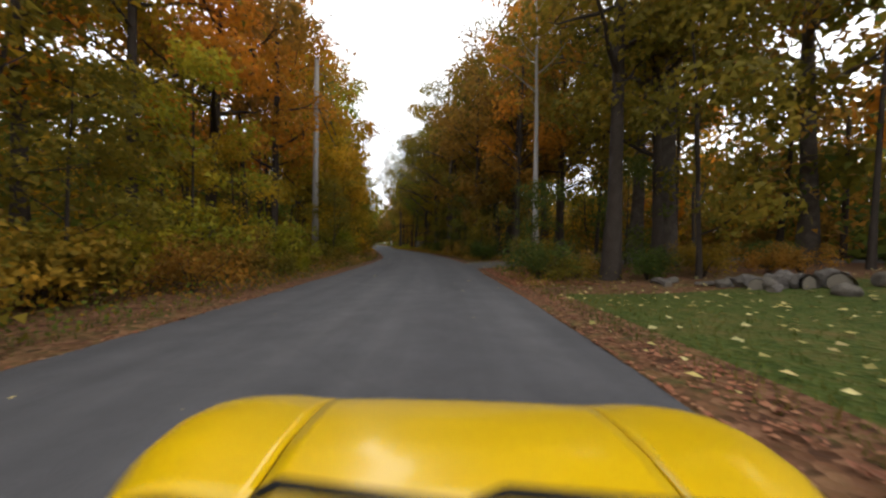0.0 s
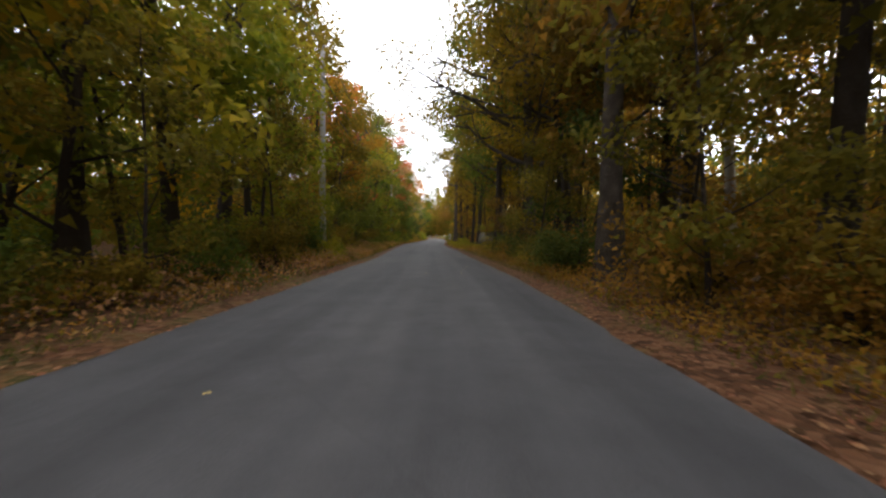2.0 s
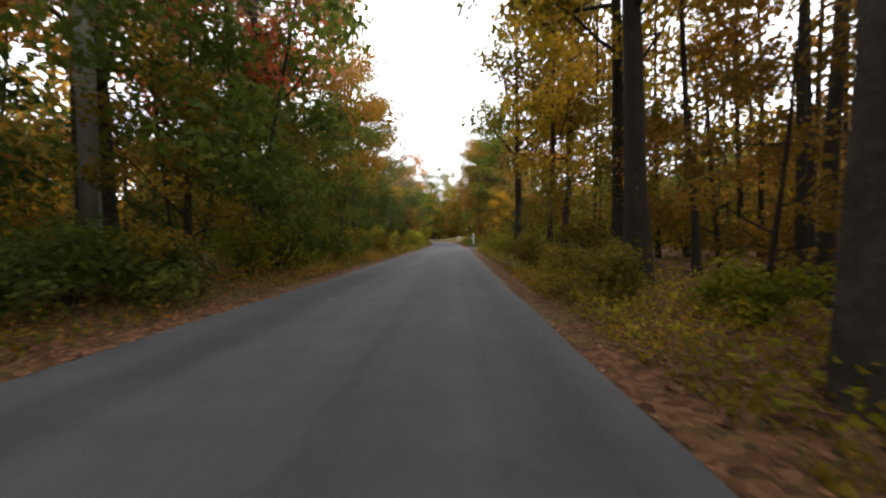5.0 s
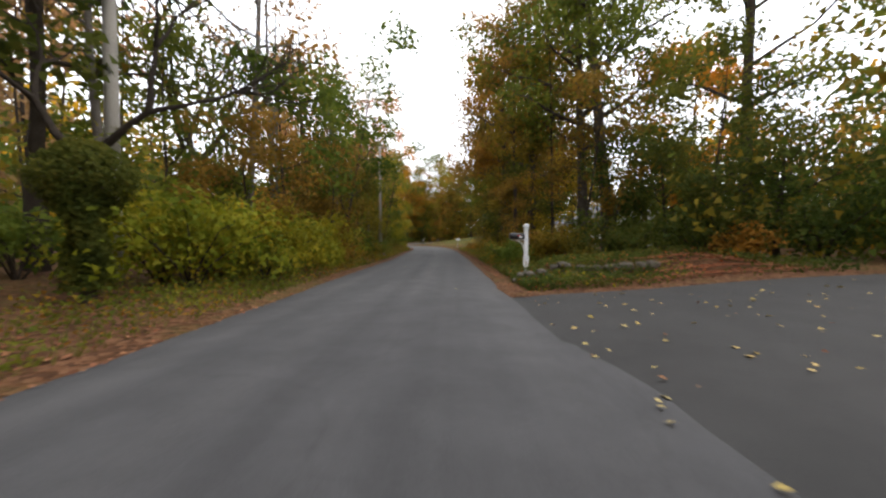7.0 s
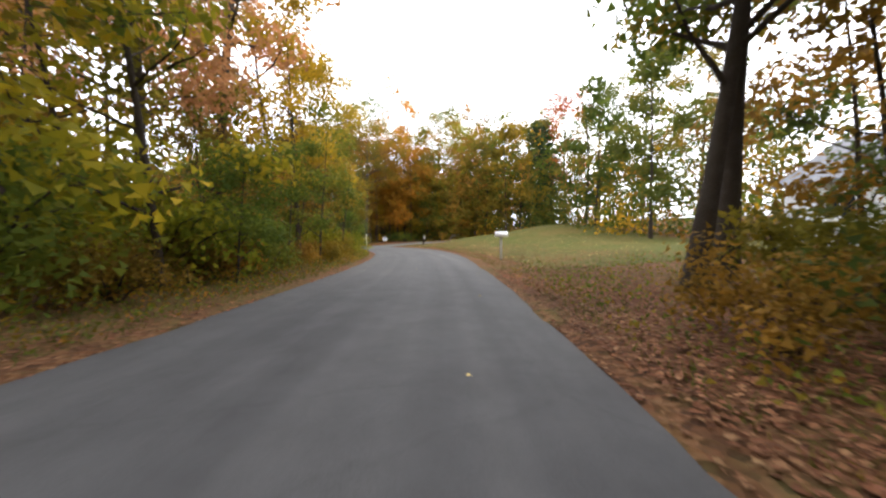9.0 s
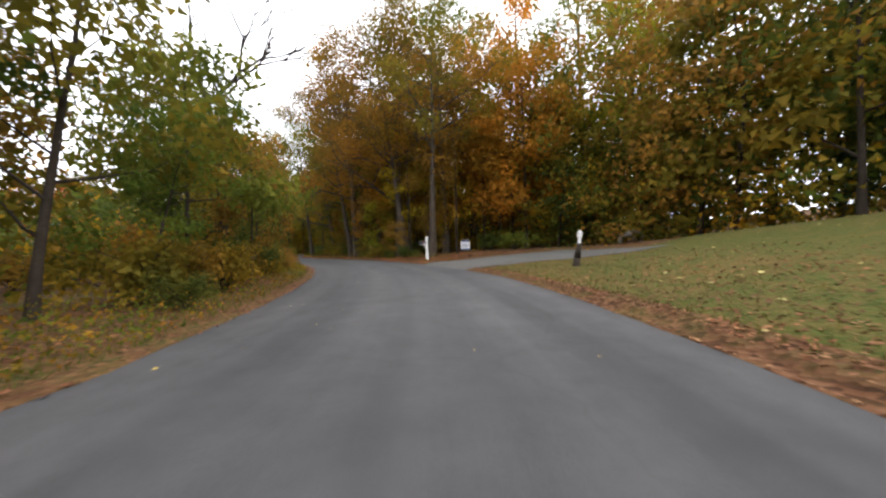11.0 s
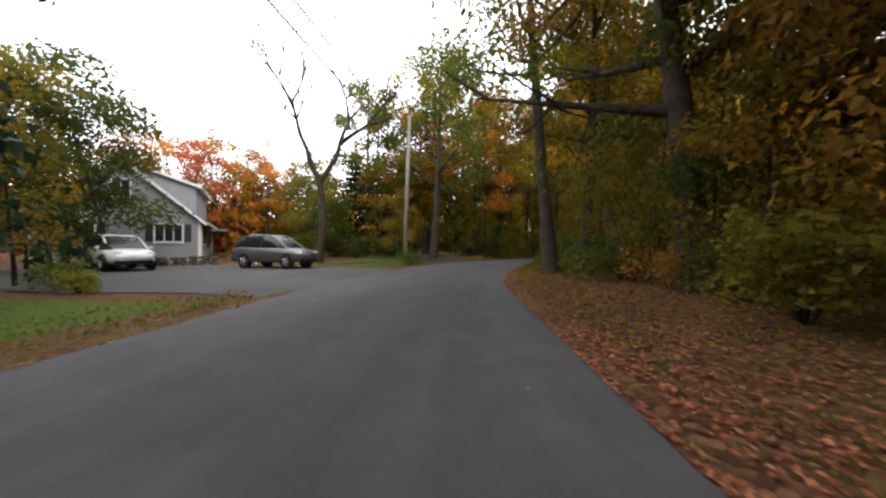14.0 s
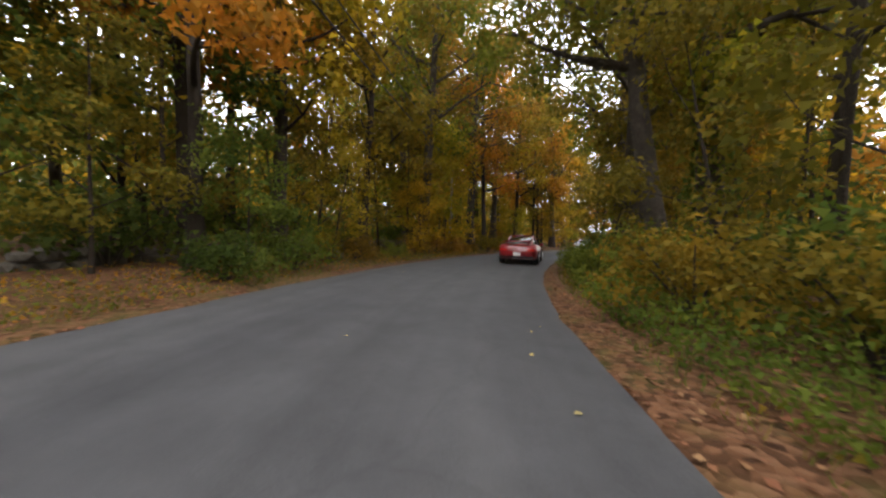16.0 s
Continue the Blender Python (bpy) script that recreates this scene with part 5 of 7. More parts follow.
# ---- stones ----
STONES = []
for k in range(8):
    r = random.Random(900 + k)
    bm = bmesh.new()
    bmesh.ops.create_icosphere(bm, subdivisions=1, radius=0.5)
    for v in bm.verts:
        v.co *= r.uniform(0.78, 1.12)
        v.co.z = max(min(v.co.z, 0.36), -0.36)
    me = bpy.data.meshes.new("stone")
    bm.to_mesh(me)
    bm.free()
    me.materials.append(STONE)
    STONES.append(me)


def stone_wall(name, points, tall, label, seed, size=0.34):
    """A dry wall of separate stones along a line."""
    r = random.Random(seed)
    base = thing(name, pose(points[0][0], points[0][1], 0), label, "stone wall")
    for (xa, ya), (xb, yb) in zip(points, points[1:]):
        ln = math.hypot(xb - xa, yb - ya)
        turn = math.degrees(math.atan2(yb - ya, xb - xa))
        z, course = 0.0, 0
        while z < tall:
            d = r.uniform(0, size)
            while d < ln:
                w, hgt = size * r.uniform(0.7, 1.7), size * r.uniform(0.5, 0.8)
                x, y = xa + (xb - xa) * d / ln, ya + (yb - ya) * d / ln
                ob = obj("stone", r.choice(STONES), None, base)
                off = r.uniform(-0.07, 0.07)
                ob.matrix_basis = pose(x - points[0][0] + off, y - points[0][1] + off, spot(x, y) + z + hgt * 0.3, r.uniform(-8, 8), r.uniform(-8, 8), turn + r.uniform(-12, 12)) @ Matrix.Diagonal((w * 1.15, size * r.uniform(1.0, 1.5), hgt * 1.5, 1))
                d += w * 0.95
            z += size * 0.55
            course += 1
    return base


sw = [tuple(float(v) for v in along(*p)) for p in ((113.4, 1.75), (113.0, 5.2))]
stone_wall("stone_wall", sw, 0.2, "low row of brown fieldstones edging a leafy mound", 31, 0.26)
stone_wall("stone_wall", [(-57.8, 208.6), (-60.2, 212.8), (-62.2, 219.2)], 0.42, "tumbled mossy dry-stone wall along the woods", 32, 0.4)
stone_wall("stone_wall", [(-62.4, 219.6), (-65.5, 228), (-68.1, 239)], 0.35, "tumbled mossy dry-stone wall along the woods", 33, 0.42)
stone_wall("stone_row", [(-54.6, 200.4), (-55.4, 203), (-55.8, 204.6)], 0.16, "row of flat stones edging the grass", 34, 0.34)
stone_wall("garden_wall", [(-55.4, 188.5), (-57.2, 194.0)], 0.5, "low grey stone garden wall in front of a house", 35, 0.36)


def boulder(m, size, seed, mat, label):
    """A rock cut by a few planes, then worn."""
    r = random.Random(seed)
    bm = bmesh.new()
    bmesh.ops.create_icosphere(bm, subdivisions=4 if max(size) > 1 else 3, radius=0.5)
    planes = [(Vector((r.uniform(-1, 1), r.uniform(-1, 1), r.uniform(-0.2, 1))).normalized(), r.uniform(0.3, 0.42)) for _ in range(9)]
    for v in bm.verts:
        p = v.co.copy()
        for n, d in planes:
            over = p.dot(n) - d
            if over > 0:
                p -= n * over * 0.85
        p *= 1 + 0.14 * noise.noise(v.co * 3.1 + Vector((seed, 0, 0))) + 0.06 * noise.noise(v.co * 9 + Vector((0, seed, 0)))
        v.co = Vector((p.x * size[0], p.y * size[1], p.z * size[2] + size[2] * 0.3))
    ob = part("boulder", bm, mat, None, "", max(size) < 1)
    ob.matrix_basis = m
    return tagged(ob, label, "boulder")


boulder(at_road(60.6, 5.7, 8), (2.9, 2.6, 2.5), 3, MOSSY, "large grey boulder with moss and fern on top")
for k, (s, lat) in enumerate([(60.3, 5.0), (59.9, 5.8), (61.0, 6.1), (61.1, 5.2), (59.8, 5.2), (60.5, 5.6)]):
    x, y = (float(v) for v in along(s, lat))
    ob = plant("fern_clump", SHRUBS["lime"][0], x, y, "yellow-green ferns growing on a boulder", "shrub", k * 90, 0.38)
    ob.matrix_basis = pose(x, y, spot(x, y) + 1.35, 0, 0, k * 90) @ Matrix.Scale(0.55, 4)
for k, (s, lat, d) in enumerate([(7.9, 6.7, 0.4), (7.2, 7.1, 0.5), (6.1, 7.4, 0.45), (9.0, 6.3, 0.35), (6.6, 8.9, 0.6)]):
    boulder(at_road(s, lat, k * 50), (d, d * 0.8, d * 0.7), 20 + k, STONE, "grey fieldstone among logs on the lawn")
boulder(at_road(126.6, -4.3, 0), (0.5, 0.4, 0.35), 5, STONE, "small grey stone on the verge")
boulder(at_road(134.5, 4.6, 0), (0.7, 0.6, 0.8), 8, STONE, "grey stone standing in the undergrowth")
boulder(at_road(248, -6.6, 0), (0.9, 0.8, 0.7), 9, STONE, "grey stone at the edge of the woods")

# ---- felled logs on the first lawn ----
CUT = mottled("cut_wood", [(0.1, 0.085, 0.065), (0.17, 0.145, 0.11)], 6, 0.9, 40, 0.3)
log_rng = np.random.default_rng(91)
for s, lat, ln, rad, turn in ((8.9, 5.9, 1.0, 0.09, 72), (7.6, 7.0, 0.9, 0.16, 65), (7.2, 7.5, 0.75, 0.19, 100), (7.9, 7.4, 1.3, 0.1, 84), (6.9, 8.1, 0.6, 0.2, 58), (7.5, 8.0, 1.1, 0.08, 30), (8.1, 6.7, 0.8, 0.06, 115), (7.0, 7.1, 0.7, 0.07, 20)):
    lg = thing("log", at_road(s, lat, turn, rad * 0.7), "grey weathered broken log lying on the lawn", "log", "felled logs")
    q = np.linspace(-0.5, 0.5, 9)
    v, f = tube_rings(np.column_stack([q * ln, 0.06 * np.sin(q * 5), 0.03 * np.cos(q * 7)]), rad * (1 - 0.3 * q) * log_rng.uniform(0.82, 1.15, 9), 12)
    v = v + log_rng.normal(0, rad * 0.09, v.shape)
    obj("bark_skin", array_mesh("bark_skin", v, f), BARK_MID, lg)
    for e in (0, -1):
        bm = bmesh.new()
        r_end = rad * (1 - 0.3 * q[e]) * 0.86
        rod(bm, (q[e] * ln * 0.97, 0.06 * math.sin(q[e] * 5), 0.03 * math.cos(q[e] * 7)), (q[e] * ln * 1.0, 0.06 * math.sin(q[e] * 5), 0.03 * math.cos(q[e] * 7)), r_end, r_end, 10)
        part("cut_end", bm, CUT, lg)

# ---- the house ----
SIDING = mottled("grey_white_siding", [(0.27, 0.275, 0.285), (0.34, 0.345, 0.355)], 1.5, 0.7, 30, 0.1)
SHINGLE = mottled("grey_shingles", [(0.13, 0.13, 0.14), (0.22, 0.22, 0.23)], 3, 0.9, 24, 0.5)
GLASS_DARK, _gn, _gl, _gb = material("window_glass", 0.06, 0.0, (0.02, 0.025, 0.03))
SHUTTER = mottled("dark_shutter_paint", [(0.02, 0.022, 0.028), (0.03, 0.032, 0.04)], 8, 0.6, 40, 0.1)
HW, HL, EAVE, RIDGE = 8.4, 9.0, 3.1, 6.9
house = thing("house", pose(-60.6, 192.8, 0.1, 0, 0, 90), "grey-white clapboard house with a steep gable and a shed dormer", "house")


def gable(x0, x1, y):
    return [(x0, y, -0.3), (x1, y, -0.3), (x1, y, EAVE), ((x0 + x1) / 2, y, RIDGE - 0.15), (x0, y, EAVE)]


bm = bmesh.new()
loft(bm, [gable(-HW, 0, 0), gable(-HW, 0, HL)])
bmesh.ops.recalc_face_normals(bm, faces=bm.faces)
walls = part("wall", bm, SIDING, house)
for k in range(16):
    part("clapboard", boxed(-HW + 0.02, -0.02, -0.018, 0.002, 0.05 + k * 0.19, 0.05 + k * 0.19 + 0.165), SIDING, walls)
for k in range(16):
    z = 3.1 + k * 0.22
    half = (HW / 2) * (RIDGE - 0.2 - z) / (RIDGE - EAVE)
    if half > 0.25:
        part("clapboard", boxed(-HW / 2 - half + 0.1, -HW / 2 + half - 0.1, -0.018, 0.002, z, z + 0.19), SIDING, walls)
for sgn in (-1, 1):
    slope = math.hypot(HW / 2 + 0.45, RIDGE - EAVE + 0.4)
    bm = bmesh.new()
    x_e, z_e = -HW / 2 + sgn * (HW / 2 + 0.4), EAVE - 0.36
    ring = [(-HW / 2, RIDGE), (x_e, z_e), (x_e, z_e - 0.14), (-HW / 2, RIDGE - 0.16)]
    loft(bm, [[(x, y, z) for x, z in ring] for y in (-0.35, HL + 0.35)])
    bmesh.ops.recalc_face_normals(bm, faces=bm.faces)
    roof = part("roof", bm, SHINGLE, house)
    bm = bmesh.new()
    ring2 = [(-HW / 2, RIDGE + 0.03), (x_e, z_e + 0.03), (x_e, z_e - 0.2), (-HW / 2, RIDGE - 0.22)]
    loft(bm, [[(x, y, z) for x, z in ring2] for y in (-0.4, -0.352)])
    bmesh.ops.recalc_face_normals(bm, faces=bm.faces)
    part("barge_board", bm, WHITE_PAINT, roof, "white barge board")
bm = bmesh.new()
ring = [(-HW / 2 + 0.3, RIDGE - 0.35), (-0.35, 5.35), (-0.35, 3.2), (-HW / 2 + 0.3, 3.2)]
loft(bm, [[(x, y, z) for x, z in ring] for y in (0.9, 7.2)])
bmesh.ops.recalc_face_normals(bm, faces=bm.faces)
dormer = part("dormer", bm, SIDING, house, "shed dormer with siding")
bm = bmesh.new()
ring = [(-HW / 2 + 0.1, RIDGE - 0.2), (0.0, 5.32), (0.0, 5.5), (-HW / 2 + 0.1, RIDGE)]
loft(bm, [[(x, y, z) for x, z in ring] for y in (0.6, 7.5)])
bmesh.ops.recalc_face_normals(bm, faces=bm.faces)
part("dormer_roof", bm, WHITE_PAINT, dormer, "white-edged dormer roof")


def house_window(xc, zc, w, h, shutters=True, side=False):
    def slab(a0, a1, d0, d1, z0, z1):
        return boxed(a0, a1, -d1, -d0, z0, z1) if not side else boxed(d0, d1, a0, a1, z0, z1)
    fr = part("window", slab(xc - w / 2 - 0.07, xc + w / 2 + 0.07, 0.004, 0.05, zc - h / 2 - 0.07, zc + h / 2 + 0.07), WHITE_PAINT, house, "white window frame")
    n = 3 if w > 1.2 else 2
    for k in range(n):
        a = xc - w / 2 + k * w / n
        part("pane", slab(a + 0.03, a + w / n - 0.03, 0.051, 0.056, zc - h / 2, zc + h / 2), GLASS_DARK, fr)
    part("sill", slab(xc - w / 2 - 0.12, xc + w / 2 + 0.12, 0.003, 0.1, zc - h / 2 - 0.13, zc - h / 2 - 0.075), WHITE_PAINT, fr)
    if shutters:
        for a in (xc - w / 2 - 0.5, xc + w / 2 + 0.1):
            part("shutter", slab(a, a + 0.4, 0.02, 0.05, zc - h / 2 - 0.05, zc + h / 2 + 0.05), SHUTTER, fr)


house_window(-1.75, 2.0, 1.5, 1.15)
house_window(-6.2, 2.0, 1.5, 1.15)
house_window(-4.2, 4.9, 0.9, 1.1, False)
house_window(2.2, 1.9, 1.1, 1.2, True, True)
house_window(6.0, 1.9, 1.1, 1.2, True, True)
part("corner_board", boxed(-0.12, 0.012, -0.03, 0.1, -0.2, EAVE), WHITE_PAINT, house)
part("gutter", boxed(0.3, 0.42, -0.3, HL + 0.3, EAVE - 0.42, EAVE - 0.32, bevel=0.01), WHITE_PAINT, house)
part("downpipe", boxed(0.02, 0.09, 0.1, 0.18, 0.0, EAVE - 0.35), WHITE_PAINT, house)
part("shed_porch", boxed(0.02, 1.5, 2.8, 5.5, 2.35, 2.5), SHINGLE, house)
rail = thing("deck_railing", pose(-57.4, 195.6, 0.05, 0, 0, 80), "short white wooden railing beside the house", "railing")
for k in range(5):
    part("baluster", boxed(k * 0.35 - 0.03, k * 0.35 + 0.03, -0.03, 0.03, -0.1, 0.95), WHITE_PAINT, rail)
part("top_rail", boxed(-0.1, 1.5, -0.05, 0.05, 0.95, 1.0, bevel=0.008), WHITE_PAINT, rail)
part("bottom_rail", boxed(-0.05, 1.45, -0.03, 0.03, 0.2, 0.26), WHITE_PAINT, rail)
KEEP.append((-65, 189, 8))

# ---- the white cottage behind the trees ----
CLAPBOARD_WHITE = mottled("white_clapboard_paint", [(0.62, 0.62, 0.63), (0.74, 0.74, 0.74)], 2.0, 0.6, 40, 0.1)
cot_x, cot_y = 25.0, 149.5
cottage = thing("cottage", pose(cot_x, cot_y, spot(cot_x, cot_y) + 0.25, 0, 0, 100), "white clapboard cottage with a grey roof among trees", "house")
CL, CW, CE, CR = 6.5, 3.6, 2.9, 5.2
bm = bmesh.new()
loft(bm, [[(x, -CW, -0.6), (x, CW, -0.6), (x, CW, CE), (x, 0, CR), (x, -CW, CE)] for x in (-CL, CL)])
bmesh.ops.recalc_face_normals(bm, faces=bm.faces)
cot_wall = part("wall", bm, CLAPBOARD_WHITE, cottage)
for k in range(17):
    z = -0.4 + k * 0.19
    part("clapboard", boxed(-CL, CL, CW - 0.002, CW + 0.018, z, z + 0.17), CLAPBOARD_WHITE, cot_wall)
    part("clapboard", boxed(-CL - 0.018, -CL + 0.002, -CW, CW, z, z + 0.17), CLAPBOARD_WHITE, cot_wall)
for sgn in (-1, 1):
    bm = bmesh.new()
    loft(bm, [[(x, 0, CR + 0.16), (x, sgn * (CW + 0.4), CE - 0.1), (x, sgn * (CW + 0.4), CE - 0.24), (x, 0, CR + 0.02)] for x in (-CL - 0.35, CL + 0.35)])
    bmesh.ops.recalc_face_normals(bm, faces=bm.faces)
    part("roof", bm, SHINGLE, cottage)
for xc, w in ((-4.4, 1.1), (-1.6, 1.6), (4.2, 1.1)):
    fr = part("window", boxed(xc - w / 2 - 0.08, xc + w / 2 + 0.08, CW + 0.02, CW + 0.06, 0.95, 2.25), WHITE_PAINT, cottage, "white window frame")
    for k in range(2):
        part("pane", boxed(xc - w / 2 + k * w / 2 + 0.03, xc - w / 2 + (k + 1) * w / 2 - 0.03, CW + 0.061, CW + 0.066, 1.03, 2.17), GLASS_DARK, fr)
    part("sill", boxed(xc - w / 2 - 0.12, xc + w / 2 + 0.12, CW + 0.02, CW + 0.11, 0.88, 0.94), WHITE_PAINT, fr)
cot_door = part("door", boxed(1.1, 2.05, CW + 0.02, CW + 0.06, -0.2, 1.9), SHUTTER, cottage, "dark front door")
part("handle", boxed(1.18, 1.23, CW + 0.06, CW + 0.1, 0.85, 0.9), GALV, cot_door)
KEEP.append((cot_x, cot_y, 7.5))

# ---- cars ----


def paint(name, colour, rough=0.28, metal=0.0, coat=0.6):
    mat, nodes, links, b = material(name, rough, metal, colour)
    n = noise_node(nodes, links, 3.0, 5)
    r = ramp(nodes, [tuple(c * 0.93 for c in colour), tuple(min(c * 1.05, 1) for c in colour)], [0.35, 0.65])
    links.new(n.outputs[0], r.inputs[0])
    links.new(r.outputs[0], b.inputs["Base Color"])
    b.inputs["Coat Weight"].default_value, b.inputs["Coat Roughness"].default_value = coat, 0.06
    return mat


CAR_GLASS, _gn, _gl, _gb = material("car_glass", 0.04, 0.0, (0.015, 0.018, 0.02))
RIM = mottled("alloy", [(0.5, 0.5, 0.52), (0.62, 0.62, 0.64)], 6, 0.3, 40, 0.05, 0.9)
LAMP_RED, _gn, _gl, _gb = material("tail_lamp_lens", 0.15, 0.0, (0.5, 0.02, 0.015))
LAMP_CLEAR, _gn, _gl, _gb = material("head_lamp_lens", 0.1, 0.0, (0.75, 0.76, 0.78))


def body_ring(y, w, zl, zt, crown=0.02):
    zm = zl + (zt - zl) * 0.55
    half = [(0.88 * w, zl), (0.98 * w, zl + 0.07), (w, zm), (0.975 * w, zt - 0.09), (0.9 * w, zt - 0.02), (0.55 * w, zt + crown * 0.7)]
    return [(x, y, z) for x, z in half] + [(0, y, zt + crown)] + [(-x, y, z) for x, z in half[::-1]]


def cabin_ring(y, wb, wt, zb, zt):
    half = [(wb, zb), ((wb * 0.35 + wt * 0.65), zb + (zt - zb) * 0.6), (wt, zt - 0.04), (wt * 0.85, zt)]
    return [(x, y, z) for x, z in half] + [(0, y, zt + 0.015)] + [(-x, y, z) for x, z in half[::-1]]


def wheel(parent, x, y, r, w=0.2):
    tyre = new("wheel")
    tyre.parent = parent
    tyre.matrix_basis = pose(x, y, r)
    bm = bmesh.new()
    ring = [(r * 0.62, w / 2), (r * 0.93, w / 2), (r, w / 2 - 0.035), (r, -w / 2 + 0.035), (r * 0.93, -w / 2), (r * 0.62, -w / 2)]
    n = 24
    rows = [[bm.verts.new((h, rr * math.cos(a), rr * math.sin(a))) for rr, h in ring] for a in (2 * math.pi * k / n for k in range(n))]
    for k in range(n):
        for j in range(6):
            bm.faces.new((rows[k][j], rows[k][(j + 1) % 6], rows[(k + 1) % n][(j + 1) % 6], rows[(k + 1) % n][j]))
    bmesh.ops.recalc_face_normals(bm, faces=bm.faces)
    part("tyre", bm, RUBBER, tyre, smooth=True)
    bm = bmesh.new()
    sgn = 1 if x > 0 else -1
    rod(bm, (-sgn * 0.02, 0, 0), (sgn * (w / 2 - 0.002), 0, 0), r * 0.2, r * 0.2, 12)
    for k in range(5):
        a = 2 * math.pi * k / 5
        rod(bm, (sgn * (w / 2 - 0.02), 0.1 * r * math.cos(a), 0.1 * r * math.sin(a)), (sgn * (w / 2 - 0.02), 0.63 * r * math.cos(a), 0.63 * r * math.sin(a)), 0.06, 0.05, 6)
    part("rim", bm, RIM, tyre)
    # dark disc standing in for the shade between the spokes
    bm = bmesh.new()
    rod(bm, (-sgn * 0.06, 0, 0), (sgn * (w / 2 - 0.036), 0, 0), r * 0.63, r * 0.63, 18)
    part("spoke_shade_plate", bm, DARK_METAL, tyre)


def car(name, m, label, colour, body, cabin, wheels, rear, front, spoiler=None, roof_rails=False):
    """A car along +y from rings of its body (y, half width, low, top) and cabin (y, half widths, low, top)."""
    c = thing(name, m, label, "car")
    bm = bmesh.new()
    loft(bm, [body_ring(*b) for b in body])
    bmesh.ops.recalc_face_normals(bm, faces=bm.faces)
    part("body", bm, colour, c, smooth=True)
    bm = bmesh.new()
    loft(bm, [cabin_ring(*r) for r in cabin])
    bmesh.ops.recalc_face_normals(bm, faces=bm.faces)
    part("windows", bm, CAR_GLASS, c, "dark tinted glass", True).name = "glazing"
    top = [r for r in cabin if r[4] > max(q[4] for q in cabin) - 0.13]
    bm = bmesh.new()
    loft(bm, [[(wt * 0.98, y, zt - 0.045), (wt * 0.86, y, zt + 0.012), (0, y, zt + 0.03), (-wt * 0.86, y, zt + 0.012), (-wt * 0.98, y, zt - 0.045), (0, y, zt - 0.03)] for y, wb, wt, zb, zt in top])
    bmesh.ops.recalc_face_normals(bm, faces=bm.faces)
    part("roof", bm, colour, c, smooth=True)
    for sgn in (-1, 1):
        for a, b in ((0, 1), (-1, -2)):
            y0, wb0, _, zb0, _ = cabin[a]
            y1, _, wt1, _, zt1 = top[0] if a == 0 else top[-1]
            bm = bmesh.new()
            rod(bm, (sgn * wb0 * 0.99, y0, zb0), (sgn * wt1, y1, zt1 - 0.02), 0.05, 0.035, 6)
            part("pillar", bm, colour, c)
        yb = (top[0][0] + top[-1][0]) / 2
        mid = min(cabin, key=lambda r: abs(r[0] - yb))
        bm = bmesh.new()
        rod(bm, (sgn * mid[1] * 1.0, mid[0], mid[3]), (sgn * mid[2] * 1.01, mid[0], mid[4] - 0.03), 0.04, 0.035, 6)
        part("pillar", bm, DARK_METAL, c)
        ym, wm = cabin[-1][0] - 0.35, body[len(body) // 2][1]
        part("mirror", boxed(*sorted((sgn * wm * 0.93, sgn * (wm + 0.13))), ym - 0.06, ym + 0.05, cabin[-1][3] + 0.02, cabin[-1][3] + 0.14, bevel=0.02), colour, c)
        for y in wheels[0]:
            wheel(c, sgn * (wm - 0.045), y, wheels[1])
            # no opening is cut: a dark disc imitates the shade round the wheel
            bm = bmesh.new()
            rod(bm, (sgn * (wheels[2] - 0.1), y, wheels[1]), (sgn * (wm + 0.004), y, wheels[1]), wheels[1] + 0.05, wheels[1] + 0.05, 20)
            part("arch_shade_disc", bm, DARK_METAL, c)
        part("tail_lamp", boxed(*sorted((sgn * rear[1], sgn * rear[2])), rear[0] - 0.03, rear[0] + 0.1, rear[3], rear[4], bevel=0.015), LAMP_RED, c)
        part("head_lamp", boxed(*sorted((sgn * front[1], sgn * front[2])), front[0] - 0.2, front[0] + 0.02, front[3], front[4], bevel=0.03), LAMP_CLEAR, c)
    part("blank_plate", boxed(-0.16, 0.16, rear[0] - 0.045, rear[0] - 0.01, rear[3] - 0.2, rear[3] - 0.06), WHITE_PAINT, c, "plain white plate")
    part("rear_bumper", boxed(-rear[2] * 0.98, rear[2] * 0.98, rear[0] - 0.05, rear[0] + 0.15, 0.3, rear[3] - 0.22, bevel=0.04), DARK_METAL, c)
    part("front_bumper", boxed(-front[2] * 0.9, front[2] * 0.9, front[0] - 0.15, front[0] + 0.05, 0.28, front[3] - 0.12, bevel=0.04), DARK_METAL, c)
    if spoiler:
        part("spoiler", boxed(-spoiler[0], spoiler[0], spoiler[1] - 0.18, spoiler[1] + 0.18, spoiler[2], spoiler[2] + 0.05, bevel=0.02), colour, c)
        for sgn in (-1, 1):
            part("spoiler_strut", boxed(sgn * 0.45 - 0.03, sgn * 0.45 + 0.03, spoiler[1] - 0.08, spoiler[1] + 0.08, spoiler[2] - 0.16, spoiler[2]), colour, c)
    if roof_rails:
        for sgn in (-1, 1):
            bm = bmesh.new()
            rod(bm, (sgn * 0.56, top[0][0] + 0.1, top[0][4] + 0.05), (sgn * 0.56, top[-1][0] - 0.1, top[-1][4] + 0.05), 0.02, 0.02, 8)
            part("roof_rail", bm, GALV, c)
    return c


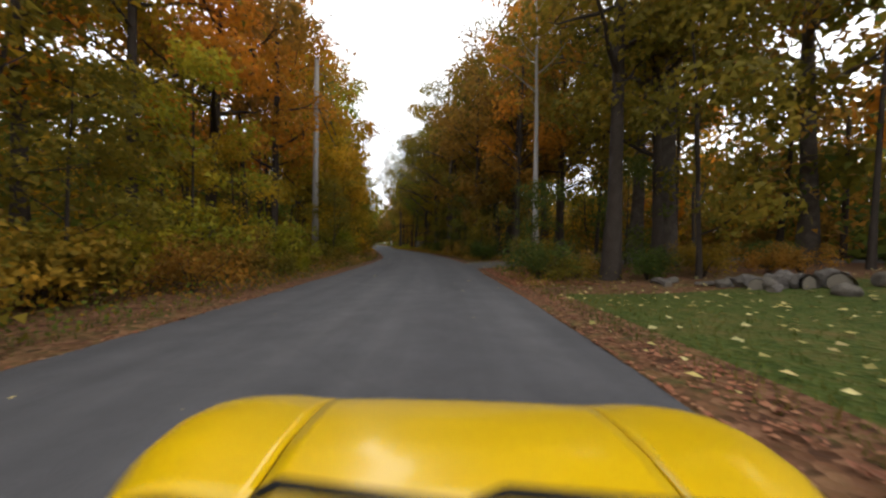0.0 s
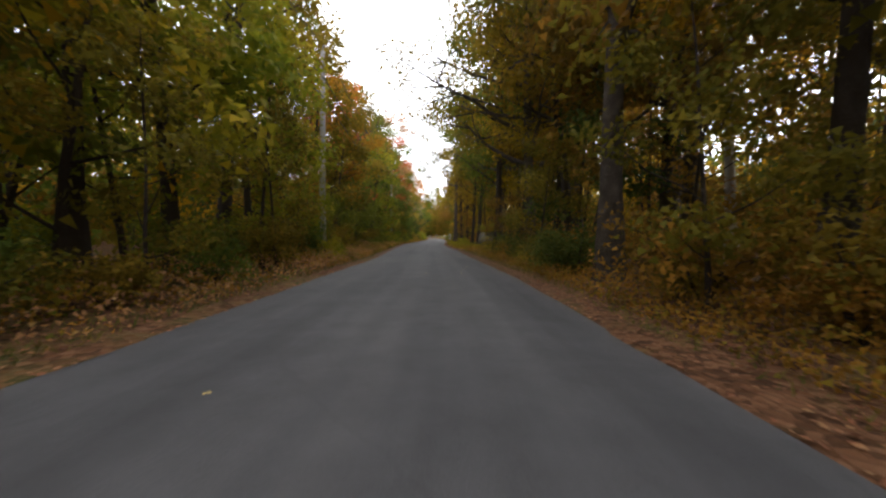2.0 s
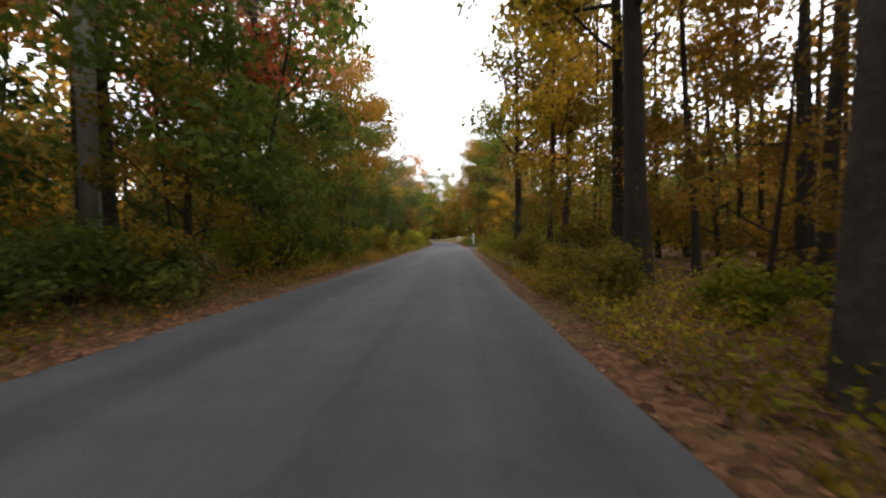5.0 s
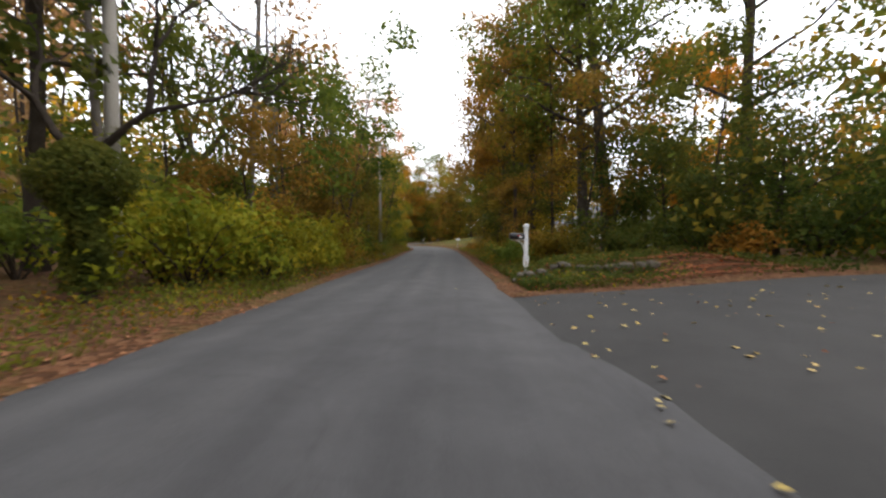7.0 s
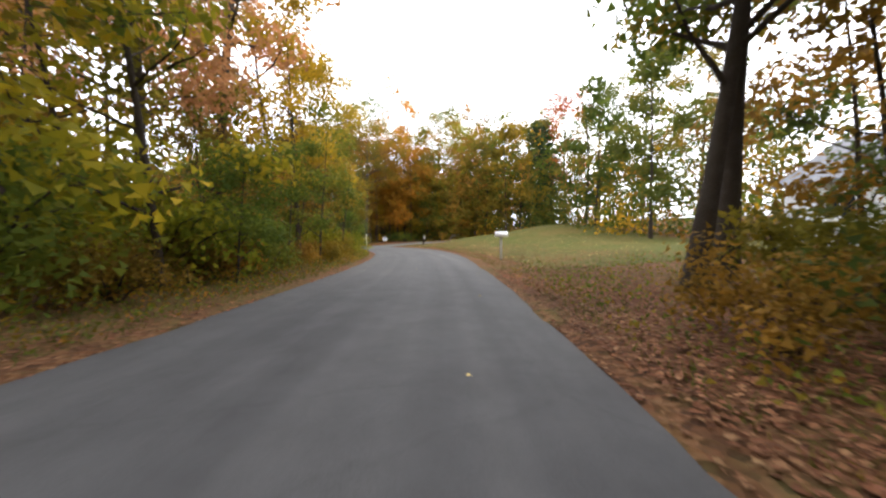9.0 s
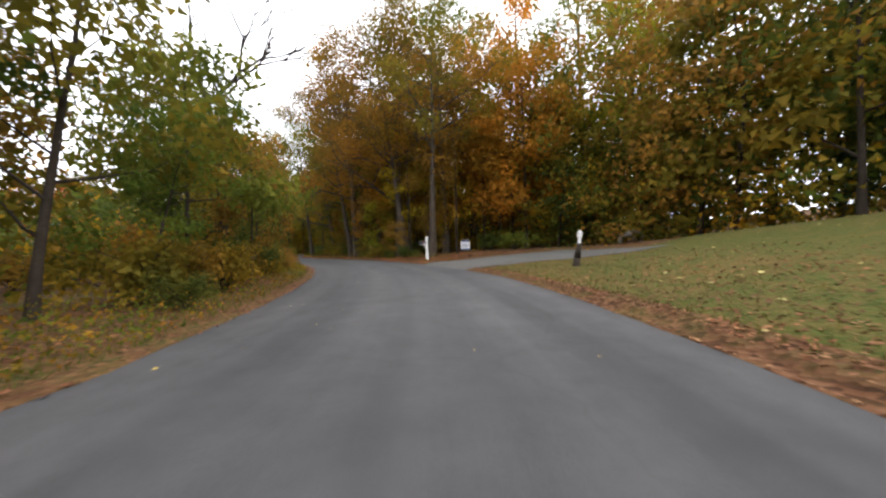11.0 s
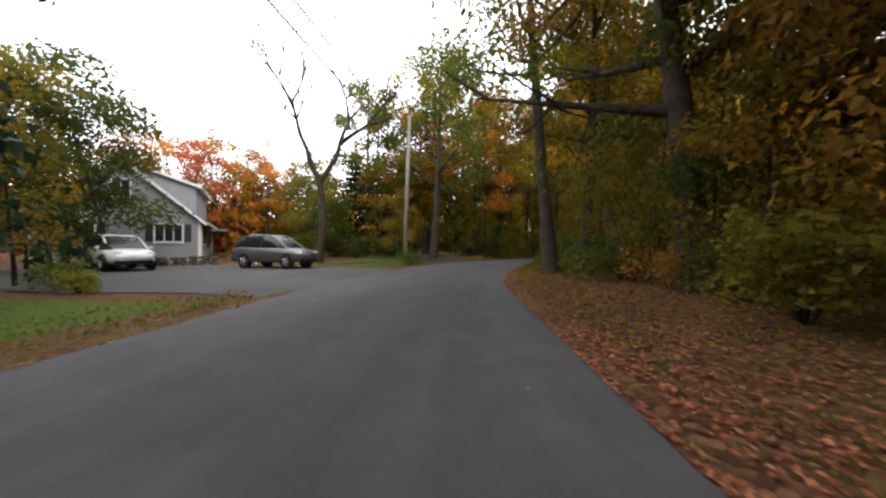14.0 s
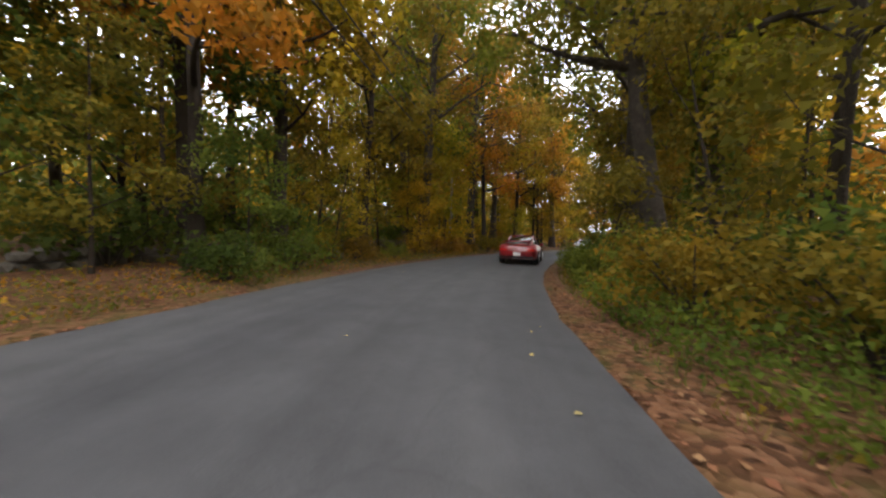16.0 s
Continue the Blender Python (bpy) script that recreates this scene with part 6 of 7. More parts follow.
COUPE_BODY = [(-2.12, 0.6, 0.42, 0.72), (-2.0, 0.76, 0.3, 0.84), (-1.6, 0.83, 0.22, 0.92), (-1.0, 0.85, 0.2, 0.9), (0, 0.82, 0.18, 0.86), (0.9, 0.82, 0.18, 0.84), (1.5, 0.8, 0.2, 0.78), (1.95, 0.72, 0.26, 0.66), (2.14, 0.5, 0.34, 0.54)]
COUPE_CABIN = [(-1.65, 0.55, 0.42, 0.84, 0.9), (-1.0, 0.66, 0.5, 0.86, 1.14), (-0.35, 0.7, 0.53, 0.85, 1.29), (0.2, 0.7, 0.53, 0.84, 1.29), (0.6, 0.68, 0.5, 0.82, 1.12), (1.0, 0.62, 0.46, 0.8, 0.84)]
RED_PAINT = paint("red_car_paint", (0.23, 0.007, 0.01))
SILVER = paint("silver_car_paint", (0.115, 0.117, 0.116), 0.35, 0.6)
WHITE_CAR = paint("white_car_paint", (0.6, 0.6, 0.59))
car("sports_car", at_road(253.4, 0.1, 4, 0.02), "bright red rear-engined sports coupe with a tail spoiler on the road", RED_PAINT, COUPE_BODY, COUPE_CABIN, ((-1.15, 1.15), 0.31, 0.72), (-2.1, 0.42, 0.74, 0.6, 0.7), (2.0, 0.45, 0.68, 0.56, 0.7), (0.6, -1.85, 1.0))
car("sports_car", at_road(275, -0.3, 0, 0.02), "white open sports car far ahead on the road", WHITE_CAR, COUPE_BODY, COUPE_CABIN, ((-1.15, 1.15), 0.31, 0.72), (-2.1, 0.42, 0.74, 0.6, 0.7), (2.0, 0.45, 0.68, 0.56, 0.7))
SUV_BODY = [(-2.28, 0.7, 0.5, 0.95), (-2.15, 0.84, 0.36, 1.05), (-1.4, 0.9, 0.3, 1.06), (0, 0.9, 0.28, 1.03), (0.9, 0.9, 0.28, 1.02), (1.4, 0.88, 0.3, 0.98), (2.0, 0.8, 0.36, 0.88), (2.3, 0.6, 0.46, 0.74)]
SUV_CABIN = [(-2.2, 0.74, 0.6, 1.02, 1.1), (-1.9, 0.78, 0.62, 1.03, 1.5), (-1.3, 0.8, 0.64, 1.03, 1.64), (-0.3, 0.8, 0.65, 1.02, 1.67), (0.3, 0.8, 0.63, 1.01, 1.6), (0.75, 0.78, 0.6, 1.0, 1.36), (1.3, 0.72, 0.56, 0.98, 1.02)]
suv_z = spot(-51.7, 197.2)
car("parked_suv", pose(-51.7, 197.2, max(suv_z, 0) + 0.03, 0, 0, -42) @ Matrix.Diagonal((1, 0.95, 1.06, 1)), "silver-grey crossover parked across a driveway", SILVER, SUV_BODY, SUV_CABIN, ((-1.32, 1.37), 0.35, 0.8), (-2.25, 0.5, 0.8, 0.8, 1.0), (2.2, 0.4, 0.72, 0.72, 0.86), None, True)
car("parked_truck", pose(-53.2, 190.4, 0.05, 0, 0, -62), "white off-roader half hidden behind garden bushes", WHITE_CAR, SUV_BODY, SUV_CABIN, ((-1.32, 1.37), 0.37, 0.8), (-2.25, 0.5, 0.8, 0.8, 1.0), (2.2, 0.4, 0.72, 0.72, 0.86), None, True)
KEEP += [(-51.7, 197.2, 2.6), (-51.5, 190.3, 2.4)]

# ---- garden planting before the house ----
DENSE = tree_meshes("garden_tree", 620, 7.4, 0.17, 0.16, 3.3, 9000, 0.15, "dark", 0.03, 16, 3, spread=0.75)
for x, y, size in ((-56.0, 187.6, 1.0), (-53.4, 186.2, 0.9), (-67.5, 208.5, 1.0)):
    KEEP.append((x, y, 2.0))
    plant("garden_tree", DENSE, x, y, "dense dark green round-headed tree before a house", "tree", 30, size, (0, 0), "garden planting")
for s, lat, size in ((116.5, 11.5, 0.65), (115.0, 15.5, 0.6), (118.5, 9.0, 0.62)):
    x, y = (float(v) for v in along(s, lat))
    KEEP.append((x, y, 1.5))
    plant("small_tree", DENSE, x, y, "dense dark green small tree behind a driveway", "tree", s * 40, size)
for k, (x, y, leaf, table, size, kind) in enumerate([(-43.5, 187.0, "dark", SAPLINGS, 1.0, "tree"), (-45.5, 190.2, "olive", SAPLINGS, 0.85, "tree"), (-47.0, 185.6, "dark", SAPLINGS, 1.1, "tree"), (-50.5, 184.5, "dark", TREES, 0.42, "tree"), (-54.4, 189.9, "dark", SAPLINGS, 1.5, "tree"), (-54.0, 187.8, "dark", SAPLINGS, 1.5, "tree"), (-53.2, 185.6, "olive", SAPLINGS, 1.5, "tree"), (-55.6, 186.4, "dark", SAPLINGS, 1.2, "tree"), (-41.0, 190.6, "green", SHRUBS, 0.55, "shrub"), (-39.2, 191.4, "olive", SHRUBS, 0.5, "shrub"), (-42.6, 192.4, "lime", SHRUBS, 0.4, "shrub"), (-43.8, 191.6, "green", SHRUBS, 0.5, "shrub"), (-37.6, 190.2, "brown", SHRUBS, 0.5, "shrub"), (-51.6, 205.3, "green", SHRUBS, 0.62, "shrub"), (-62.5, 197.2, "dark", SHRUBS, 1.2, "shrub"), (-63.5, 200.0, "green", SHRUBS, 1.25, "shrub"), (-64.5, 203.0, "dark", SHRUBS, 1.3, "shrub"), (-62.0, 204.5, "dark", SHRUBS, 1.2, "shrub"), (-65.5, 206.5, "green", SHRUBS, 1.3, "shrub"), (-61.0, 207.0, "dark", SHRUBS, 1.1, "shrub"), (-66.5, 199.0, "dark", SHRUBS, 1.5, "shrub"), (-62.5, 200.5, "olive", SAPLINGS, 1.2, "tree"), (-56.5, 206.5, "olive", SAPLINGS, 0.9, "tree")]):
    KEEP.append((x, y, 0.6))
    plant("garden_shrub" if kind == "shrub" else "small_tree", table[leaf][k % 2], x, y, f"{WORDS[leaf]} garden planting beside the driveway", kind, k * 77, size, (0, 0), "garden planting")

# ---- the yellow car at the start of the drive ----
YELLOW = paint("yellow_car_paint", (0.6, 0.375, 0.0), 0.3, 0.0, 0.5)
h0 = math.radians(-13.3)
cx0, cy0 = 0.03 * math.cos(h0), 0.03 * math.sin(h0)
yc = thing("yellow_car", pose(cx0, cy0, 0.0, 0, 0, -13.3), "bright yellow low sports car with a long sloping bonnet", "car")
HOOD_Y = [0.44, 0.6, 0.75, 0.9, 1.0, 1.1, 1.18, 1.25, 1.32, 1.4, 1.5, 1.6, 1.68]
HOOD_Z = [0.795, 0.775, 0.742, 0.7, 0.664, 0.622, 0.585, 0.549, 0.5, 0.43, 0.35, 0.27, 0.21]
HOOD_W = [0.63, 0.74, 0.82, 0.87, 0.89, 0.895, 0.885, 0.87, 0.85, 0.82, 0.77, 0.71, 0.65]


def hood_z(x, y):
    zc, w = float(np.interp(y, HOOD_Y, HOOD_Z)), float(np.interp(y, HOOD_Y, HOOD_W))
    t = abs(x) / w
    return zc - 0.012 * (t / 0.6) ** 2 + 0.016 * math.exp(-((t - 0.68) / 0.13) ** 2) - 0.3 * max(0.0, (t - 0.74) / 0.26) ** 2.2


def hood_patch(t0, t1, name, nx):
    bm = bmesh.new()
    rows = []
    for y in np.linspace(0.44, 1.6, 40):
        w = float(np.interp(y, HOOD_Y, HOOD_W))
        lo_, hi_ = (v if callable(v) else (lambda q, v=v: v * w) for v in (t0, t1))
        rows.append([bm.verts.new((x, y, hood_z(x, y))) for x in np.linspace(lo_(y), hi_(y), nx)])
    for a, b in zip(rows, rows[1:]):
        for k in range(nx - 1):
            bm.faces.new((a[k], a[k + 1], b[k + 1], b[k]))
    bmesh.ops.recalc_face_normals(bm, faces=bm.faces)
    bmesh.ops.solidify(bm, geom=list(bm.faces), thickness=0.012)
    return part(name, bm, YELLOW, yc, smooth=True)


seam = lambda y: 0.3 + 0.16 * (y - 0.44)
hood_patch(lambda y: -seam(y) + 0.003, lambda y: seam(y) - 0.003, "bonnet", 24)
hood_patch(-1.0, lambda y: -seam(y) - 0.003, "wing", 18)
hood_patch(lambda y: seam(y) + 0.003, 1.0, "wing", 18)
for k in range(3):
    bm = bmesh.new()
    y = 1.13 + k * 0.022
    prev = None
    for x in np.linspace(-0.3 + 0.02 * k, 0.3 - 0.02 * k, 13):
        a, b = bm.verts.new((x, y - 0.004, hood_z(x, y) + 0.002)), bm.verts.new((x, y + 0.004, hood_z(x, y + 0.004) + 0.002))
        if prev:
            bm.faces.new((prev[0], a, b, prev[1]))
        prev = (a, b)
    part("louvre", bm, DARK_METAL, yc)
bm = bmesh.new()
loft(bm, [body_ring(y, w, 0.18, z, 0.0) for y, w, z in ((-2.35, 0.5, 0.6), (-2.2, 0.78, 0.78), (-1.6, 0.86, 0.82), (-0.8, 0.87, 0.8), (0, 0.87, 0.74), (0.4, 0.86, 0.56), (0.9, 0.84, 0.42), (1.3, 0.74, 0.3), (1.6, 0.55, 0.25))])
bmesh.ops.recalc_face_normals(bm, faces=bm.faces)
part("body", bm, YELLOW, yc, smooth=True)
part("cowl", boxed(-0.68, 0.68, 0.3, 0.44, 0.6, 0.775, bevel=0.02), DARK_METAL, yc)
bm = bmesh.new()
loft(bm, [cabin_ring(*r) for r in ((-1.9, 0.6, 0.45, 0.76, 0.8), (-1.3, 0.68, 0.5, 0.76, 1.02), (-0.75, 0.7, 0.52, 0.76, 1.13), (-0.35, 0.7, 0.52, 0.76, 1.12), (0.0, 0.7, 0.56, 0.74, 0.99), (0.38, 0.68, 0.6, 0.7, 0.78))])
bmesh.ops.recalc_face_normals(bm, faces=bm.faces)
part("windscreen", bm, CAR_GLASS, yc, "dark curved glass", True)
for x0, x1, peak in ((-0.29, 0.0, -0.26), (0.0, 0.5, 0.05)):
    bm = bmesh.new()
    rod(bm, (x0, 0.435, 0.797), (peak, 0.44, 0.812), 0.006, 0.009, 8)
    rod(bm, (peak, 0.44, 0.812), (x1, 0.43, 0.797), 0.009, 0.006, 8)
    part("wiper", bm, RUBBER, yc, "black wiper arm")
for sgn in (-1, 1):
    wheel(yc, sgn * 0.74, -1.3, 0.3, 0.2)
    wheel(yc, sgn * 0.66, 1.0, 0.26, 0.18)
    part("head_lamp", boxed(*sorted((sgn * 0.4, sgn * 0.62)), 1.46, 1.6, 0.3, 0.36, bevel=0.02), LAMP_CLEAR, yc)

# what grows along each stretch: from, to, side, shrubs, saplings, trees
STRETCH = [
    (-25, 30, -1, "olive lime olive brown", "olive yellow olive lime", "orange yellow orange yellow brown"),
    (30, 60, -1, "lime olive green lime", "green lime olive", "green olive lime olive"),
    (60, 112, -1, "green olive dark lime", "green olive green dark", "olive green brown pink"),
    (112, 160, -1, "green lime olive brown", "green olive brown", "pink olive brown pink olive"),
    (160, 205, -1, "olive green dark brown", "olive brown dark green", "olive green yellow olive"),
    (205, 245, -1, "green olive dark", "olive green", "green olive green"),
    (245, 340, -1, "olive green brown", "olive yellow lime", "yellow olive orange olive"),
    (-25, 22, 1, "dark olive dark", "dark olive green", "olive brown olive orange"),
    (20, 57, 1, "dark olive dark brown", "dark olive brown", "brown olive yellow orange"),
    (57, 104, 1, "olive brown lime olive", "olive olive brown yellow", "olive orange brown olive brown"),
    (104, 150, 1, "olive dark green brown", "olive green brown yellow", "olive green orange olive"),
    (150, 190, 1, "dark olive green", "olive green olive", "olive brown olive green dark"),
    (190, 222, 1, "dark olive dark olive", "olive brown olive dark", "brown orange yellow olive brown"),
    (222, 340, 1, "green dark green olive", "green green olive", "yellow olive lime orange green"),
]


def stretch(s, side):
    for a, b, sd, *words in STRETCH:
        if sd == side and a <= s < b:
            return [w.split() for w in words]
    return [w.split() for w in STRETCH[6 if side < 0 else 13][3:]]


# how thickly trees stand where the woods are open to the sky
SPARSE = [(-1, 104, 150, 0.12), (1, 104, 148, 0.35), (1, 57, 104, 0.5), (-1, 165, 208, 0.15), (-1, 236, 262, 0.35), (1, 188, 226, 0.6), (1, 226, 262, 0.35)]


def thickness(s, side):
    return min([f for sd, a, b, f in SPARSE if sd == side and a <= s < b], default=1.0)


def row(side, s0, s1, step, near, far, table, which, name, words, category, sizes=(0.8, 1.2), room=0.5, always=False):
    pick = place_rng(side, s0, s1, step, near, far, which)
    s = s0
    while s < s1:
        s += step * pick.uniform(0.6, 1.4)
        edge = edge_r(s) if side > 0 else -edge_l(s)
        lat = side * (edge + pick.uniform(near, far))
        leaf = pick.choice(stretch(s, side)[which])
        size = pick.uniform(*sizes)
        chance, lean = pick.random(), (pick.uniform(-3, 3), pick.uniform(-3, 3))
        if table is SAPLINGS and abs(lat) < (3.0 if side < 0 else 2.2) + 1.5 * size:
            continue
        if table is SAPLINGS and side < 0 and 187 < s < 207:
            continue
        if leaf not in table or not clear(s, lat, room) or (which == 2 and not always and chance > thickness(s, side)):
            continue
        x, y = (float(v) for v in along(s, lat))
        if which == 2:
            KEEP.append((x, y, 0.5))
        plant(name, place_rng(x, y, 1).choice(table[leaf]), x, y, words.format(WORDS[leaf]), category, None, size, lean)


STEMS = {leaf: [tree_meshes("stem_" + leaf, 440 + 3 * i + k, 12 + 2 * k, 0.075, 0.55, 1.3, 420, 0.24, leaf, 0.03, 6, 1, spread=0.7) for k in range(2)] for i, leaf in enumerate(("olive", "yellow", "orange", "pink", "brown", "green"))}
for side, s0, s1, step in ((1, 58, 84, 0.8), (1, 62, 100, 1.6), (1, -10, 34, 2.6), (1, 36, 104, 1.7), (1, 118, 146, 2.6), (1, 190, 250, 2.2), (-1, 104, 150, 2.2), (-1, 50, 100, 4.0)):
    row(side, s0, s1, step, 4.0, 15, STEMS, 2, "slender_tree", "slender dark-stemmed {} tree among others", "tree", (0.85, 1.25), 0.2, always=True)
for side in (-1, 1):
    row(side, 262, 330, 5.0, 2.5, 7.5, TREES, 2, "tree", "tall {} tree where the road bends away", "tree", (0.9, 1.15), 0.3)
    row(side, 262, 330, 5.0, 7, 16, BACK, 2, "woodland_tree", "{} tree deeper in the woods", "tree", (0.9, 1.15), 0.3)
    row(side, -14, 262, 5.4, 3.4, 7.5, TREES, 2, "forest_tree", "slender {} forest tree beside the road", "tree", (0.75, 1.1), 0.4)
    row(side, -14, 262, 6.0, 7.5, 14, THIN, 2, "thin_tree", "thin-stemmed {} tree in the woods", "tree", (0.8, 1.2), 0.3)
    row(side, -14, 275, 6.5, 13, 22, BACK, 2, "woodland_tree", "{} tree deeper in the woods", "tree", (0.8, 1.15), 0.3)
    row(side, -12, 250, 4.6, 1.3, 2.6, SAPLINGS, 1, "sapling", "young {} sapling close to the road", "tree", (0.5, 0.8), 0.1)
    row(side, -12, 300, 3.0, 2.6, 6.5, SAPLINGS, 1, "sapling", "leafy {} sapling in the undergrowth", "tree", (0.7, 1.25), 0.2)
    for s0, s1 in ((-12, 160), (160, 212)) if side < 0 else ((22, 57), (118, 146), (195, 224), (227, 262)):
        row(side, s0, s1, 2.1, 1.9, 3.6, SHRUBS, 0, "bush", "dense {} bush under the trees", "shrub", (0.75, 1.15), 0.25)
    row(side, -12, 270, 2.3, 1.1, 2.6, SHRUBS, 0, "shrub", "tangled {} roadside shrub", "shrub", (0.42, 0.85), 0.35)
    row(side, 24 if side > 0 else 100, 262, 3.2, 5.0, 11, UNDER, 0, "undergrowth_shrub", "dense {} undergrowth shrub", "shrub", (0.6, 1.1), 0.2)
    row(side, -12, 275, 4.0, 3.4, 6.5, UNDER, 0, "undergrowth_shrub", "dense {} undergrowth shrub", "shrub", (0.7, 1.25), 0.35)

# the far woods: thin trunks and leaves that nobody could count
rng = np.random.default_rng(77)
wood_pieces, leaf_places, count = [], [], 0
while count < 420:
    s, lat = rng.uniform(-30, 345), rng.choice([-1, 1]) * rng.uniform(15, 60)
    if not clear(s, lat, 1.0):
        continue
    x, y = (float(v) for v in along(s, lat))
    s2, lat2 = to_road(x, y)
    if abs(lat2[0]) < 14 or (x + 60) ** 2 + (y - 188) ** 2 < 150:
        continue
    count += 1
    z, hgt = spot(x, y), rng.uniform(12, 19) * (0.45 if -115 < x < -50 and 160 < y < 204 else 1.0)
    wood_pieces.append(tube_rings(np.array([[x, y, z - 0.2], [x + rng.normal(0, 0.4), y + rng.normal(0, 0.4), z + hgt * 0.5], [x + rng.normal(0, 0.8), y + rng.normal(0, 0.8), z + hgt]]), rng.uniform(0.08, 0.2) * np.array([1.2, 0.8, 0.15]), 5))
    m = 150
    c = np.array([x, y, z + hgt * 0.66]) + rng.normal(0, 1, (m, 3)) * np.array([1.7, 1.7, hgt * 0.2])
    u = np.array([x, y, z + 1.5]) + rng.normal(0, 1, (40, 3)) * np.array([1.8, 1.8, 1.2])
    leaf_places.append((int(rng.choice([0, 0, 1, 4, 3, 3, 4])), np.concatenate([c, u])))
# thicket between the stems, in uneven mounds
count = 0
while count < 520:
    s, lat = rng.uniform(-25, 320), rng.choice([-1, 1]) * rng.uniform(9.5, 30)
    if not clear(s, lat, 1.2):
        continue
    x, y = (float(v) for v in along(s, lat))
    s2, lat2 = to_road(x, y)
    if abs(lat2[0]) < 9 or (x + 60) ** 2 + (y - 188) ** 2 < 200:
        continue
    count += 1
    hgt = rng.uniform(1.5, 8.5)
    c = np.array([x, y, spot(x, y)]) + np.column_stack([rng.normal(0, 1.5, (150, 2)), np.abs(rng.normal(0, 0.5, 150)) * hgt])
    leaf_places.append((int(rng.choice([0, 0, 3, 4, 5, 5, 1])), c))
# dense stands that close the view
def stand(n, s0, s1, lo_, hi_, h0, h1, colours, cards=170, wide=1.5):
    done = 0
    while done < n:
        s, lat = rng.uniform(s0, s1), rng.uniform(lo_, hi_)
        x, y = (float(v) for v in along(s, lat))
        s2, lat2 = to_road(x, y)
        done += 1
        if abs(lat2[0]) < 8 or (x - 25) ** 2 + (y - 149.5) ** 2 < 90 or (x + 64) ** 2 + (y - 193) ** 2 < 110 or ((x + 51) ** 2 + (y - 196) ** 2 < 60):
            continue
        if lat2[0] > 0 and 147 < s2[0] < 181 and lat2[0] < 17:
            continue
        hgt = rng.uniform(h0, h1)
        hubs = np.column_stack([rng.normal(0, wide, (cards // 13, 2)), rng.uniform(0, 1, cards // 13) ** 0.85 * hgt])
        c = np.array([x, y, spot(x, y)]) + hubs[rng.integers(0, len(hubs), cards)] + rng.normal(0, 0.5, (cards, 3)) * np.array([1, 1, 0.7])
        drift = (math.sin(x * 0.31 + 1) + math.sin(y * 0.37) + 2) / 4 + rng.normal(0, 0.09)
        leaf_places.append((colours[int(min(max(drift, 0), 0.999) * len(colours))], c))


stand(100, -16, 34, 14, 30, 4, 15, [0, 0, 3, 5, 1])
stand(60, 99, 118, 12, 27, 3, 8, [0, 4, 4, 5, 5])
stand(40, 114, 136, 9, 24, 3, 9, [0, 4, 4, 5, 3])
stand(150, 176, 202, 13, 30, 8, 22, [0, 5, 0, 4, 5, 3, 0], 400, 1.8)
stand(80, 150, 180, 20, 36, 6, 17, [0, 3, 5, 4, 0], 180, 1.8)
stand(130, 229, 262, -36, -15, 4, 12, [0, 4, 0, 1, 5], 190, 1.8)
stand(70, 160, 207, -24, -10, 2, 5.5, [0, 4, 5, 3])
stand(70, 104, 160, -24, -10, 2, 6, [0, 4, 4, 3])
stand(150, 22, 104, 9, 24, 2, 9, [0, 1, 3, 5, 0, 3])
stand(170, -14, 104, -24, -9, 2, 9, [0, 4, 0, 3, 1, 5])
stand(140, 192, 262, 9, 24, 2, 9, [0, 1, 3, 5, 0, 3])
stand(90, 258, 320, -22, -7, 3, 11, [0, 1, 4, 3])
stand(70, 262, 320, 7, 20, 3, 11, [0, 1, 4, 3])
stand(100, 45, 104, 17, 32, 3, 9, [0, 3, 5, 0, 1])
stand(90, 30, 104, -30, -12, 3, 9, [0, 3, 4, 0, 5])
stand(90, 140, 185, 26, 40, 8, 18, [0, 3, 5, 4])
# the depth of the woods, where stem stands behind stem
stand(170, -16, 104, 22, 34, 4, 10, [0, 3, 5, 0, 3], 130, 2.2)
stand(150, -16, 104, -36, -22, 4, 11, [0, 3, 4, 0], 130, 2.2)
stand(100, 188, 262, 22, 34, 4, 10, [0, 3, 5, 0, 3], 130, 2.2)
stand(90, 236, 320, -44, -22, 4, 10, [0, 4, 3, 0], 130, 2.2)
stand(60, 258, 330, 18, 34, 4, 11, [0, 4, 3, 0], 130, 2.2)
# the far belt of the woods, closing the view between the nearer stems
belt = 0
while belt < 900:
    s = rng.uniform(-40, 345)
    x, y = (float(v) for v in along(s, rng.choice([-1, 1]) * rng.uniform(33, 46)))
    s2, lat2 = to_road(x, y)
    belt += 1
    if abs(lat2[0]) < 28 or (x + 65) ** 2 + (y - 188) ** 2 < 120:
        continue
    hgt = 7 + 2.5 * math.sin(s * 0.21) + rng.uniform(-3, 2.5)
    c = np.array([x, y, spot(x, y)]) + np.column_stack([rng.normal(0, 2.4, (85, 2)), rng.uniform(0, 1, 85) * hgt * (0.6 if x < -50 and y < 204 else 1.0)])
    leaf_places.append((int(rng.choice([[0, 3, 5], [0, 4, 0], [3, 0, 1], [5, 3, 4]][int(s / 17) % 4])), c))
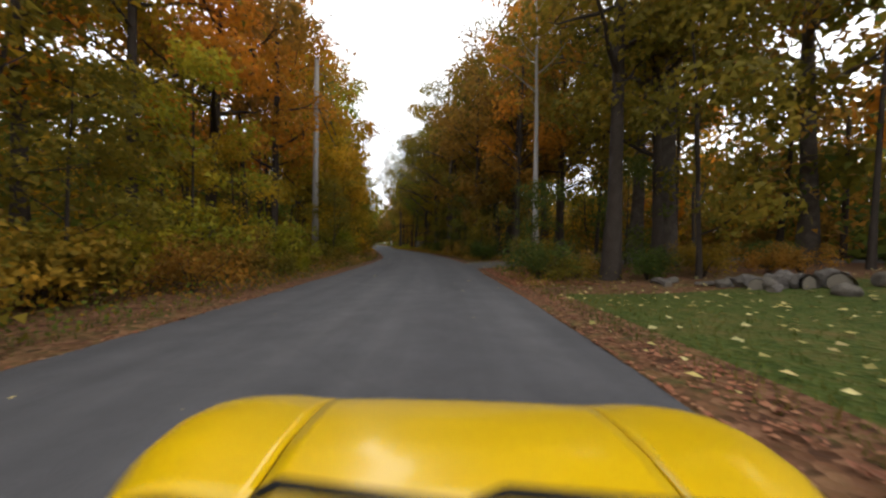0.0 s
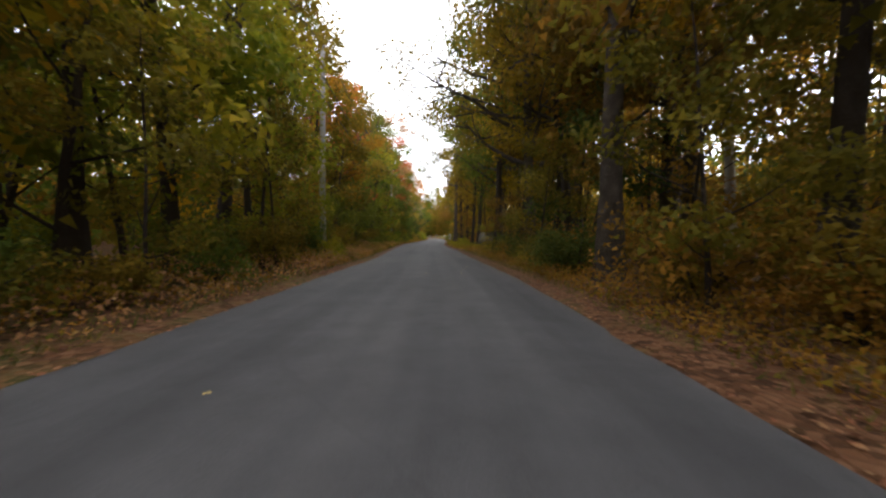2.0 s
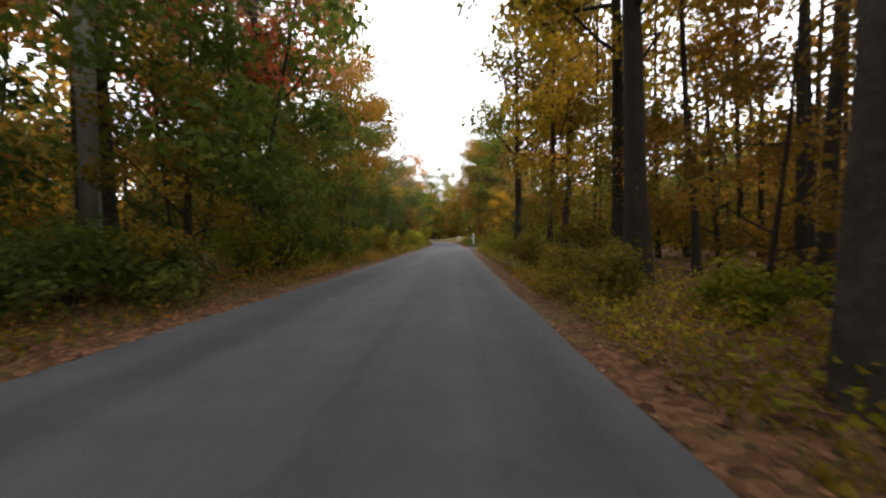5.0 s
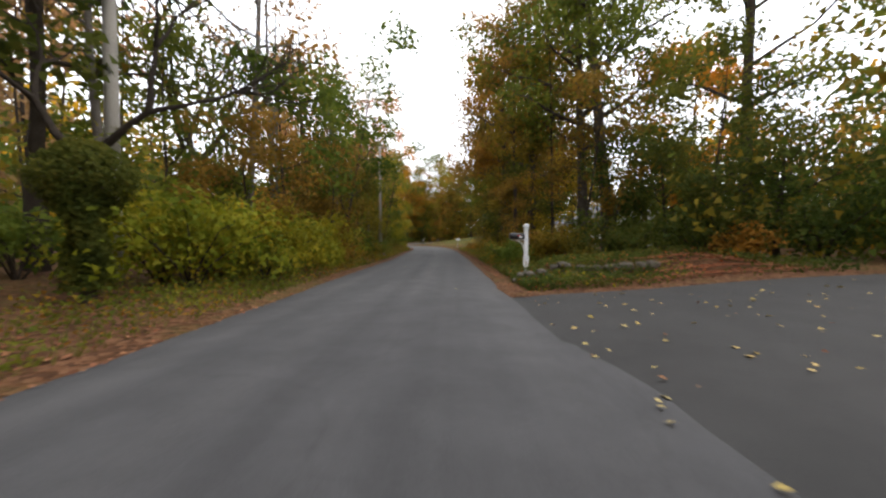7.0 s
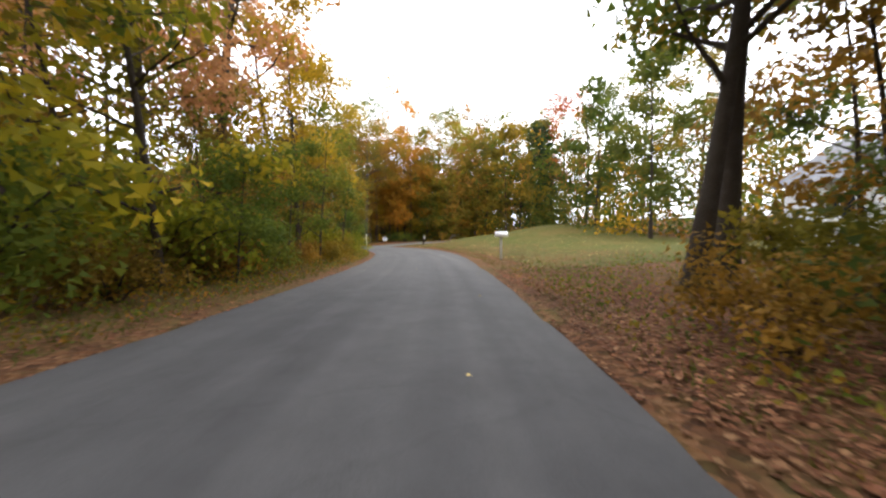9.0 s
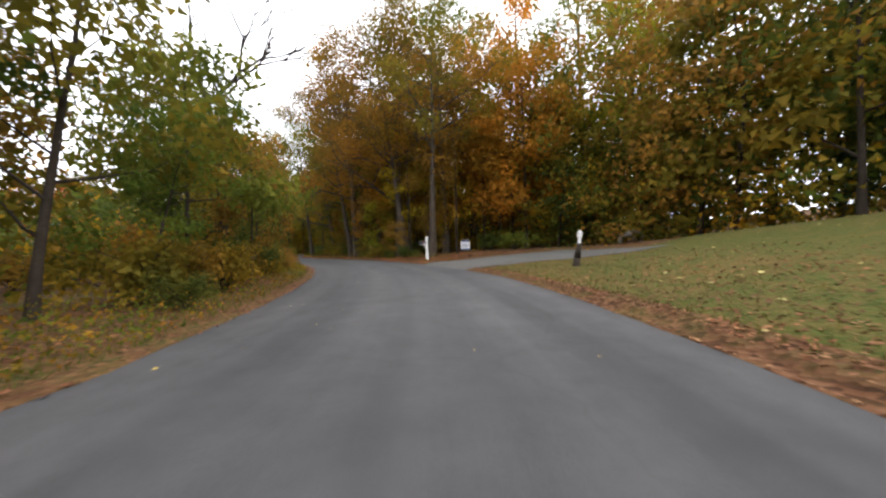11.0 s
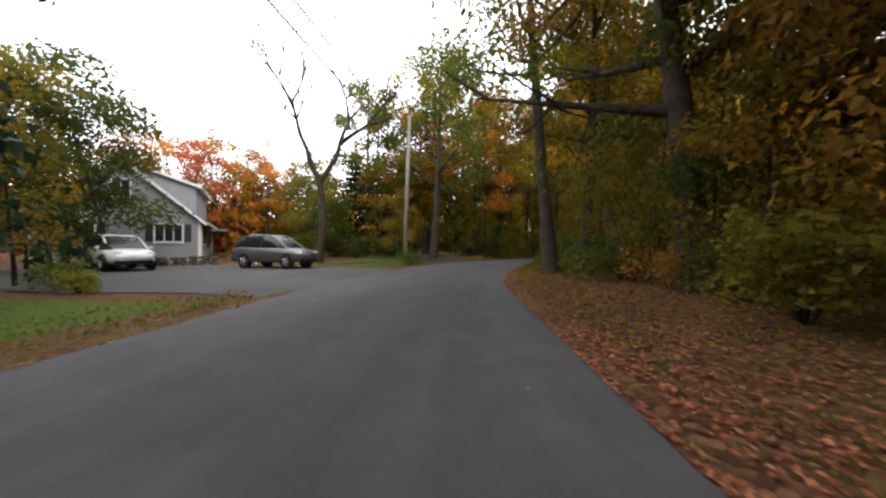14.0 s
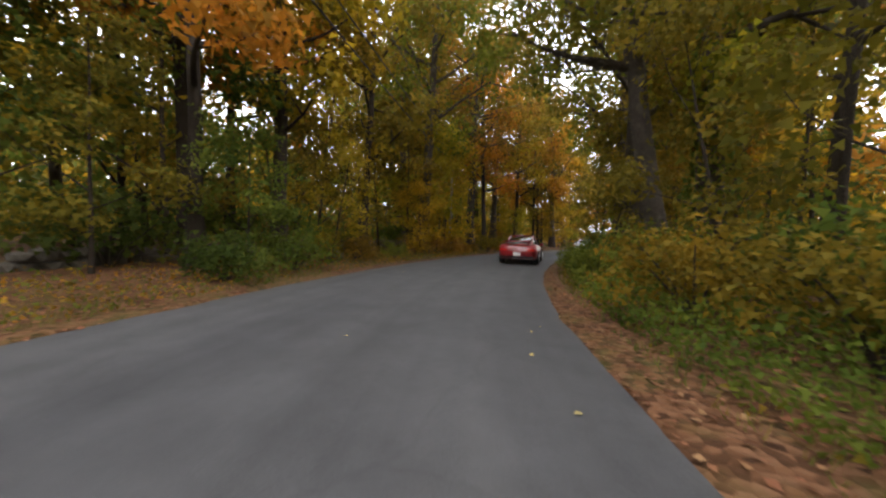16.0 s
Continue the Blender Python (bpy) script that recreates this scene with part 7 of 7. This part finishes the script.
# the wood's edge behind the house: red maples, then dark evergreens
for _ in range(230):
    a, d = rng.uniform(78, 190), rng.uniform(32, 52)
    x, y = -40 - d * math.sin(radians(a)), 199 + d * math.cos(radians(a))
    if abs(to_road(x, y)[1][0]) < 12 or (x + 65) ** 2 + (y - 188) ** 2 < 100:
        continue
    hgt = rng.uniform(4, 10.5)
    c = np.array([x, y, 0]) + np.column_stack([rng.normal(0, 1.5, (230, 2)), rng.uniform(0, 1, 230) ** 0.9 * hgt])
    leaf_places.append((int(rng.choice([5, 5, 4, 0, 3] if a < 96 else [2, 6, 2, 3, 4, 0])), c))
v, f = joined(wood_pieces)
tagged(obj("far_woods_trunks", array_mesh("far_woods_trunks", v, f, True), BARK), "thin grey trunks of the woods behind", "woods", kind="stuff")
for k, leaf in enumerate(("olive", "yellow", "orange", "brown", "green", "dark", "red")):
    c = np.concatenate([p for j, p in leaf_places if j == k])
    c[:, 2] = np.maximum(c[:, 2], 0.15)
    off = np.abs(to_road(c[:, 0], c[:, 1])[1])[:, None]
    out = np.concatenate([p - p.mean(0) for j, p in leaf_places if j == k]) * np.array([1, 1, 0.5]) + np.array([0, 0, 0.8])
    v, f = leaf_cards(rng, c, np.clip(0.02 * off, 0.22, np.where((c[:, :1] < -55) & (c[:, 1:2] < 215), 0.5, np.where((c[:, :1] > -30) & (c[:, 1:2] > 160) & (c[:, 1:2] < 215), 0.36, 0.95))), 0.25, out)
    tagged(obj("far_woods_leaves", array_mesh("far_woods_leaves", v, f), LEAF[leaf]), f"{WORDS[leaf]} leaves of the distant woods", "woods", kind="stuff")

# fallen leaves and grass along the verges
def scatter(name, mat, count, pick, size, label, up=0.02, seed=5):
    r = np.random.default_rng(seed)
    s, lat = pick(r, count)
    x, y = along(s, lat)
    s2, lat2 = to_road(x, y)
    out = np.maximum(lat2 - edge_r(s2), edge_l(s2) - lat2)
    paved = ((lat2 > 0) & (((s2 > 15.2) & (s2 < 20.2)) | ((s2 > 104.6) & (s2 < 111.8)) | ((s2 > 180.5) & (s2 < 186.8)))) | ((lat2 < 0) & (s2 > 217.4) & (s2 < 227.2))
    keep = ~paved | (r.uniform(0, 1, count) < (0.04 if count > 10000 else 1.0))
    x, y, out, count = x[keep], y[keep], out[keep], int(keep.sum())
    z = np.where(out < 0.0, 0.004, land(x, y) + up)
    a = r.uniform(0, 2 * np.pi, count)
    ln = size * r.uniform(0.6, 1.4, count)
    d = np.stack([np.cos(a), np.sin(a), r.normal(0, 0.12, count)], -1) * ln[:, None] / 2
    w = np.stack([-np.sin(a), np.cos(a), r.normal(0, 0.25, count)], -1) * ln[:, None] * 0.36
    c = np.stack([x, y, z + np.where(out < 0.2, 0.002, r.uniform(0, 0.02, count))], -1)
    lift = np.array([0, 0, 1.0]) * ln[:, None] * 0.1
    v = np.stack([c - d, c + w + lift, c + d, c - w + lift], 1).reshape(-1, 3)
    tagged(obj(name, array_mesh(name, v, np.arange(4 * count).reshape(-1, 4)), mat), label, "leaves", kind="stuff")


def verge(side, lo_, hi_, s0=-12, s1=262):
    def pick(r, n):
        s = r.uniform(s0, s1, n)
        e = edge_r(s) if side > 0 else -edge_l(s)
        return s, side * (e + lo_ + (hi_ - lo_) * r.uniform(0, 1, n) ** 1.5)
    return pick


scatter("fallen_leaves", LITTER, 2600, verge(1, -0.05, 0.7, -12, 9), 0.06, "brown leaves along the lawn's edge", seed=18)
scatter("fallen_leaves", LITTER, 52000, verge(1, -0.05, 4.5, 9), 0.058, "brown and rust fallen leaves heaped on the verge", seed=5)
scatter("fallen_leaves", LITTER, 24000, verge(-1, -0.15, 3.0), 0.06, "brown fallen leaves along the road's edge", seed=6)
scatter("fallen_leaves", LITTER_PALE, 1500, lambda r, n: (r.uniform(-12, 9.5, n), 2.0 + 12 * r.uniform(0, 1, n)), 0.11, "pale yellow leaves lying on the lawn", 0.05, 8)
scatter("fallen_leaves", LITTER_PALE, 700, lambda r, n: (r.uniform(148, 180, n), 3.0 + 15 * r.uniform(0, 1, n)), 0.1, "pale leaves lying on the sloping lawn", 0.06, 9)
scatter("fallen_leaves", LITTER_PALE, 420, lambda r, n: (r.uniform(15.4, 20, n), 2.0 + 9 * r.uniform(0, 1, n)), 0.07, "leaves strewn over a driveway", 0.036, 10)
scatter("fallen_leaves", LITTER_PALE, 260, lambda r, n: (r.uniform(105, 111, n), 1.3 + 9 * r.uniform(0, 1, n)), 0.075, "leaves strewn over a driveway", 0.036, 11)
scatter("fallen_leaves", LITTER_PALE, 300, lambda r, n: (r.uniform(-10, 255, n), r.uniform(-3.3, 1.6, n)), 0.06, "a few stray leaves on the asphalt", 0.02, 12)
scatter("fallen_leaves", LITTER, 12000, lambda r, n: (r.uniform(187, 197, n), 2.0 + 7 * r.uniform(0, 1, n)), 0.062, "thick drift of rust leaves beside a driveway", 0.03, 13)

scatter("fallen_leaves", LITTER, 14000, lambda r, n: (r.uniform(147, 181, n), 2.9 + 6.5 * r.uniform(0, 1, n) ** 1.4), 0.062, "rust leaves along the lower lawn", 0.03, 14)


def blades(name, count, pick, tall, seed, label):
    r = np.random.default_rng(seed)
    s, lat = pick(r, count)
    x, y = along(s, lat)
    s2, lat2 = to_road(x, y)
    out = np.maximum(lat2 - edge_r(s2), edge_l(s2) - lat2)
    keep = (out > 0.25) & ~((lat2 > 0) & (((s2 > 15.2) & (s2 < 20.2)) | ((s2 > 104.6) & (s2 < 111.8)) | ((s2 > 180.5) & (s2 < 186.8)))) & ~((lat2 < 0) & (s2 > 217.4) & (s2 < 227.2))
    x, y, count = x[keep], y[keep], int(keep.sum())
    z = land(x, y)
    a = r.uniform(0, 2 * np.pi, count)
    h = tall * r.uniform(0.4, 1.3, count)
    w = np.stack([np.cos(a), np.sin(a), 0 * a], -1) * 0.009
    tip = np.stack([r.normal(0, 0.35, count) * h, r.normal(0, 0.35, count) * h, h], -1)
    c = np.stack([x, y, z - 0.02], -1)
    v = np.stack([c - w, c + w, c + tip], 1).reshape(-1, 3)
    tagged(obj(name, array_mesh(name, v, np.arange(3 * count).reshape(-1, 3)), GRASS), label, "grass", kind="stuff")


blades("verge_grass", 50000, verge(-1, 0.2, 2.4), 0.14, 21, "rough grass and weeds on the verge")
blades("verge_grass", 40000, verge(1, 0.4, 2.6), 0.13, 22, "rough grass and weeds on the verge")
blades("lawn_grass", 22000, lambda r, n: (r.uniform(-8, 8.3, n), 2.4 + 10 * r.uniform(0, 1, n) ** 1.4), 0.07, 23, "short lawn grass")


def groundcover(name, leaf, count, pick, tall, seed, label):
    """Low weeds: small leaves at several heights, in patches."""
    r = np.random.default_rng(seed)
    s, lat = pick(r, count)
    x, y = along(s, lat)
    patch = 0.5 + 0.5 * np.sin(x * 0.9 + 2 * np.sin(y * 0.37)) * np.sin(y * 0.53 + seed)
    s2, lat2 = to_road(x, y)
    out = np.maximum(lat2 - edge_r(s2), edge_l(s2) - lat2)
    ok = [clear(a, b, -0.2) for a, b in zip(s2[::1], lat2[::1])] if count < 1 else (r.uniform(0, 1, count) < patch)
    keep = (out > 0.35) & ok
    keep &= ~(((lat2 > 0) & (((s2 > 15.2) & (s2 < 20.2)) | ((s2 > 104.3) & (s2 < 112)) | ((s2 > 147) & (s2 < 187)) | (s2 < 8.5))) | ((lat2 < 0) & (s2 > 206.5) & (s2 < 237) & (lat2 < -5.0)) | ((lat2 < 0) & (s2 > 217) & (s2 < 228)))
    x, y = x[keep], y[keep]
    h = tall * np.minimum(1.0, 0.25 + out[keep] / 1.5) * r.uniform(0.05, 1, keep.sum())
    v, f = leaf_cards(r, np.stack([x, y, land(x, y) + h], -1), 0.06, 0.0)
    tagged(obj(name, array_mesh(name, v, f), LEAF[leaf]), label, "undergrowth", kind="stuff")


groundcover("low_weeds", "green", 52000, verge(-1, 0.3, 3.2), 0.4, 41, "low green weeds along the verge")
groundcover("low_weeds", "olive", 52000, verge(-1, 0.3, 3.2), 0.45, 42, "low olive weeds along the verge")
groundcover("low_weeds", "brown", 44000, verge(-1, 0.2, 3.2), 0.3, 43, "low rust-brown weeds along the verge")
groundcover("low_weeds", "olive", 52000, verge(1, 0.5, 4.0), 0.45, 44, "low olive weeds along the verge")
groundcover("low_weeds", "lime", 22000, verge(1, 0.6, 4.0, 57, 112), 0.4, 45, "low yellow-green weeds along the verge")
groundcover("low_weeds", "green", 44000, verge(1, 0.6, 3.4, 226, 262), 0.45, 46, "low green weeds along the verge")
groundcover("low_weeds", "green", 30000, verge(-1, 0.05, 2.4, 92, 130), 0.22, 47, "grassy green weeds along the verge")
groundcover("low_weeds", "olive", 26000, verge(1, 0.3, 3.6, 56, 84), 0.2, 48, "olive grassy weeds along the verge")
groundcover("low_weeds", "brown", 40000, verge(-1, 0.1, 2.8, -12, 104), 0.5, 49, "rust-brown brambles along the verge")
groundcover("low_weeds", "pink", 14000, verge(-1, 0.4, 2.8, 14, 70), 0.55, 50, "reddish bramble leaves along the verge")
groundcover("low_weeds", "brown", 26000, verge(1, 0.7, 3.6, 20, 57), 0.35, 51, "rust-brown weeds along the verge")
groundcover("low_weeds", "green", 9000, verge(1, 0.8, 5.0, 122, 148), 0.4, 55, "low green weeds along the verge")
groundcover("ground_ivy", "dark", 60000, verge(1, 0.5, 8.0, 111.8, 124), 0.28, 52, "dark ivy covering the ground behind a mailbox")
groundcover("ground_ivy", "olive", 5000, verge(1, 0.5, 7.0, 99.5, 104.6), 0.3, 54, "olive creeper over a leaf-strewn bank beside a driveway")
groundcover("ground_ivy", "red", 1500, verge(1, 0.5, 6.0, 111.8, 120), 0.3, 53, "scarlet creeper leaves among the ivy")
scatter("fallen_leaves", LITTER, 30000, verge(1, -0.1, 3.4, 186, 236), 0.05, "deep drift of rust-red leaves under the oaks", 0.035, 15)
scatter("fallen_leaves", LITTER, 24000, verge(1, 0.0, 3.2, 114, 148), 0.055, "rust-red leaves strewn along the verge", 0.03, 16)
scatter("fallen_leaves", LITTER, 12000, verge(1, 0.0, 2.6, 9, 16), 0.06, "rust-brown leaves heaped beside a driveway", 0.03, 17)
scatter("fallen_leaves", LITTER, 16000, lambda r, n: (r.uniform(112.2, 116.5, n), 2.2 + 6.5 * r.uniform(0, 1, n)), 0.06, "dark red and brown leaves heaped on a mound", 0.03, 19)
